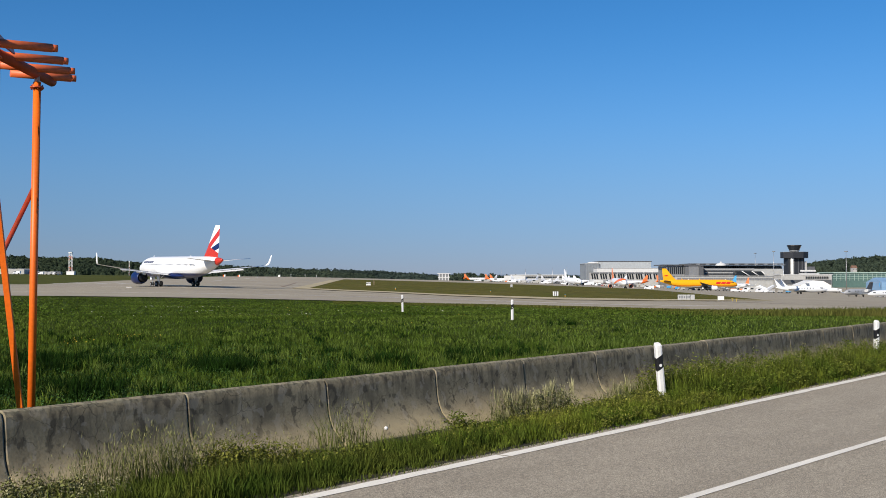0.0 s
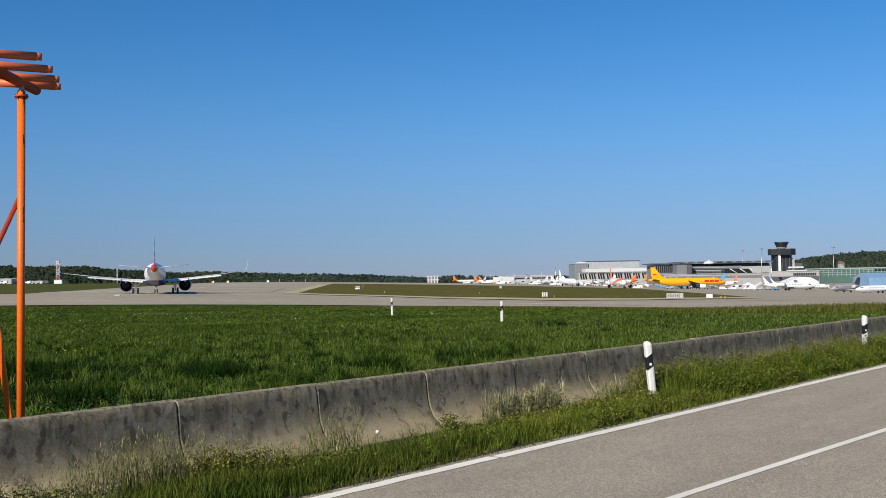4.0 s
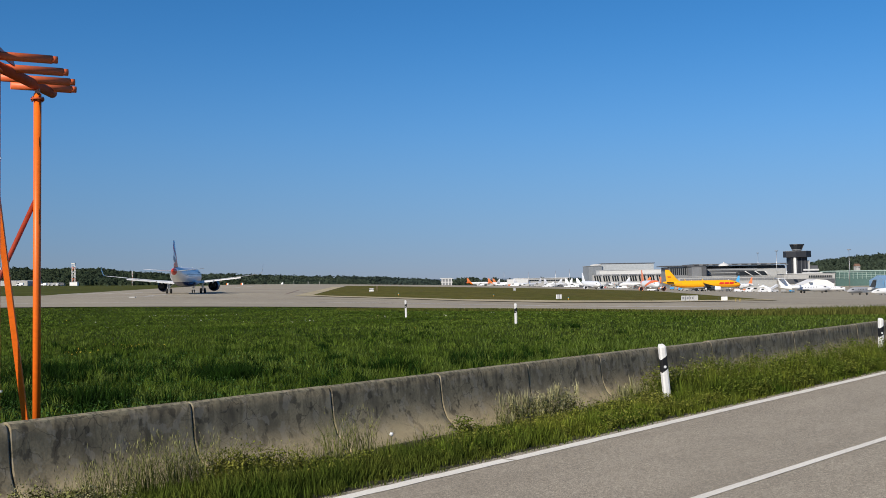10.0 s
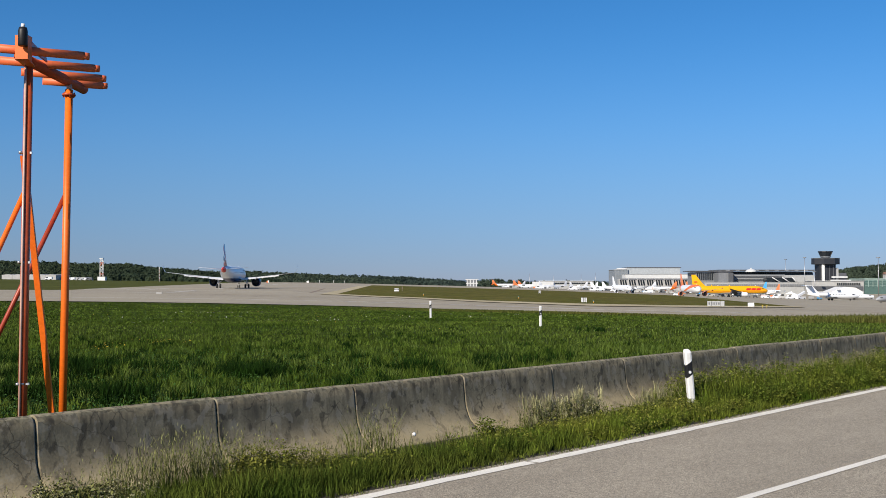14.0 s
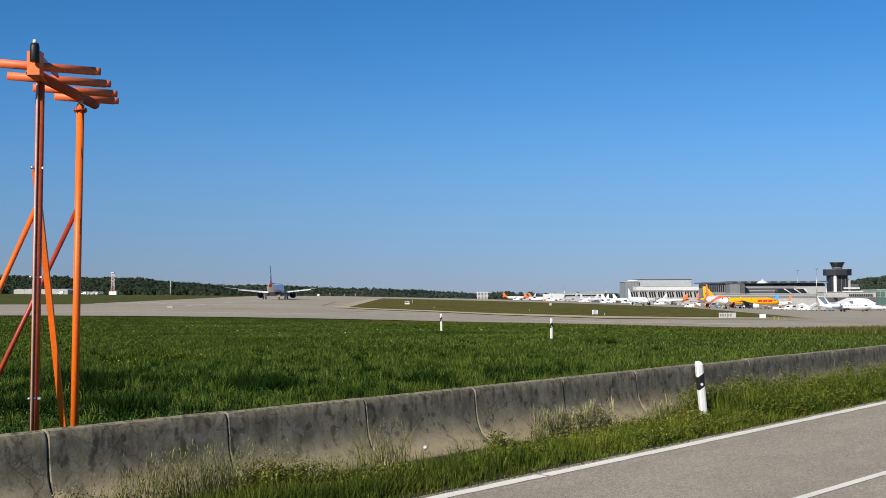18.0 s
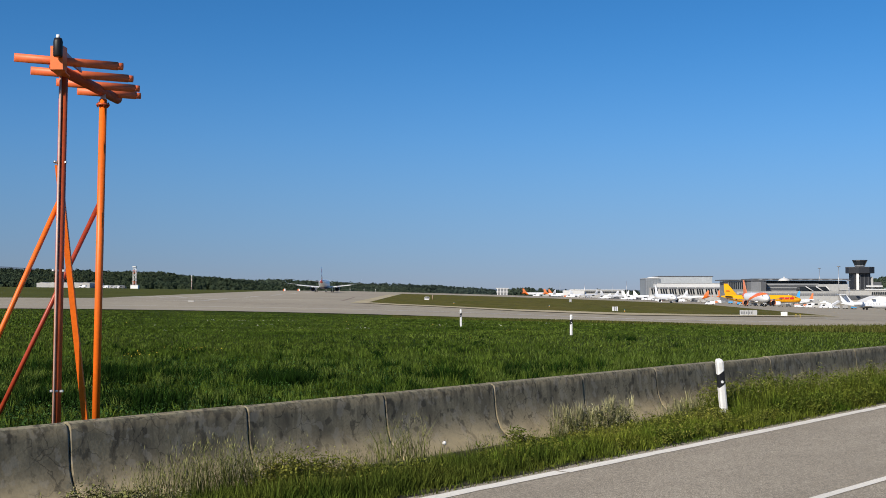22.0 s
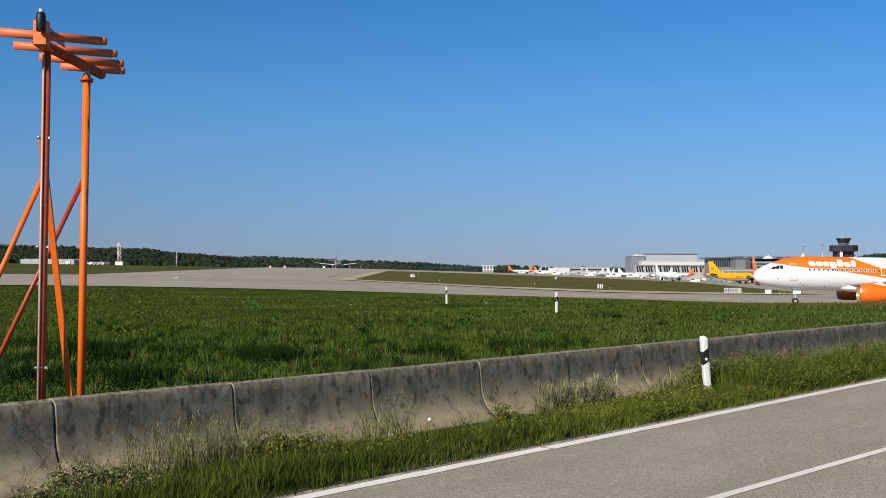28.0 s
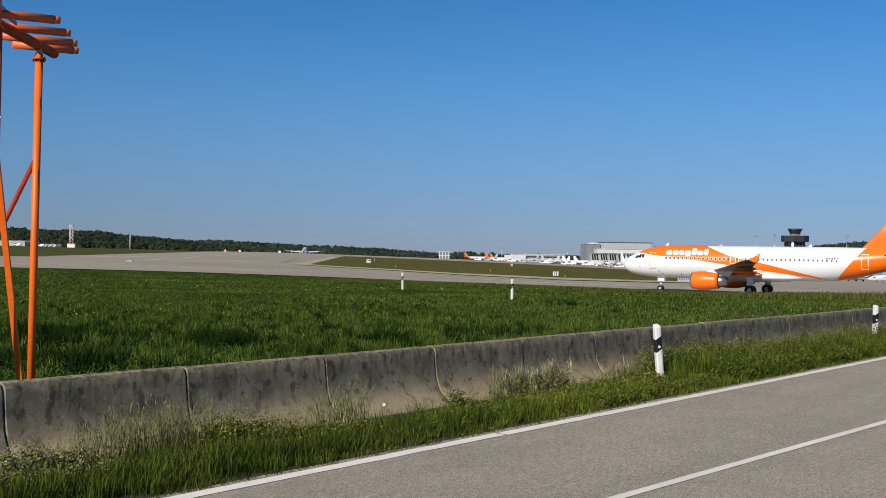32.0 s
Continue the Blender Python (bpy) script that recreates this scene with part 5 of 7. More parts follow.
def lattice_mast(b, d, e, w, label, hut=True):
    p = at(b, d)
    h = EYE[2] + e * d / 1000 - p.z
    root = empty("lattice_mast", pose(p.x, p.y, p.z))
    n = max(4, round(h / (w * 1.3)))
    for sx, sy in ((-1, -1), (1, -1), (1, 1), (-1, 1)):
        bm = bmesh.new()
        tube(bm, (sx * w / 2, sy * w / 2, -0.3), (sx * w * 0.4, sy * w * 0.4, h), 0.075 * w, 0.06 * w, n=6)
        part("corner_post", bm, M["white_plastic"], root)
    for i in range(n):
        z0, z1 = h * i / n, h * (i + 1) / n
        q = w / 2 * (1 - 0.1 * (i / n))
        bm = bmesh.new()
        for k in range(4):
            c, s = ((-q, -q), (q, -q), (q, q), (-q, q))[k], ((q, -q), (q, q), (-q, q), (-q, -q))[k]
            tube(bm, (*c, z0), (*s, z1), 0.05 * w, n=5)
            tube(bm, (*c, z1), (*s, z1), 0.05 * w, n=5)
        part("lattice_bay", bm, M["orange_worn"] if i % 3 == 1 else M["white_plastic"], root)
    bm = bmesh.new()
    box(bm, (0, 0, h + 0.3), (w * 1.15, w * 1.15, 0.4))
    part("platform", bm, M["white_plastic"], root, "white top platform")
    if hut:
        bm = bmesh.new()
        box(bm, (0.8, -1.5, 1.1), (5.0, 3.0, 2.6))
        part("hut", bm, M["white_plastic"], root, "white equipment hut")
        bm = bmesh.new()
        box(bm, (0.8, -1.5, 2.5), (5.4, 3.4, 0.22))
        part("hut_roof", bm, M["wall_mid"], root)
    tagged(root, label, "mast")


lattice_mast(-339.6, 720, 21.64, 2.0, "white and orange lattice mast with an equipment hut")
lattice_mast(-286.0, 900, 13.40, 0.7, "thin grey lattice mast before the woods", False)
sh = empty("greenhouse_shed")
sp = at(-407.1, 840)
sh.matrix_world = pose(sp.x, sp.y, sp.z)
for k in range(5):
    bm = bmesh.new()
    x = -17 + 8.5 * k
    loft(bm, [[(x - 4.2, y, 0), (x + 4.2, y, 0), (x + 4.2, y, 3.7), (x, y, 4.3), (x - 4.2, y, 3.7)] for y in (0, 30)], smooth=False)
    part("bay", bm, M["wall_mid"], sh)
tagged(sh, "long low white shed of five bays before the woods", "shed")
ls = empty("low_shed")
sp = at(-367.9, 850)
ls.matrix_world = pose(sp.x, sp.y, sp.z)
for k in range(4):
    bm = bmesh.new()
    x = -9.6 + 6.4 * k
    loft(bm, [[(x - 3.1, y, 0), (x + 3.1, y, 0), (x + 3.1, y, 1.9 - 0.2 * (k % 2)), (x + 1.2, y, 2.5), (x - 1.2, y, 2.5), (x - 3.1, y, 1.9)] for y in (0, 14)], smooth=False)
    part("bay", bm, M["wall_mid"], ls)
tagged(ls, "low grey-white shed beside the long shed", "shed")


def vehicle(b, d, rz, length, high, mat, label, name="van", box_back=False):
    p = at(b, d)
    root = empty(name, pose(p.x, p.y, p.z + 0.05, 0, 0, rz))
    L, w = length / 2, 1.0
    bm = bmesh.new()
    prof = [(-L, 0.45), (L, 0.45), (L, high * 0.5), (L * 0.78, high * 0.58), (L * 0.55, high), (-L * 0.96, high), (-L, high * 0.9)]
    loft(bm, [[(x, y, z) for y, z in prof] for x in (-w, -w * 0.96, w * 0.96, w)], smooth=False)
    part("body", bm, mat, root)
    for s in (-1, 1):
        bm = bmesh.new()
        hexa(bm, [(s * (w + 0.005), L * 0.1, high * 0.62), (s * (w + 0.015), L * 0.1, high * 0.62), (s * (w + 0.015), L * 0.7, high * 0.62), (s * (w + 0.005), L * 0.7, high * 0.62),
                  (s * (w + 0.005), L * 0.1, high * 0.92), (s * (w + 0.015), L * 0.1, high * 0.92), (s * (w + 0.015), L * 0.55, high * 0.92), (s * (w + 0.005), L * 0.55, high * 0.92)])
        part("side_window", bm, M["glass_dark"], root)
    for s in (-1, 1):
        for y in (-L * 0.6, L * 0.62):
            bm = bmesh.new()
            tube(bm, (s * (w - 0.2), y, 0.38), (s * (w + 0.02), y, 0.38), 0.38, n=14)
            part("wheel", bm, M["rubber"], root)
    return tagged(root, label, "vehicle", "ground vehicles")


for b, d, rz, ln, hi, mat, label in ((-388.6, 780, 90, 5, 2.2, "white_paint", "white van parked before the woods"), (-366.9, 800, 80, 5, 2.0, "white_paint", "white van parked before the woods"),
                                     (-359.7, 800, 95, 4.6, 1.6, "grey_metal", "grey car parked before the woods"), (-355.1, 805, 95, 4.6, 1.6, "white_paint", "white car parked before the woods"),
                                     (-350.9, 800, 85, 5, 2.0, "wall_dark", "dark van parked before the woods"), (187.6, 700, 85, 6, 2.4, "white_paint", "white service van on the apron"),
                                     (266.9, 660, 270, 6, 1.8, "white_paint", "white pushback tug by the freighter"), (277.2, 700, 90, 7, 3.0, "white_paint", "white service truck on the apron"),
                                     (283.4, 690, 80, 7, 3.2, "wall_mid", "grey service truck on the apron"), (289.1, 680, 100, 6, 2.6, "white_paint", "white service van on the apron"),
                                     (358.7, 720, 90, 6, 2.4, "white_paint", "white service van on the apron"), (397.8, 560, 100, 5, 2.2, "white_paint", "white service van on the apron"),
                                     (116.5, 860, 90, 8, 3.0, "white_paint", "white catering truck at the stands"), (49.5, 900, 90, 8, 3.0, "white_paint", "white catering truck at the stands"),
                                     (84.5, 900, 90, 8, 2.8, "wall_mid", "grey bus at the stands"), (131.9, 880, 95, 10, 3.0, "white_paint", "white bus at the stands"), (150.0, 900, 90, 8, 2.6, "wall_mid", "grey bus at the stands"),
                                     (217.0, 720, 90, 5, 1.8, "wall_mid", "grey baggage tug by the freighter"), (225.7, 715, 90, 5, 1.8, "wall_steel", "dark grey baggage tug by the freighter")):
    vehicle(b, d, rz, ln, hi, M[mat], label)


def air_stairs(b, d, rz):
    p = at(b, d)
    root = empty("air_stairs", pose(p.x, p.y, p.z + 0.05, 0, 0, rz))
    bm = bmesh.new()
    box(bm, (0, 0, 0.9), (2.2, 6.5, 0.8))
    part("chassis", bm, M["white_paint"], root)
    bm = bmesh.new()
    hexa(bm, [(-0.8, -3, 1.3), (0.8, -3, 1.3), (0.8, 3, 3.6), (-0.8, 3, 3.6), (-0.8, -3, 2.4), (0.8, -3, 2.4), (0.8, 3, 4.9), (-0.8, 3, 4.9)])
    part("stair_flight", bm, M["white_paint"], root)
    for s in (-1, 1):
        for y in (-2, 2):
            bm = bmesh.new()
            tube(bm, (s * 0.9, y, 0.45), (s * 1.15, y, 0.45), 0.45, n=12)
            part("wheel", bm, M["rubber"], root)
    tagged(root, "white mobile air stairs on the apron", "air stairs", "ground vehicles")


for b, d, rz in ((292.7, 690, 60), (297.9, 660, 300), (285.5, 720, 250)):
    air_stairs(b, d, rz)

# Signs and markers by the taxiway


def board(b, d, w, h, n, label, mat="sign_white", lift=0.25, rz=0):
    p = at(b, d)
    root = empty("taxiway_sign", pose(p.x, p.y, p.z + 0.08, 0, 0, rz))
    ww = w / n
    for i in range(n):
        bm = bmesh.new()
        box(bm, (-w / 2 + ww * (i + 0.5), 0, lift + h / 2), (ww * (0.94 if n < 4 else 0.9), 0.2, h))
        part("panel", bm, M[mat], root)
    for sx in (-1, 1):
        bm = bmesh.new()
        box(bm, (sx * w * 0.38, 0, lift / 2 - 0.1), (0.08, 0.08, lift + 0.2))
        part("foot", bm, M["galv"], root)
    return root


sg = board(-68.0, 285, 1.3, 0.8, 1, "", "sign_white", 0.1)
for k in range(4):
    bm = bmesh.new()
    box(bm, (-0.45 + 0.30 * k, -0.105, 0.62), (0.2, 0.012, 0.42))
    part("letter_bar", bm, M["black"], sg)
tagged(sg, "small white taxiway sign with dark lettering bars", "sign")
s3 = board(102.6, 190, 0.95, 0.75, 3, "", "sign_white", 0.15)
for k in range(2):
    bm = bmesh.new()
    box(bm, (-0.158 + 0.317 * k, -0.04, 0.52), (0.13, 0.2, 0.76))
    part("divider", bm, M["wall_dark"], s3)
tagged(s3, "white sign of three upright panels in the grass", "sign")
s4 = board(221.6, 186, 2.9, 0.85, 4, "", "wall_grey2", 0.15)
for k in range(5):
    bm = bmesh.new()
    box(bm, (-1.12 + 0.40 * k, -0.105, 0.58), (0.25, 0.012, 0.4))
    part("letter_bar", bm, M["wall_steel"], s4)
tagged(s4, "wide grey back of a taxiway sign", "sign")
tagged(board(253.2, 194, 1.15, 0.68, 1, "", "sign_white", 0.12), "small white box sign at the taxiway edge", "sign")
tagged(board(62.4, 330, 0.7, 0.7, 1, "", "wall_grey2"), "small white marker board in the grass", "sign")
for k, (b, d, w) in enumerate(((263.6, 192, 0.07), (267.4, 190, 0.07))):
    p = at(b, d)
    root = empty("marker_post", pose(p.x, p.y, p.z))
    bm = bmesh.new()
    box(bm, (0, 0, 0.2), (w, w, 0.55))
    part("post", bm, M["yellow_post"], root)
    bm = bmesh.new()
    box(bm, (0, 0, 0.52), (0.34, 0.07, 0.07))
    part("cross_bar", bm, M["yellow_post"], root)
    tagged(root, "yellow marker post at the taxiway edge", "post", "marker posts")
p = at(-62.9, 300)
pp = empty("marker_post", pose(p.x, p.y, p.z))
bm = bmesh.new()
tube(bm, (0, 0, 0), (0, 0, 1.35), 0.05, n=10)
part("post", bm, M["pale_pipe"], pp)
tagged(pp, "thin pale marker post in the island grass", "post", "marker posts")
for b, d in ((111.3, 190), (-43.3, 225), (43.3, 218)):
    p = at(b, d)
    root = empty("taxiway_light", pose(p.x, p.y, p.z + 0.1))
    bm = bmesh.new()
    tube(bm, (0, 0, -0.05), (0, 0, 0.28), 0.07, 0.06, n=10)
    part("stem", bm, M["yellow"], root)
    bm = bmesh.new()
    tube(bm, (0, 0, 0.28), (0, 0, 0.42), 0.09, 0.05, n=10)
    part("lens", bm, M["sky_blue"], root)
    tagged(root, "small taxiway edge light on a yellow stem", "lamp", "taxiway lights")
for b, d, mat, label in ((-199.4, 600, "orange", "orange and white marker box by the runway"), (-186.0, 600, "orange", "orange and white marker box by the runway"), (-149.4, 640, "white_plastic", "white equipment box by the runway")):
    p = at(b, d)
    root = empty("marker_box", pose(p.x, p.y, p.z))
    bm = bmesh.new()
    box(bm, (0, 0, 0.65), (1.2, 1.0, 0.9))
    part("housing", bm, M[mat], root)
    bm = bmesh.new()
    box(bm, (0.35, -0.1, 0.75), (0.6, 1.0, 1.15))
    part("cover", bm, M["white_plastic"], root, "white half cover")
    bm = bmesh.new()
    box(bm, (0, 0, 0.1), (1.0, 0.8, 0.3))
    part("base", bm, M["galv"], root)
    tagged(root, label, "marker")
for b in (-138.6, -125.7, -115.4):
    p = at(b, 700)
    root = empty("runway_light_post", pose(p.x, p.y, p.z))
    bm = bmesh.new()
    tube(bm, (0, 0, 0), (0, 0, 1.5), 0.09, n=8)
    part("post", bm, M["white_plastic"], root)
    bm = bmesh.new()
    box(bm, (0, 0, 1.55), (0.4, 0.25, 0.2))
    part("head", bm, M["white_plastic"], root)
    tagged(root, "thin white approach light post", "lamp", "approach lights")
# Painted marks on the runway
RUN = Vector((-0.10, 1.0, 0)).normalized()


def paint_strip(x, y, ln, w, dirv, label="faded white painted runway stripe", mat="faded_line"):
    n = max(2, round(ln / 8))
    bm = bmesh.new()
    side = Vector((dirv.y, -dirv.x, 0)) * w / 2
    pr = None
    for i in range(n + 1):
        c = Vector((x, y, 0)) + dirv * (ln * i / n)
        row = []
        for s in (-1, 1):
            q = c + side * s
            row.append(bm.verts.new((q.x, q.y, zat(q.x, q.y) + 0.09)))
        if pr:
            bm.faces.new((pr[0], pr[1], row[1], row[0]))
        pr = row
    tagged(part("runway_marking", bm, M[mat]), label, "marking", "runway markings", "structure")


for k in range(4):
    paint_strip(-74 - 5 * k, 250, 26, 1.0, RUN)
# centre line dashes up the runway
for y in (208, 268, 328, 388, 448, 508, 568):
    paint_strip(-59.5 - 0.1 * (y - 230), y, 30, 0.9, RUN)
paint_strip(-64, 205, 9, 1.1, Vector((1, 0.1, 0)).normalized())
paint_strip(110, 108, 190, 0.3, Vector((-0.876, 0.481, 0)), "yellow taxiway centre line", "yellow_line")
paint_strip(-20, 205, 230, 0.25, Vector((0.93, -0.10, 0)).normalized(), "dark sealed joint in the paving", "tar")
paint_strip(15, 190, 220, 0.25, Vector((0.95, -0.25, 0)).normalized(), "dark sealed joint in the paving", "tar")
paint_strip(-34, 232, 90, 0.7, RUN, "dark rubber-stained turn in the paving", "stain")
paint_strip(-20, 196, 120, 0.8, Vector((0.97, -0.16, 0)).normalized(), "reddish stain along the taxiway", "stain")
for x, y, ln, w, dx, dy, mat in ((-82, 214, 36, 0.35, 1, 0.16, "faded_line"), (-76, 226, 30, 0.3, 1, 0.10, "faded_line"), (-70, 236, 26, 0.4, 0.96, 0.26, "faded_line"), (-92, 200, 40, 0.25, 1, 0.05, "faded_line"), (-60, 222, 22, 0.3, 0.9, 0.4, "faded_line"),
                              (-96, 188, 60, 0.2, 1, 0.02, "tar"), (-58, 190, 40, 0.22, 0.98, -0.08, "tar"), (-40, 246, 60, 0.5, 0.35, 0.94, "stain")):
    paint_strip(x, y, ln, w, Vector((dx, dy, 0)).normalized(), "pale scuff across the concrete" if mat == "faded_line" else "dark mark along the concrete", mat)
paint_strip(-90, 150, 130, 0.9, Vector((0.99, 0.06, 0)).normalized(), "pale painted line across the paving")
paint_strip(-120, 172, 160, 0.3, Vector((0.99, 0.05, 0)).normalized(), "dark sealed joint in the paving", "tar")


# ---------------------------------------------------------------- woods and hills
def crown_base():
    bm = bmesh.new()
    bmesh.ops.create_icosphere(bm, subdivisions=1, radius=1.0)
    v = np.array([q.co[:] for q in bm.verts])
    t = np.array([[q.index for q in f.verts] for f in bm.faces])
    bm.free()
    return v, t


CROWN_V, CROWN_T = crown_base()


def woods(name, knots, d0, d1, count, mat, seed, label, size=1.0):
    """Rough crowns, each of many sprays of foliage. knots: bearing and elevation of the tops along the belt."""
    rng = np.random.default_rng(seed)
    kb, ke = [k[0] for k in knots], [k[1] for k in knots]
    cores, sprays = [], []
    for i in range(count):
        b = rng.uniform(kb[0], kb[-1])
        dd = rng.random() if i % 3 else rng.uniform(0.9, 1.0)
        d = d0 + (d1 - d0) * dd
        x = b * d / 1000
        z0 = zat(x, d)
        e = np.interp(b, kb, ke) + noise.noise((b * 0.06, seed, 0)) * 0.7 + noise.noise((b * 0.25, seed, 3)) * 0.4
        h = e * d / 1000 + EYE[2] - z0
        # the wood climbs a slope: low crowns in front, the ridge at the back
        top = z0 + h * (0.36 + 0.64 * dd ** 0.8) * (1 + 0.04 * noise.noise((b * 0.5, dd * 6, seed))) - abs(rng.normal(0, 0.5)) + 0.4 * size * rng.random()
        r = (2.7 + 3.9 * rng.random() ** 1.4) * size
        tall = rng.uniform(1.1, 1.6)
        mid = np.array([x, d, top - tall * r])
        # a dark core with sprays of foliage set all over it, facing outward
        cores.append(CROWN_V * (1 + rng.normal(0, 0.08, (len(CROWN_V), 1))) * (0.86 * r, 0.86 * r, 0.86 * r * tall) + mid)
        m = 46
        way = rng.normal(0, 1, (m, 3))
        way[:, 1] -= 0.5
        way[:, 2] += 0.35
        way /= np.linalg.norm(way, axis=1)[:, None]
        lobe = 1 + 0.16 * np.sin(way[:, :1] * 5 + i) * np.cos(way[:, 2:] * 6 + 2 * i)
        c = mid + way * (r, r, r * tall) * lobe * rng.uniform(0.86, 1.04, (m, 1))
        nrm = way + rng.normal(0, 0.32, (m, 3))
        nrm /= np.linalg.norm(nrm, axis=1)[:, None]
        u = np.cross(nrm, rng.normal(0, 1, (m, 3)))
        u /= np.linalg.norm(u, axis=1)[:, None]
        w = np.cross(nrm, u)
        q = (r * rng.uniform(0.18, 0.36, (m, 1)))
        sprays.append(np.stack([c + u * q, c + w * q * 0.8, c - u * q * rng.uniform(0.7, 1.1, (m, 1)), c - w * q * 0.8], 1))
    quads = np.concatenate(sprays).reshape(-1, 3)
    vs = np.stack(cores)
    n, k = len(vs), len(CROWN_V)
    idx = (CROWN_T[None] + (np.arange(n) * k)[:, None, None]).reshape(-1)
    me = bpy.data.meshes.new(name)
    nq = len(quads)
    idx = np.concatenate([idx, n * k + np.arange(nq)])
    tri = n * len(CROWN_T)
    me.vertices.add(n * k + nq)
    me.vertices.foreach_set("co", np.concatenate([vs.reshape(-1, 3), quads]).astype(np.float32).ravel())
    me.loops.add(len(idx))
    me.loops.foreach_set("vertex_index", idx.astype(np.int32))
    me.polygons.add(tri + nq // 4)
    me.polygons.foreach_set("loop_start", np.concatenate([np.arange(0, tri * 3, 3), tri * 3 + np.arange(0, nq, 4)]).astype(np.int32))
    me.update(calc_edges=True)
    return tagged(link_mesh(name, me, mat), label, "trees", kind="stuff")


woods("woodland", ((-700, 22), (-460.2, 20.87), (-446.8, 20.10), (-430.8, 20.10), (-409.2, 19.32), (-382.9, 19.58), (-356.1, 17.52), (-347.8, 18.55), (-329.3, 17.52), (-313.3, 17.78), (-303.0, 15.98), (-287.0, 14.43), (-265.9, 13.14), (-249.9, 11.08), (-228.8, 8.76), (-197.9, 5.15), (-177.3, 3.09)), 1080, 1330, 1900, M["leaf"], 1, "dark green woodland belt beyond the runway", 0.95)
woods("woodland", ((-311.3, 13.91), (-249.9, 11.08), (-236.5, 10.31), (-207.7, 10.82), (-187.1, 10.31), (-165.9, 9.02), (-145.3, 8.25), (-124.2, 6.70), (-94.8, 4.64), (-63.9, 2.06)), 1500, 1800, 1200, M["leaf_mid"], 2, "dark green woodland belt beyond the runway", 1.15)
woods("woodland", ((-177.3, 8.25), (-145.3, 7.99), (-124.2, 7.47), (-103.6, 6.96), (-83.0, 6.44), (-61.8, 5.41), (-46.4, 4.64), (-30.9, 3.61), (-15.5, 2.58), (-5.2, 1.55), (23.7, 0.00)), 2100, 2400, 900, M["leaf_far"], 3, "distant green woodland tinted bluish for haze", 1.45)
woods("woodland", ((-2.1, 1.03), (10.3, 3.09), (23.2, 4.12), (33.0, 3.86), (38.1, 1.80), (45.9, 3.35), (52.0, 1.03), (81.4, 1.80), (111.3, 1.55), (126.8, 1.03), (137.1, 0.52)), 1620, 1800, 260, M["leaf_mid"], 4, "distant green woodland tinted bluish for haze", 1.3)
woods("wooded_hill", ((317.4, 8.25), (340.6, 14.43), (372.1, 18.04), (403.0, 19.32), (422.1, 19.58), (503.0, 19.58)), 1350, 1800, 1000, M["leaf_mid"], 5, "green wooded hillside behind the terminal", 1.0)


def house(b, d, e, w, label):
    p = Vector((b * d / 1000, d, EYE[2] + e * d / 1000))
    root = empty("hillside_house", pose(p.x, p.y, p.z))
    bm = bmesh.new()
    box(bm, (0, 4, -9), (w, 8, 21))
    part("wall", bm, M["wall_mid"], root)
    bm = bmesh.new()
    loft(bm, [[(x, -0.6, 1.4), (x, 8.6, 1.4), (x, 4, 4.4)] for x in (-w / 2 - 0.5, w / 2 + 0.5)], smooth=False)
    part("roof", bm, M["roof_tile"], root)
    for k in (-1, 0, 1):
        bm = bmesh.new()
        box(bm, (k * w * 0.3, -0.04, -0.2), (w * 0.14, 0.1, 1.5))
        part("window", bm, M["glass_dark"], root)
    tagged(root, label, "house", "hillside houses")


house(375.7, 1330, 6.96, 5, "pale house with a brown roof among the trees")


def hill(name, knots, d, seed, label):
    bm = bmesh.new()
    kb, ke = [k[0] for k in knots], [k[1] for k in knots]
    n = 90
    pr = None
    for i in range(n + 1):
        b = kb[0] + (kb[-1] - kb[0]) * i / n
        e = float(np.interp(b, kb, ke)) + 0.35 * noise.noise((b * 0.04, seed, 0))
        x = b * d / 1000
        row = [bm.verts.new((x, d - 300, -20)), bm.verts.new((x, d - 60, EYE[2] + 0.8 * e * d / 1000)), bm.verts.new((x, d, EYE[2] + e * d / 1000)), bm.verts.new((x, d + 250, -20))]
        if pr:
            for j in (0, 1, 2):
                bm.faces.new((pr[j], pr[j + 1], row[j + 1], row[j]))
        pr = row
    return tagged(part(name, bm, M["hill"], smooth=True), label, "hill", kind="structure")


hill("backdrop_hills", ((-115.4, -2), (-74.2, 2.58), (-33.0, 3.09), (23.7, 1.80), (111.3, 1.80), (214.4, -2)), 4400, 3, "distant hills tinted blue for haze")
hill("backdrop_hills", ((-900, 30), (-520, 24), (-460.7, 22), (-434.9, 20), (-414.3, 17), (-373.1, 12), (-301.0, 2)), 4400, 7, "distant hills tinted blue for haze")

# ---------------------------------------------------------------- parked aircraft


def parked(src, b, d, rz, label, scale=1.0):
    p = at(b, d)
    ob = copy_thing(src, pose(p.x, p.y, p.z + 0.05, 0, 0, rz))
    ob.scale = (scale, scale, scale)
    return label_all(ob, label, "parked airliners")


for b, d, rz in ((72.1, 1480, 300), (85.5, 1500, 250), (94.8, 1490, 110), (131.9, 1380, 250), (40.2, 1680, 120), (106.2, 1480, 40), (77.8, 1420, 130), (100.0, 1440, 300), (120.6, 1400, 240), (155.1, 1280, 110), (62.4, 1540, 70)):
    parked(second_jet, b, d, rz, "plain white airliner parked at the stands")
for b, d, rz in ((30.4, 1590, 285), (50.0, 1510, 285), (54.1, 1540, 285), (172.1, 1200, 100), (209.2, 1210, 280)):
    parked(stand_jet, b, d, rz, "white airliner with orange fin parked at the stands")


p = at(59.8, 1560)
stand_jet.matrix_world = pose(p.x, p.y, p.z + 0.05, 0, 0, 100)


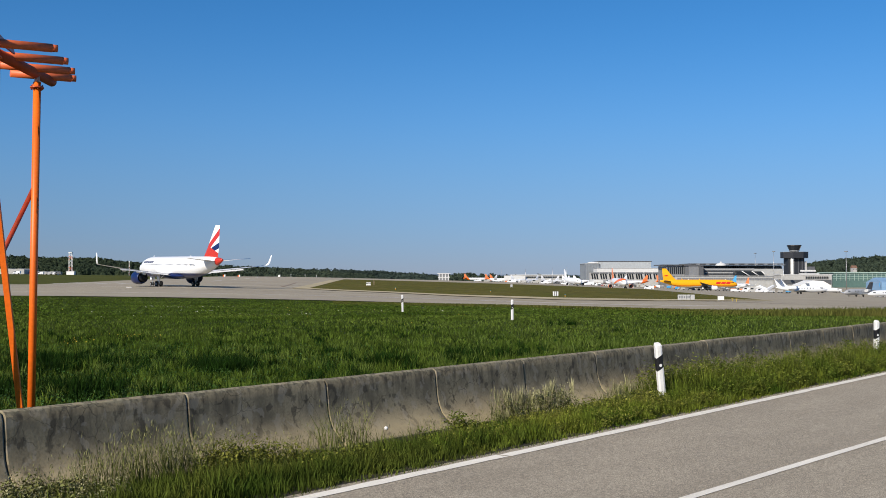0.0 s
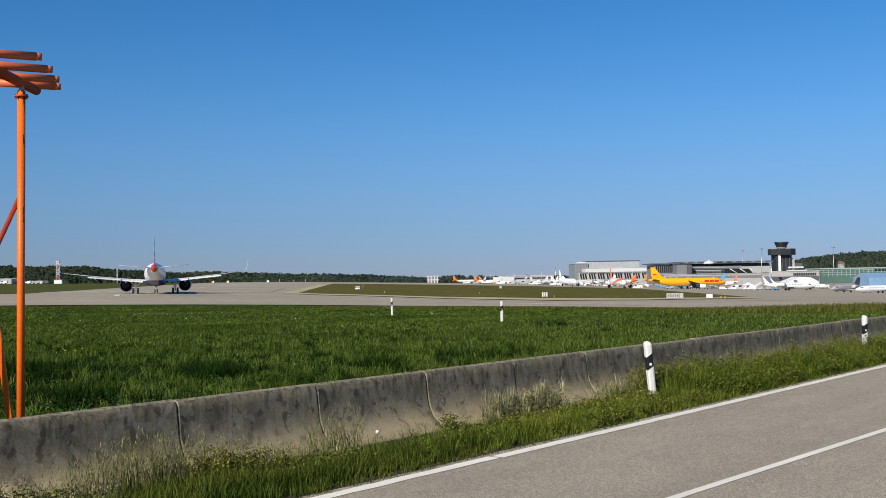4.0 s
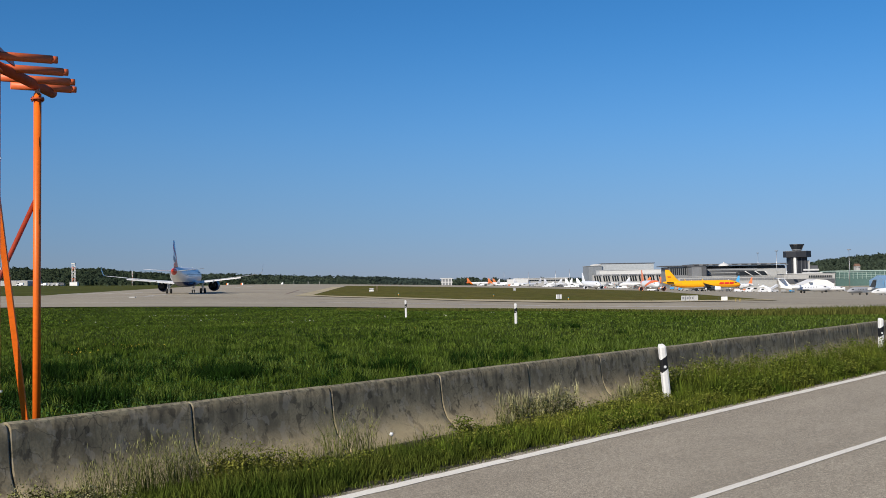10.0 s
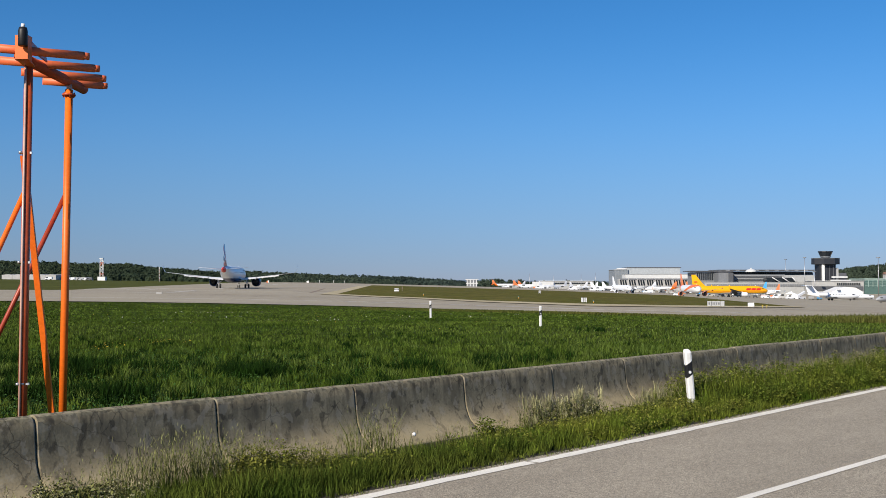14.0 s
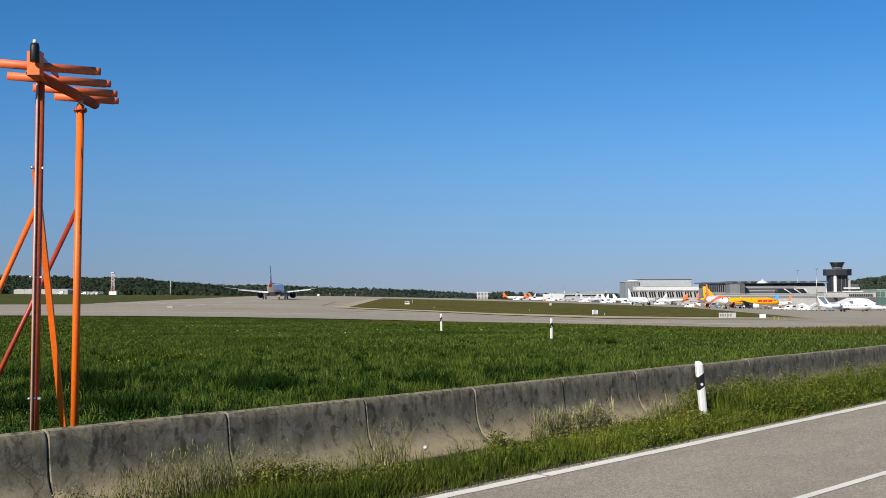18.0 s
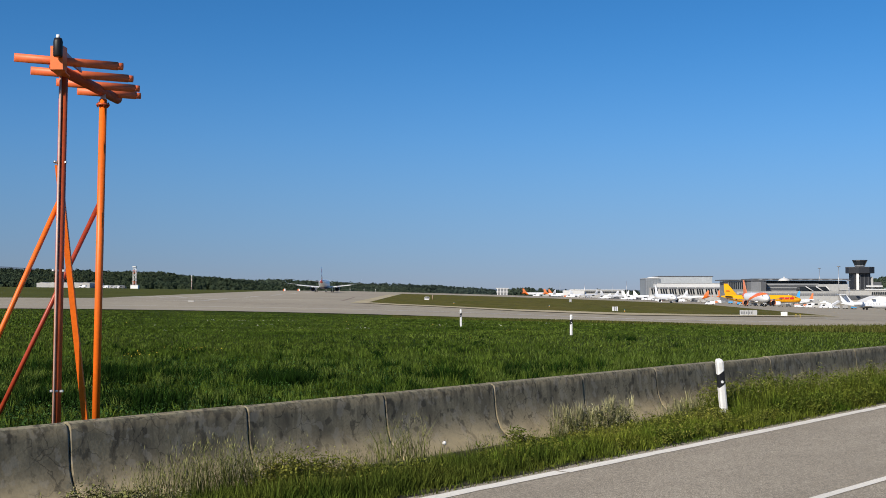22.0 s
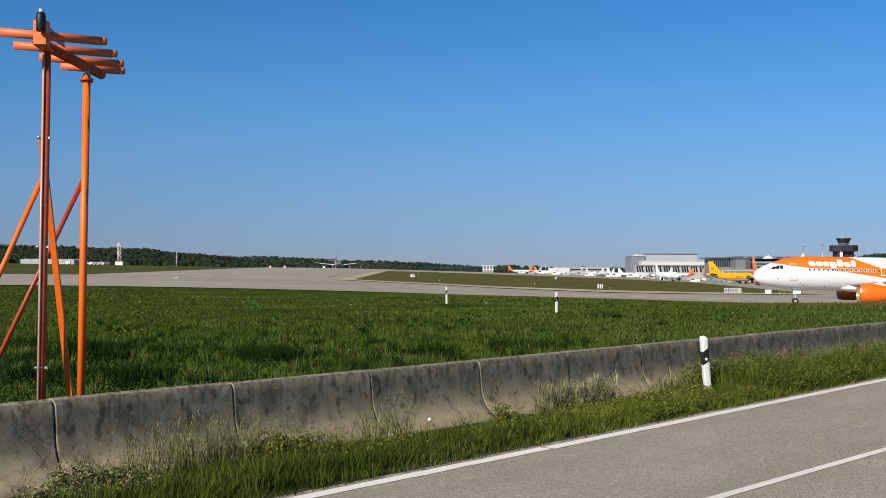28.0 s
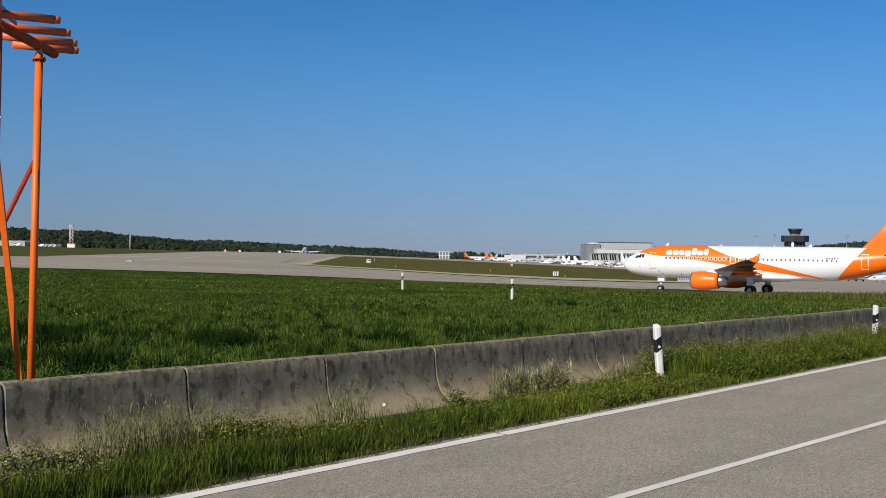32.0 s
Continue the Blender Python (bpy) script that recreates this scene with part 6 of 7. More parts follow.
def bizjet(name, paint, fin_paint, length, label):
    """A small jet with engines on the tail and a high tailplane; origin at its main wheels."""
    k = length / 20.0
    root = empty(name)
    prof = ((0.0, 1.55, 0.05), (0.5, 1.58, 0.4), (1.5, 1.66, 0.75), (3.0, 1.8, 1.08), (5.0, 1.88, 1.2), (12.0, 1.88, 1.2), (15.0, 2.0, 1.0), (18.0, 2.25, 0.55), (20.0, 2.45, 0.12))
    bm = bmesh.new()
    loft(bm, [[(k * r * math.cos(q), k * (11 - c), k * (z + r * math.sin(q))) for q in (2 * math.pi * i / 18 for i in range(18))] for c, z, r in prof])
    part("fuselage", bm, paint, root)
    for s in (-1, 1):
        bm = bmesh.new()
        loft(bm, [[(k * s * x, k * (11 - c - u), k * (z + h)) for u, h in foil(ch, 0.11 * ch)] for x, c, z, ch in ((0.8, 8.4, 1.0, 5.0), (9.4, 12.6, 1.6, 1.6))])
        part("wing", bm, M["white_paint"], root)
        bm = bmesh.new()
        loft(bm, [[(k * (s * 1.75 + r * math.cos(q)), k * (11 - c), k * (2.35 + r * math.sin(q))) for q in (2 * math.pi * i / 16 for i in range(16))] for c, r in ((12.6, 0.5), (12.4, 0.62), (13.4, 0.72), (15.0, 0.62), (16.0, 0.42))])
        part("engine", bm, paint, root)
        bm = bmesh.new()
        loft(bm, [[(k * s * x, k * (11 - c - u), k * (z + h)) for u, h in foil(ch, 0.09 * ch)] for x, c, z, ch in ((0.1, 18.2, 5.6, 2.4), (3.8, 19.6, 5.7, 1.2))])
        part("tailplane", bm, paint, root)
        bm = bmesh.new()
        tube(bm, (s * 1.5 * k, 0, 0.3 * k), (s * 1.4 * k, 0, 1.3 * k), 0.1 * k, n=8)
        leg = part("main_gear", bm, M["metal"], root)
        bm = bmesh.new()
        tube(bm, (s * 1.35 * k, 0, 0.38 * k), (s * 1.65 * k, 0, 0.38 * k), 0.38 * k, n=14)
        part("wheel", bm, M["rubber"], leg)
        bm = bmesh.new()
        hexa(bm, [(s * k * 0.78, k * 9.1, k * 2.1), (s * k * 0.98, k * 8.6, k * 2.1), (s * k * 1.02, k * 7.9, k * 2.1), (s * k * 0.9, k * 7.9, k * 2.1), (s * k * 0.5, k * 8.9, k * 2.45), (s * k * 0.8, k * 8.5, k * 2.45), (s * k * 0.9, k * 7.9, k * 2.45), (s * k * 0.6, k * 7.9, k * 2.45)])
        part("cockpit_window", bm, M["glass_dark"], root)
        for i in range(6):
            bm = bmesh.new()
            box(bm, (s * k * 1.17, k * (5 - i * 1.1), k * 2.25), (0.06 * k, 0.35 * k, 0.3 * k))
            part("cabin_window", bm, M["glass_dark"], root)
    bm = bmesh.new()
    loft(bm, [[(k * h, k * (11 - c - u), k * z) for u, h in foil(ch, 0.08 * ch)] for c, z, ch in ((14.4, 2.6, 5.0), (16.0, 3.4, 4.0), (18.2, 5.8, 2.5))], smooth=False)
    part("tail_fin", bm, fin_paint, root)
    bm = bmesh.new()
    tube(bm, (0, 7.6 * k, 0.25 * k), (0, 7.6 * k, 1.2 * k), 0.08 * k, n=8)
    leg = part("nose_gear", bm, M["metal"], root)
    bm = bmesh.new()
    tube(bm, (-0.15 * k, 7.6 * k, 0.28 * k), (0.15 * k, 7.6 * k, 0.28 * k), 0.28 * k, n=12)
    part("wheel", bm, M["rubber"], leg)
    return tagged(root, label, "airplane", "business jets")


def put(ob, b, d, rz):
    p = at(b, d)
    ob.matrix_world = pose(p.x, p.y, p.z + 0.05, 0, 0, rz)


put(bizjet("business_jet", M["white_paint"], M["white_paint"], 31, "white business jet parked on the apron"), 324.7, 650, 274)
put(bizjet("business_jet", M["grey_metal"], M["wall_dark"], 22, "grey business jet with a dark fin on the apron"), 379.8, 470, 128)
put(bizjet("business_jet", M["white_paint"], M["sky_blue"], 24, "white business jet with a light blue fin"), 410.2, 520, 100)
put(bizjet("business_jet", M["white_paint"], M["white_paint"], 22, "white business jet parked by the tent"), 345.8, 700, 260)
for b, d, k, mat, label in ((254.6, 806, 0.95, "sky_blue", "white airliner with a light blue fin"), (268.5, 860, 0.82, "orange_hazed", "white airliner with a haze-paled orange fin behind the freighter")):
    ob = parked(second_jet, b, d, 20, label, k)
    for c in ob.children:
        if c.name.startswith("tail_fin"):
            c.data = c.data.copy()
            c.data.materials.clear()
            c.data.materials.append(M[mat])

# Jet bridges at the gate pier and more service trucks among the stands
for k, b in enumerate((142.2, 155.1, 169.0, 182.4)):
    p = at(b, 1262)
    root = empty("jet_bridge", pose(p.x, p.y, p.z, 0, 0, 20 - 12 * k))
    bm = bmesh.new()
    hexa(bm, [(-1.6, -16, 3.2), (1.6, -16, 3.2), (1.6, 20, 4.0), (-1.6, 20, 4.0), (-1.6, -16, 6.0), (1.6, -16, 6.0), (1.6, 20, 6.8), (-1.6, 20, 6.8)])
    part("tunnel", bm, M["wall_white"], root)
    bm = bmesh.new()
    tube(bm, (0, -16, 2.9), (0, -16, 6.4), 2.6, n=12)
    part("rotunda", bm, M["wall_steel"], root, "grey docking head")
    for s in (-1, 1):
        bm = bmesh.new()
        tube(bm, (s * 1.2, -10, 0), (s * 1.2, -10, 3.5), 0.25, n=8)
        part("leg", bm, M["galv"], root)
    tagged(root, "white passenger jet bridge at the gate pier", "jet bridge", "jet bridges")
for b, d, rz, ln, hi, mat, label in ((62.4, 1150, 90, 9, 3.2, "white_paint", "white catering truck at the stands"), (72.7, 1120, 80, 7, 2.6, "wall_mid", "grey service truck at the stands"), (91.7, 1100, 95, 9, 3.0, "white_paint", "white catering truck at the stands"),
                                     (103.6, 1060, 90, 6, 2.4, "wall_dark", "dark service van at the stands"), (111.3, 1090, 85, 8, 3.2, "white_paint", "white catering truck at the stands"), (123.7, 1050, 90, 6, 2.4, "wall_dark", "dark service van at the stands"),
                                     (139.7, 1080, 92, 9, 3.2, "white_paint", "white catering truck at the stands"), (146.4, 1060, 88, 5, 2.0, "red", "red baggage tug at the stands"), (160.3, 1000, 90, 9, 2.8, "white_paint", "white bus at the stands"),
                                     (173.2, 980, 90, 6, 2.4, "wall_dark", "dark service van at the stands"), (193.8, 960, 90, 7, 2.8, "white_paint", "white service truck at the stands"), (40.2, 1300, 90, 8, 3.0, "wall_mid", "grey service truck at the stands"), (31.4, 1350, 90, 8, 2.6, "white_paint", "white service truck at the stands")):
    vehicle(b, d, rz, ln, hi, M[mat], label)


def baggage_cart(b, d, rz, mat, label):
    p = at(b, d)
    root = empty("baggage_cart", pose(p.x, p.y, p.z + 0.05, 0, 0, rz))
    bm = bmesh.new()
    box(bm, (0, 0, 0.55), (1.5, 3.4, 0.16))
    part("deck", bm, M["wall_dark"], root)
    bm = bmesh.new()
    box(bm, (0, 0, 1.30), (1.4, 3.0, 1.3))
    part("container", bm, M[mat], root)
    bm = bmesh.new()
    loft(bm, [[(-0.8, y, 2.0), (0.8, y, 2.0), (0.55, y, 2.25), (-0.55, y, 2.25)] for y in (-1.65, 1.65)], smooth=False)
    part("canopy", bm, M["wall_mid"], root)
    for sx in (-1, 1):
        for y in (-1.1, 1.1):
            bm = bmesh.new()
            tube(bm, (sx * 0.55, y, 0.25), (sx * 0.75, y, 0.25), 0.25, n=10)
            part("wheel", bm, M["rubber"], root)
    return tagged(root, label, "baggage cart", "baggage carts")


rng = random.Random(5)
for b0, d0, k in ((58, 1180, 3), (80, 1150, 4), (98, 1120, 3), (118, 1080, 4), (137, 1060, 4), (152, 1020, 3), (166, 1010, 4), (182, 960, 3), (200, 880, 4), (214, 735, 3), (243, 730, 4), (272, 760, 4), (300, 700, 3)):
    for i in range(k):
        mat, word = rng.choice((("wall_dark", "dark"), ("wall_steel", "grey"), ("wall_mid", "pale grey"), ("sky_blue", "light blue"), ("orange_hazed", "salmon orange")))
        baggage_cart(b0 + i * 5200 / d0 + rng.uniform(-0.4, 0.4), d0 + rng.uniform(-6, 6), 90 + rng.uniform(-12, 12), mat, word + " baggage cart standing on the apron")
for b, d, rz in ((95.9, 1000, 250), (117.5, 990, 100), (129.9, 1000, 280), (151.5, 980, 70)):
    air_stairs(b, d, rz)
p = at(-286.0, 193)
mb = empty("runway_marker", pose(p.x, p.y, p.z + 0.07))
bm = bmesh.new()
box(bm, (0, 0, 0.10), (1.0, 0.4, 0.20))
part("board", bm, M["wall_mid"], mb)
tagged(mb, "low white marker board on the runway shoulder", "marker")

# ---------------------------------------------------------------- grass


def blades(name, x, y, z, h, w, lean, mat, label, seed, category="grass", tilt=None):
    """Many curved blades as one mesh: a root quad and a tip on each."""
    rng = np.random.default_rng(seed)
    n = len(x)
    face = rng.uniform(0, 2 * math.pi, n)
    tilt = rng.uniform(0, 2 * math.pi, n) if tilt is None else tilt
    lx, ly = np.cos(tilt) * lean * h, np.sin(tilt) * lean * h
    wx, wy = np.cos(face) * w / 2, np.sin(face) * w / 2
    v = np.empty((n, 5, 3), np.float32)
    v[:, 0] = np.stack([x - wx, y - wy, z], -1)
    v[:, 1] = np.stack([x + wx, y + wy, z], -1)
    mx, my, mz = x + lx * 0.35, y + ly * 0.35, z + h * 0.6
    v[:, 2] = np.stack([mx + wx * 0.75, my + wy * 0.75, mz], -1)
    v[:, 3] = np.stack([mx - wx * 0.75, my - wy * 0.75, mz], -1)
    v[:, 4] = np.stack([x + lx, y + ly, z + h * (1 - 0.25 * lean)], -1)
    base = (np.arange(n) * 5)[:, None]
    idx = (base + np.array([0, 1, 2, 3, 3, 2, 4])[None]).astype(np.int32).ravel()
    start = (np.arange(n)[:, None] * 7 + np.array([0, 4])[None]).astype(np.int32).ravel()
    me = bpy.data.meshes.new(name)
    me.vertices.add(n * 5)
    me.vertices.foreach_set("co", v.ravel())
    me.loops.add(n * 7)
    me.loops.foreach_set("vertex_index", idx)
    me.polygons.add(n * 2)
    me.polygons.foreach_set("loop_start", start)
    me.update(calc_edges=True)
    return tagged(link_mesh(name, me, mat), label, category, kind="stuff")


def lumps(x, y, scale, seed):
    """Slow variation from 0 to 1 over the plan, for patches of taller growth."""
    rng = np.random.default_rng(seed)
    s = np.zeros_like(x)
    for k in range(7):
        a, f, ph = rng.uniform(0, 6.28), rng.uniform(0.6, 2.2) / scale, rng.uniform(0, 6.28)
        s += np.sin((x * math.cos(a) + y * math.sin(a)) * f * 6.28 + ph)
    return 1 / (1 + np.exp(-s * 0.9))


RG = np.random.default_rng(11)


def tufts(name, cx, cy, cz, h, r, per, w, mat, label, seed, category="grass", upright=0.5):
    """Grass in tufts: blades that fan out from each tuft's centre."""
    rng = np.random.default_rng(seed)
    k = len(cx)
    cx, cy, cz, h, r = (np.repeat(np.broadcast_to(v, k), per) for v in (cx, cy, cz, h, r))
    n = len(cx)
    out, ang = np.sqrt(rng.random(n)), rng.uniform(0, 2 * math.pi, n)
    x, y = cx + np.cos(ang) * out * r, cy + np.sin(ang) * out * r
    lean = (0.08 + out * (1 - upright)) * rng.uniform(0.5, 1.5, n)
    return blades(name, x, y, cz, h * rng.uniform(0.55, 1.15, n) * (1 - 0.25 * out), w * rng.uniform(0.6, 1.4, n), lean, mat, label, seed + 1, category, ang + rng.normal(0, 0.6, n))


def leaves(name, x, y, z, size, mat, label, seed, category="weeds", round_by=0.55):
    """Many small flat leaves, each a four-cornered blade with a droop, turned every way."""
    rng = np.random.default_rng(seed)
    n = len(x)
    ang, up = rng.uniform(0, 2 * math.pi, n), rng.uniform(-0.3, 1.2, n)
    ln = size * rng.uniform(0.6, 1.4, n)
    wd = ln * round_by * rng.uniform(0.7, 1.2, n) / 2
    fx, fy, fz = np.cos(ang) * np.cos(up), np.sin(ang) * np.cos(up), np.sin(up)
    roll = rng.normal(0, 0.5, n)
    sx, sy, sz = -np.sin(ang) * np.cos(roll), np.cos(ang) * np.cos(roll), np.sin(roll)
    v = np.empty((n, 4, 3), np.float32)
    c = np.stack([x, y, z], -1)
    fwd, side = np.stack([fx, fy, fz], -1), np.stack([sx, sy, sz], -1)
    v[:, 0] = c
    v[:, 1] = c + fwd * (ln * 0.5)[:, None] + side * wd[:, None]
    v[:, 2] = c + fwd * ln[:, None] + np.stack([0 * ln, 0 * ln, -0.25 * ln], -1)
    v[:, 3] = c + fwd * (ln * 0.5)[:, None] - side * wd[:, None]
    return tagged(arrays(name, v, 4, mat), label, category, kind="stuff")


def along(a_lo, a_hi, n_lo, n_hi, count, lean_to=1.0):
    """Random places on the verge, in its own frame and in the plan."""
    a = a_lo + (a_hi - a_lo) * RG.random(count) ** lean_to
    n = RG.uniform(n_lo, n_hi, count)
    return (a, n, *road_xy(a, n))


# Low turf over the whole verge, up to the ragged edge of the asphalt
a, nn, gx, gy = along(2.5, 52, -10.26, -8.01, 100000, 1.5)
hh = (0.055 + 0.075 * step(-8.05, -8.6, nn)) * RG.uniform(0.5, 1.6, len(a)) * (0.5 + 0.9 * lumps(gx, gy, 0.8, 6))
wv, lv = RG.uniform(0.005, 0.012, len(a)), RG.uniform(0.2, 0.9, len(a))
far = a + RG.normal(0, 1.4, len(a)) > 11.5
thick = RG.random(len(a)) < 0.3 + 1.1 * lumps(gx, gy, 0.7, 8)
for sel, mat, label, sd in ((far & thick, "blade_light", "bright green low turf of the roadside verge", 3), (~far & thick, "blade_deep", "deep green low turf of the roadside verge", 2)):
    blades("verge_turf", gx[sel], gy[sel], verge_z(nn[sel]) + 0.01, hh[sel], wv[sel], lv[sel], M[mat], label, sd)

# Grass tufts: waist of the verge, thick before the first segments, thin where the foot lies bare
a, nn, gx, gy = along(3.0, 17.5, -9.95, -8.14, 2100, 1.15)
mid = step(-8.05, -8.7, nn) * (0.4 + 0.6 * step(-10.0, -9.5, nn))
keep = ~((a < 6.5) & (a > 4.9) & (nn < -9.0)) & (RG.random(len(a)) < 0.25 + 0.75 * mid * (0.35 + 0.65 * lumps(gx, gy, 1.6, 5)))
a, nn, gx, gy, mid = a[keep], nn[keep], gx[keep], gy[keep], mid[keep]
hh = (0.13 + 0.24 * mid * (0.72 + 0.28 * step(8.8, 7.6, a))) * RG.uniform(0.7, 1.3, len(a))
far = a + RG.normal(0, 1.2, len(a)) > 12.0
for sel, mat, label, sd in ((far, "blade_light", "yellow-green grass tufts before the barrier", 71), (~far, "blade_deep", "deep green grass tufts before the barrier", 73)):
    tufts("verge_tufts", gx[sel], gy[sel], verge_z(nn[sel]), hh[sel], 0.06 + 0.18 * hh[sel], 36, 0.009, M[mat], label, sd, "grass", 0.68)

a, nn, gx, gy = along(6.2, 9.2, -10.05, -9.3, 170)
hh = RG.uniform(0.26, 0.44, len(a)) * (1 - 0.45 * step(8.2, 8.8, a))
tufts("foot_tufts", gx, gy, verge_z(nn), hh, 0.08 + 0.2 * hh, 30, 0.009, M["blade_deep"], "lush grass tufts at the foot of the barrier", 77, "grass", 0.7)

# Fans of tall blades before the pale concrete
fa = np.array([8.7, 9.1, 9.35, 9.7, 9.95, 10.2, 10.45, 10.8, 11.4, 12.0, 7.3, 6.9])
fn = np.array([-9.7, -9.72, -9.6, -9.8, -9.92, -9.9, -9.93, -9.85, -9.8, -9.75, -9.75, -9.7])
fh = np.array([0.46, 0.56, 0.46, 0.5, 0.86, 0.7, 0.8, 0.5, 0.44, 0.4, 0.6, 0.5])
gx, gy = road_xy(fa, fn)
tufts("fan_tufts", gx, gy, verge_z(fn), fh, 0.05 + 0.06 * fh, 34, 0.011, M["tall_stem"], "fans of tall grass blades at the barrier's foot", 79, "grass", 0.62)

a = np.concatenate([RG.normal(13.8, 0.2, 12), RG.normal(14.5, 0.22, 18), RG.normal(15.3, 0.25, 18), RG.normal(17.2, 0.4, 14)])
nn = np.clip(RG.normal(-9.86, 0.08, len(a)), -10.02, -9.6)
gx, gy = road_xy(a, nn)
hh = RG.uniform(0.42, 0.78, len(a))
tufts("plume_stems", gx, gy, verge_z(nn), hh, 0.03, 5, 0.006, M["tall_stem"], "stems of the cream plumed grass", 91, "grass", 0.85)
k = 16
tufts("cream_plumes", gx, gy, verge_z(nn) + 0.66 * hh, 0.34 * hh + 0.04, 0.035, k, 0.010, M["umbel"], "cream plumes of tall grass at the barrier's foot", 93, "grass", 0.8)

# Tall growth past the first post
a, nn, gx, gy = along(16.2, 50, -10.1, -8.16, 2300, 1.6)
grow = step(-8.05, -9.0, nn) * step(16.0, 18.6, a)
hh = (0.16 + 0.54 * grow) * RG.uniform(0.6, 1.2, len(a)) * (0.7 + 0.45 * lumps(gx, gy, 1.5, 9))
pale = RG.random(len(a)) < 0.65
for sel, mat, label, sd in ((pale, "blade_light", "tall yellow-green grass beyond the first post", 75), (~pale, "blade_deep", "tall deep green grass beyond the first post", 76)):
    tufts("tall_verge_tufts", gx[sel], gy[sel], verge_z(nn[sel]), hh[sel], 0.06 + 0.16 * hh[sel], 30, 0.012, M[mat], label, sd, "grass", 0.75)

# Fine stems with seed heads that stand before the pale concrete
tx, tn, th = [], [], []
for a0, n0, r, c, h in ((6.55, -9.8, 0.35, 150, 0.66), (7.1, -9.85, 0.35, 230, 0.82), (7.7, -9.8, 0.35, 190, 0.72), (8.1, -9.85, 0.2, 50, 0.55), (5.9, -9.8, 0.3, 80, 0.46), (9.9, -9.95, 0.22, 40, 0.8), (10.4, -9.95, 0.3, 36, 0.78),
                        (9.0, -9.75, 0.16, 60, 0.52), (13.6, -9.8, 0.25, 30, 0.45), (16.6, -9.6, 0.45, 120, 0.48), (17.4, -9.85, 0.4, 110, 0.55), (12.2, -9.8, 0.5, 24, 0.4), (13.9, -9.88, 0.35, 130, 0.62), (14.9, -9.88, 0.35, 110, 0.58), (11.6, -9.7, 0.6, 40, 0.42), (9.4, -9.5, 0.7, 90, 0.42), (4.2, -9.8, 0.6, 90, 0.4)):
    tx.append(RG.normal(a0, r, c))
    tn.append(RG.normal(n0, 0.12, c))
    th.append(h * RG.uniform(0.55, 1.12, c))
tx, tn, ht = np.concatenate(tx), np.clip(np.concatenate(tn), -10.05, -9.2), np.concatenate(th)
gx, gy = road_xy(tx, tn)
gz = verge_z(tn)
blades("tall_verge_stems", gx, gy, gz, ht, RG.uniform(0.005, 0.009, len(gx)), RG.uniform(0.05, 0.35, len(gx)), M["tall_stem"], "fine upright grass stems leaning before the barrier", 51)
k = 5
blades("grass_panicles", np.repeat(gx, k) + RG.normal(0, 0.022, len(gx) * k), np.repeat(gy, k) + RG.normal(0, 0.022, len(gx) * k), np.repeat(gz, k) + np.repeat(ht, k) * RG.uniform(0.55, 0.97, len(gx) * k), RG.uniform(0.025, 0.07, len(gx) * k), RG.uniform(0.004, 0.009, len(gx) * k), RG.uniform(0.2, 0.8, len(gx) * k), M["straw"], "loose pale panicles of the upright grass", 52)
a, nn, gx, gy = along(11, 46, -10.0, -9.0, 420, 1.3)
hs = RG.uniform(0.3, 0.6, len(a)) + 0.35 * step(17, 19, a)
blades("dry_stalks", gx, gy, verge_z(nn), hs, np.full(len(a), 0.006), RG.uniform(0.06, 0.3, len(a)), M["straw"], "dry straw-coloured grass stalks along the barrier", 9)


# Leafy plants: a stem with leaves all the way up and, on some, a pale head
def weeds(name, spots, mat, head, label, seed, leaf=0.05, flowered=0.3, bloom="umbel", petal=0.028):
    rng = np.random.default_rng(seed)
    lx, hx, st = [], [], []
    for a0, n0, r, h, count in spots:
        for _ in range(count):
            an, rad = rng.uniform(0, 6.28), r * math.sqrt(rng.random())
            nn = min(-8.24, max(-10.03, n0 + rad * 0.6 * math.sin(an)))
            x, y = road_xy(a0 + rad * math.cos(an), nn)
            z = float(verge_z(nn))
            top = h * rng.uniform(0.55, 1.1) * (1 - 0.35 * rad / r)
            dx, dy = rng.normal(0, 0.16, 2) * top
            st.append((x, y, z, top, 0.007))
            m = int(20 + 86 * top)
            u = rng.random(m) ** 0.8
            wide = 0.035 + 0.09 * top * (1 - 0.6 * u)
            lx.append(np.stack([x + dx * u + rng.normal(0, 1, m) * wide, y + dy * u + rng.normal(0, 1, m) * wide, z + top * (0.06 + 0.94 * u)], -1))
            if rng.random() < flowered:
                m = 34
                hx.append(np.stack([x + dx + rng.normal(0, 0.032, m), y + dy + rng.normal(0, 0.032, m), z + top + rng.uniform(-0.12, 0.10, m)], -1))
    v = np.concatenate(lx)
    leaves(name, v[:, 0], v[:, 1], v[:, 2], np.full(len(v), leaf), mat, label, seed)
    q = np.array(st)
    blades("weed_stems", q[:, 0], q[:, 1], q[:, 2], q[:, 3], q[:, 4], np.full(len(q), 0.12), M["tall_stem"], "thin stems of the roadside weeds", seed + 2, "weeds")
    if hx:
        v = np.concatenate(hx)
        leaves(head, v[:, 0], v[:, 1], v[:, 2], np.full(len(v), petal), M[bloom], "pale flower heads of the roadside weeds" if bloom == "umbel" else "brownish seed sprays of the roadside weeds", seed + 1, "flowers", 0.8)


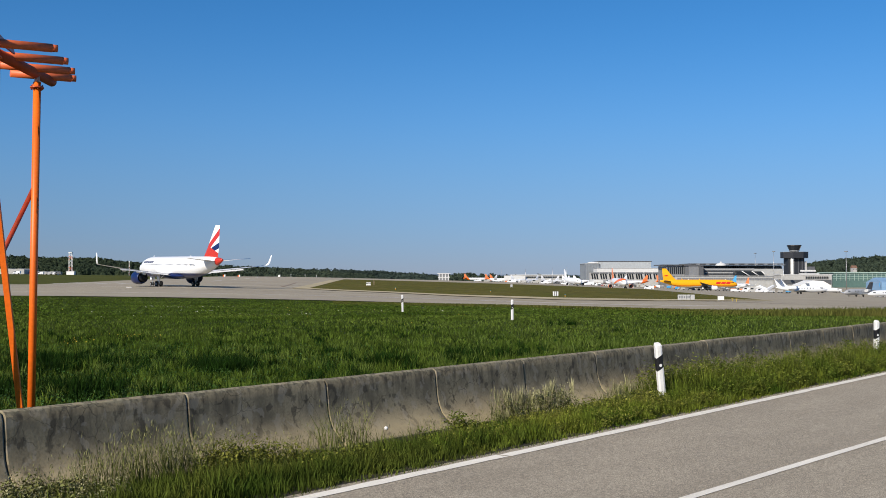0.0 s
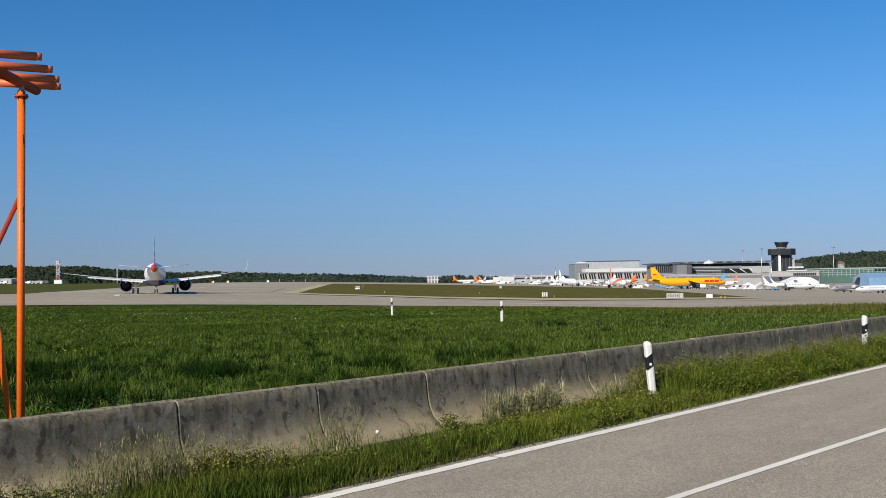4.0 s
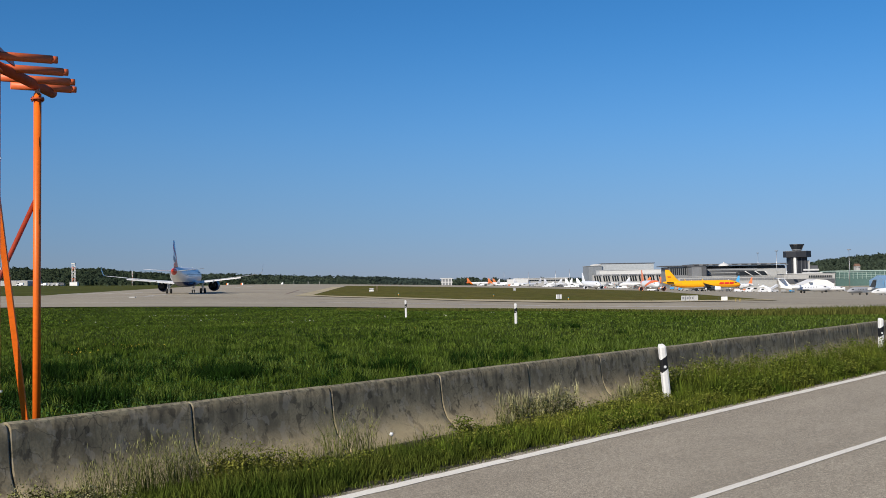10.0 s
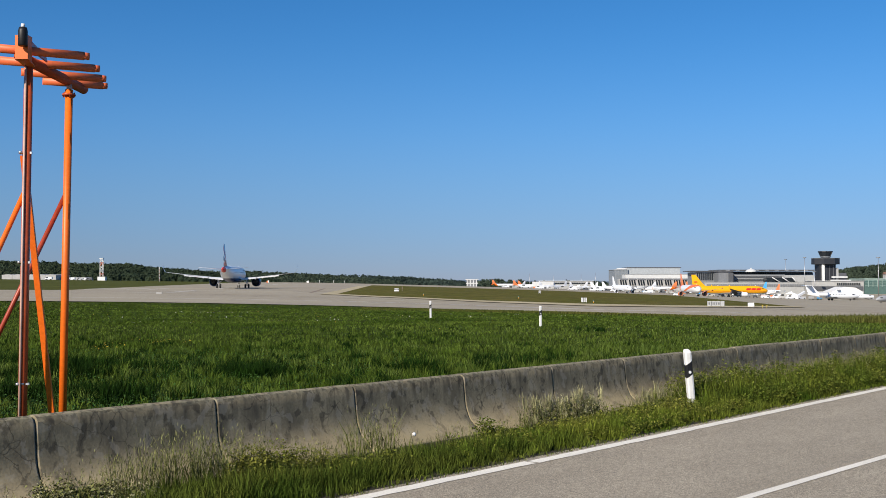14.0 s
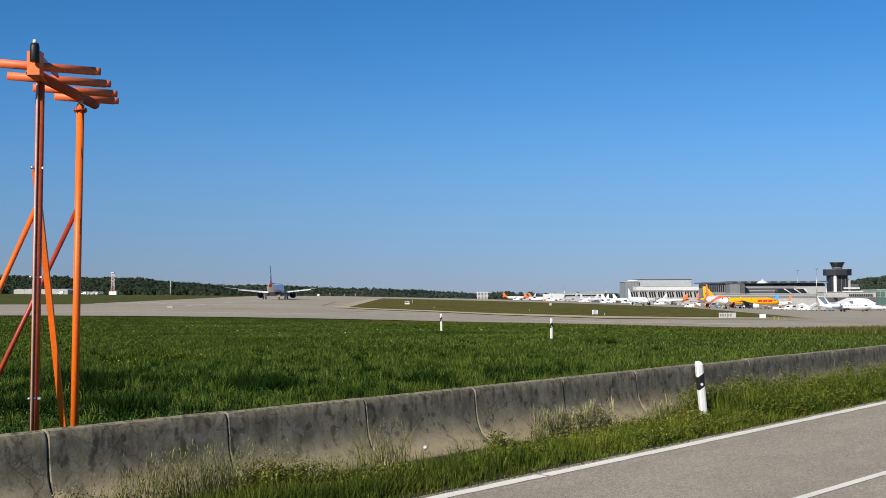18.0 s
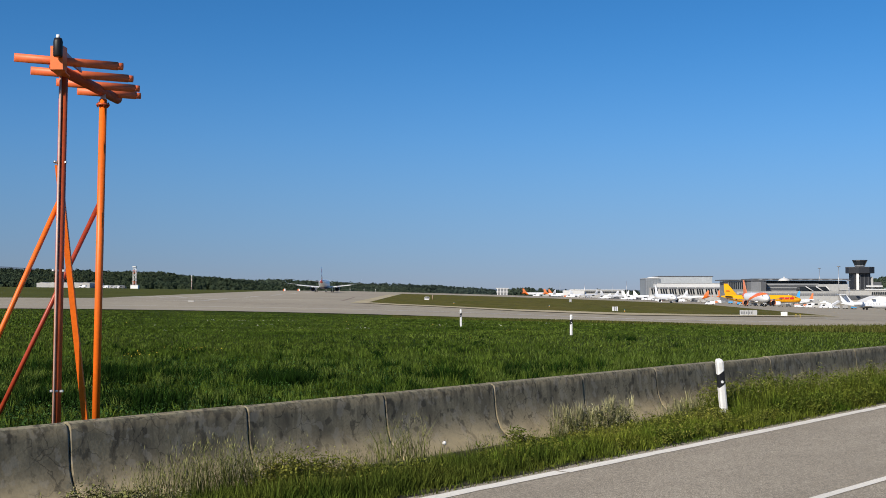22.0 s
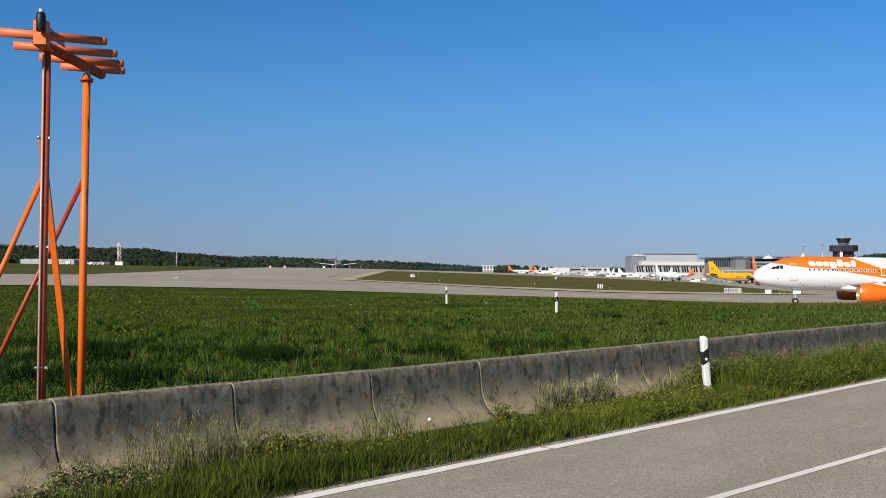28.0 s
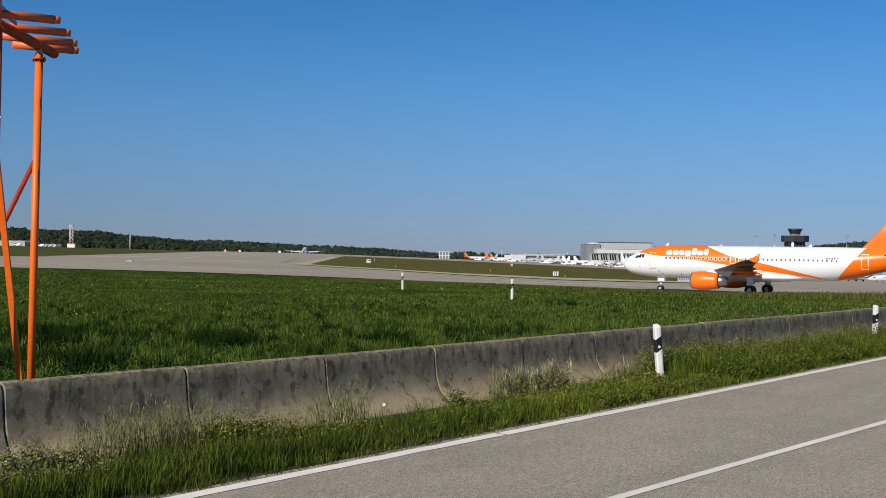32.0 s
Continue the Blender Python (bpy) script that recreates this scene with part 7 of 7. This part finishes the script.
weeds("pale_weeds", ((5.75, -9.85, 0.34, 0.50, 80), (6.05, -9.6, 0.34, 0.46, 70), (6.25, -9.3, 0.34, 0.36, 60), (5.45, -9.6, 0.40, 0.42, 70), (5.75, -9.2, 0.4, 0.34, 50)), M["pale_bush"], "pale_weed_flowers", "pale whitish-green leafy weeds before the barrier", 81, 0.046, 0.3, "umbel", 0.02)
weeds("yellow_weeds", ((8.05, -9.65, 0.38, 0.66, 100), (8.55, -9.55, 0.36, 0.56, 70), (9.0, -9.5, 0.34, 0.42, 44), (12.45, -9.65, 0.30, 0.42, 40), (16.8, -9.3, 0.5, 0.34, 50), (14.6, -9.55, 0.8, 0.30, 60), (16.0, -9.6, 0.6, 0.38, 50)), M["weed_yellow"], "yellow_weed_flowers", "yellowish leafy weeds before the barrier", 85, 0.042, 0.15, "seed_spray", 0.02)
weeds("flowering_weeds", ((13.75, -9.85, 0.24, 0.60, 26), (14.35, -9.85, 0.27, 0.72, 32), (15.2, -9.85, 0.32, 0.66, 34), (15.0, -9.7, 0.5, 0.46, 30)), M["pale_bush"], "pale_panicles", "weeds in pale flower at the barrier's foot", 89, 0.036, 0.8, "umbel", 0.02)
weeds("roadside_weeds", ((18.5, -9.6, 0.9, 0.86, 120), (20.2, -9.6, 1.0, 0.90, 140), (22.3, -9.5, 1.3, 0.82, 150), (25.5, -9.5, 1.6, 0.78, 170), (29, -9.5, 1.8, 0.80, 170), (33, -9.4, 2.2, 0.7, 150), (38, -9.4, 2.6, 0.6, 130), (17.7, -9.8, 0.4, 0.55, 30)), M["weed"], "weed_seed_sprays", "leafy green roadside weeds", 21, 0.05, 0.28, "seed_spray", 0.026)
weeds("low_weeds", ((9.4, -9.2, 0.7, 0.34, 50), (10.8, -9.0, 0.8, 0.28, 60), (12.2, -9.1, 0.8, 0.34, 80), (13.6, -9.2, 0.8, 0.40, 100), (15.0, -9.2, 0.8, 0.42, 110), (16.4, -9.2, 0.8, 0.44, 110), (14.4, -8.6, 1.6, 0.26, 90), (16.6, -8.6, 1.0, 0.30, 60), (7.4, -9.1, 0.7, 0.28, 44)), M["weed_yellow"], "low_seed_sprays", "low yellowish-green weeds among the verge grass", 31, 0.042, 0.0)
weeds("lone_weeds", ((12.35, -9.75, 0.18, 0.62, 16), (12.75, -9.7, 0.22, 0.46, 14), (11.6, -9.6, 0.2, 0.36, 12)), M["weed"], "lone_weed_sprays", "tall leafy weeds standing at the barrier's foot", 33, 0.05, 0.0)
weeds("road_edge_weeds", ((17.6, -8.75, 0.9, 0.34, 60), (19.2, -8.75, 1.0, 0.46, 90), (21.2, -8.7, 1.1, 0.46, 90), (23.6, -8.7, 1.3, 0.46, 90), (26.5, -8.7, 1.6, 0.46, 100), (30.5, -8.7, 2.2, 0.46, 110), (36, -8.7, 3.2, 0.46, 120)), M["weed"], "edge_seed_sprays", "dense dark green weeds along the road's edge", 27, 0.05, 0.0)

# Airfield grass behind the barrier: a low mat, then tufts that stand over it
AHEAD = (-0.56, 0.50)


def field_spots(d0, d1, count, spare=True):
    """Places in the field, thicker near the barrier; few in the clover patch by the antenna."""
    d = d0 * (d1 / d0) ** RG.random(count)
    x = d * RG.uniform(*AHEAD, count)
    keep = (AY * x - AX * d) < -11.4
    if spare:
        keep &= (np.hypot((x + 7.6) / 2.6, (d - 18.7) / 2.8) + RG.normal(0, 0.12, count) > 1.0) | (RG.random(count) < 0.2)
    return x[keep], d[keep]


gx, gy = field_spots(14, 62, 130000)
lp, l2 = lumps(gx, gy, 2.4, 12), lumps(gx, gy, 11.0, 13)
hh = (0.07 + 0.07 * lp + 0.05 * l2) * RG.uniform(0.6, 1.4, len(gx)) * (1 - 0.35 * step(30, 60, gy))
ww, lv = np.maximum(0.008, gy * 0.0006) * RG.uniform(0.7, 1.5, len(gx)), RG.uniform(0.3, 1.0, len(gx))
fresh = RG.random(len(gx)) < 0.55 * step(-0.12, 0.28, gx / gy)
for sel, mat, label, sd in ((fresh, "blade_young", "fresh light green airfield grass", 13), (~fresh, "blade", "lush green airfield grass", 14)):
    blades("field_grass", gx[sel], gy[sel], ground_z(gx[sel], gy[sel]), hh[sel], ww[sel], lv[sel], M[mat], label, sd)
gx, gy = field_spots(55, 126, 90000)
hh = (0.04 + 0.06 * lumps(gx, gy, 9.0, 15)) * RG.uniform(0.6, 1.4, len(gx)) * (1 - 0.4 * step(96, 124, gy))
blades("far_field_grass", gx, gy, ground_z(gx, gy), hh, gy * 0.0009 * RG.uniform(0.7, 1.4, len(gx)), RG.uniform(0.6, 1.4, len(gx)), M["blade"], "short airfield grass up to the taxiway edge", 16)

gx, gy = field_spots(15, 52, 8200)
lp = lumps(gx, gy, 3.4, 31) * (0.4 + 0.6 * lumps(gx, gy, 9.0, 32))
keep = RG.random(len(gx)) < (0.15 + np.clip((lp - 0.12) * 2.4, 0, 0.85)) * (1 - 0.6 * step(30, 52, gy))
gx, gy = gx[keep], gy[keep]
hh = RG.uniform(0.18, 0.42, len(gx)) * (1 - 0.35 * step(26, 45, gy))
dark = lumps(gx, gy, 2.0, 33) + RG.normal(0, 0.15, len(gx)) - 0.25 * step(-0.1, 0.25, gx / gy)
for sel, mat, label, sd in ((dark > 0.66, "blade_dark", "dark rank grass tufts in the field", 34), ((dark <= 0.66) & (dark > 0.2), "blade", "tall green grass tufts in the field", 36), (dark <= 0.2, "blade_young", "light young grass tufts in the field", 38)):
    tufts("field_tufts", gx[sel], gy[sel], ground_z(gx[sel], gy[sel]), hh[sel], 0.06 + 0.25 * hh[sel], 24, 0.016, M[mat], label, sd)

a, nn, gx, gy = along(11.5, 24, -15.0, -11.7, 620)
tufts("barrier_side_tufts", gx, gy, ground_z(gx, gy), RG.uniform(0.2, 0.46, len(a)) * (0.6 + 0.6 * lumps(gx, gy, 1.5, 55)), 0.09, 30, 0.014, M["blade"], "upright grass tufts along the field side of the barrier", 56, "grass", 0.75)

# Rank dark clumps, thick beside the antenna's legs and along the barrier
cx, cy = [], []
for x0, y0, r, c in ((-9.7, 27.4, 0.55, 60), (-9.1, 25.0, 0.55, 20), (-8.7, 27.0, 0.5, 34), (-9.8, 24.2, 0.5, 26), (-5.15, 25.0, 0.5, 44), (-4.8, 25.5, 0.4, 26), (-5.8, 26.2, 0.4, 22), (-7.6, 21.0, 0.7, 34), (-6.5, 20.0, 0.6, 26), (-9.5, 20.5, 0.8, 30), (-1.4, 27.5, 0.5, 20), (1.2, 30.0, 0.6, 18), (5.5, 49.8, 0.35, 7), (-12.5, 29.0, 1.0, 30)):
    cx.append(RG.normal(x0, r, c))
    cy.append(RG.normal(y0, r * 0.6, c))
cx, cy = np.concatenate(cx), np.concatenate(cy)
keep = (AY * cx - AX * cy) < -11.6
cx, cy = cx[keep], cy[keep]
tufts("rank_grass_tufts", cx, cy, ground_z(cx, cy), RG.uniform(0.26, 0.52, len(cx)), RG.uniform(0.10, 0.2, len(cx)), 40, 0.016, M["blade_dark"], "darker rank grass tufts in the field", 17)

# Low broad-leaved mat by the antenna and in patches over the field
gx, gy = field_spots(14, 34, 80000, False)
keep = (lumps(gx, gy, 1.6, 41) * (0.35 + 0.65 * step(-1.0, -5.0, gx)) > 0.40) | (np.hypot((gx + 7.6) / 2.7, (gy - 18.7) / 2.9) < 1.0)
gx, gy = gx[keep], gy[keep]
leaves("field_clover", gx, gy, ground_z(gx, gy) + RG.uniform(0.05, 0.17, len(gx)), np.full(len(gx), 0.05), M["clover"], "low broad-leaved clover in the field", 43)
gx, gy = field_spots(34, 110, 26000)
keep = lumps(gx, gy, 3.2, 44) * lumps(gx, gy, 11.0, 42) > 0.40
gx, gy = gx[keep], gy[keep]
leaves("field_weeds", gx, gy, ground_z(gx, gy) + RG.uniform(0.04, 0.12, len(gx)), np.maximum(0.05, gy * 0.0011), M["pale_leaf"], "paler broad-leaved weeds in patches over the field", 45)
# Rust-brown sorrel towards the paving
gy = RG.uniform(58, 112, 15000)
gx = gy * RG.uniform(0.20, 0.50, len(gy))
keep = RG.random(len(gx)) < step(0.20, 0.40, gx / gy) * (0.2 + 0.8 * lumps(gx, gy, 9.0, 47)) * step(50, 80, gy)
gx, gy = gx[keep], gy[keep]
leaves("field_sorrel", gx, gy, ground_z(gx, gy) + RG.uniform(0.06, 0.2, len(gx)), np.full(len(gx), 0.11), M["sorrel"], "rust-brown sorrel in seed near the taxiway", 46)

# Tall seeding meadow grass on the far side, rising towards the taxiway
gy = RG.uniform(62, 122, 46000)
gx = gy * RG.uniform(0.12, 0.50, len(gy))
rise = step(0.12, 0.46, gx / gy)
keep = RG.random(len(gx)) < rise
gx, gy, rise = gx[keep], gy[keep], rise[keep]
blades("meadow_grass", gx, gy, ground_z(gx, gy), (0.08 + (0.40 + 0.58 * step(95, 118, gy)) * rise) * RG.uniform(0.6, 1.25, len(gx)), gy * 0.0007 * RG.uniform(0.7, 1.4, len(gx)), RG.uniform(0.1, 0.6, len(gx)), M["meadow"], "tall olive meadow grass going to seed", 48)

# A taller olive fringe where the field meets the paving
gy = RG.uniform(108, 125, 30000)
gx = gy * RG.uniform(-0.10, 0.50, len(gy))
rise = step(-0.10, 0.12, gx / gy)
blades("fringe_grass", gx, gy, ground_z(gx, gy), (0.06 + 0.24 * rise) * RG.uniform(0.6, 1.2, len(gx)), gy * 0.0007 * RG.uniform(0.7, 1.4, len(gx)), RG.uniform(0.1, 0.6, len(gx)), M["meadow"], "olive grass fringe along the edge of the paving", 49)

# Yellow flowers in clusters and white ones farther out
fx, fy = [], []
for x0, y0, r, c in ((-11.6, 34.5, 0.3, 26), (-10.6, 37.5, 0.4, 34), (-9.6, 37.2, 0.5, 8), (-1.8, 47, 0.3, 6), (-5, 55, 1.5, 5), (-12, 60, 3, 6), (-7, 66, 3, 5), (3, 62, 2, 4), (0.8, 58, 0.6, 6), (-15, 80, 6, 6), (-22, 62, 4, 4)):
    fx.append(RG.normal(x0, r, c))
    fy.append(RG.normal(y0, r, c))
fx, fy = np.concatenate(fx), np.concatenate(fy)
leaves("yellow_flowers", fx, fy, ground_z(fx, fy) + RG.uniform(0.12, 0.26, len(fx)), np.maximum(0.045, fy * 0.0010), M["flower"], "yellow dandelion flowers scattered in the grass", 18, "flowers", 0.9)
fx, fy = [], []
for x0, y0, rx, c in ((-19.2, 80, 1.3, 26), (-14.9, 67, 0.8, 10), (-16.3, 57, 1.6, 10), (-11, 60, 1.5, 8), (-7, 63, 1.2, 8), (-4, 70, 2.0, 12), (2, 78, 2.0, 10), (6, 72, 1.5, 8), (-22, 66, 1.2, 6), (12, 84, 2.0, 8)):
    fx.append(RG.normal(x0, rx, c))
    fy.append(RG.normal(y0, 0.5, c))
fx, fy = np.concatenate(fx), np.concatenate(fy)
leaves("white_flowers", fx, fy, ground_z(fx, fy) + RG.uniform(0.10, 0.18, len(fx)), fy * 0.0014, M["daisy"], "small white flowers scattered in drifts over the field", 19, "flowers", 0.9)

# A single white seed head on its stem by the barrier
px, py = road_xy(10.95, -9.9)
sd = empty("dandelion_clock", pose(px, py, float(verge_z(-9.9))))
bm = bmesh.new()
tube(bm, (0, 0, 0), (0.01, 0, 0.36), 0.004, n=6)
part("stem", bm, M["blade_light"], sd)
bm = bmesh.new()
bmesh.ops.create_icosphere(bm, subdivisions=2, radius=0.028, matrix=Matrix.Translation((0.01, 0, 0.38)))
part("seed_head", bm, M["white_plastic"], sd, "round white seed head")
tagged(sd, "white dandelion clock standing before the barrier", "flower")

# ---------------------------------------------------------------- what moves


def motions():
    def on_ground(x, y, rz, lift=0.05):
        g = 9.0
        f = Vector((-math.sin(radians(rz)), math.cos(radians(rz))))
        pitch = math.degrees(math.atan2(zat(x + f.x * g, y + f.y * g) - zat(x - f.x * g, y - f.y * g), 2 * g))
        return pose(x, y, zat(x, y) + lift, pitch, 0, rz)

    def glide_up(ob, rows):
        """Rows with a lift and a nose-up angle as the wheels leave the runway."""
        walk(ob, [(t, pose(0, 0, up) @ on_ground(x, y, rz) @ pose(0, 0, 0, nose)) for t, x, y, rz, up, nose in rows])

    def glide(ob, rows):
        walk(ob, [(t, on_ground(x, y, rz)) for t, x, y, rz in rows])

    rows = []
    # the nose wheel's way and the heading: in from the apron, then a slow turn on to the taxiway
    for t in range(0, 33):
        if t < 24:
            k = 2.66 * (24 - t)
            nx, ny = 46.2 + 0.99 * k, 131.7 + 0.2105 * k
        else:
            k = 2.66 * (32 - t) + float(np.interp(t, (24, 26, 28, 30, 32), (-0.8, -0.2, 0.35, 0.0, 0.1)))
            nx, ny = 28.05 + 0.887 * k, 141.7 - 0.487 * k
        rz = float(np.interp(t, (0, 22, 24, 26, 28, 30, 32), (102, 102, 99.5, 93, 83.5, 72, 58.7)))
        rows.append((t, nx + 12.64 * math.sin(radians(rz)), ny - 12.64 * math.cos(radians(rz)), rz))
    glide(taxi_jet, rows)
    glide_up(runway_jet, [(*r, 0, 0) for r in ((0, -51.8, 214, 37), (1, -52.6, 213.8, 30), (2, -53.6, 214, 22.7), (3, -54.2, 215.5, 17.5), (4, -54.7, 217.6, 13.5), (6, -55.8, 223, 8.7), (9, -58.2, 242, 6.0), (11, -60.2, 258, 5.0), (13, -62.7, 281, 4.6),
                       (15, -66.7, 314, 5.0), (16.5, -69.8, 347, 5.0), (19, -75, 414, 5.0), (22, -83.5, 514, 5.0), (25, -93.7, 632, 5.0), (28, -105.5, 772, 5.0))] + [(30, -114, 870, 5.0, 0, 1), (31, -118.5, 920, 5.0, 0.1, 4), (32, -123, 970, 5.0, 0.3, 7)])
    glide(apron_jet, ((0, 97, 606, 183), (6, 99.8, 572, 183), (13, 103.8, 532, 183), (19, 105.8, 490, 183), (25, 107, 445, 184), (32, 108, 400, 185)))
    glide(second_jet, ((0, 90.5, 767, 192), (12, 98.9, 735, 192), (24, 106.8, 703, 193), (28, 112.6, 692, 194), (32, 118.0, 682, 195)))


fp = at(235, 694)
freighter.matrix_world = pose(fp.x, fp.y, fp.z + 0.05, 0, 0, -87) @ Matrix.Diagonal((1.12, 1.33, 1.24, 1.0))
motions()
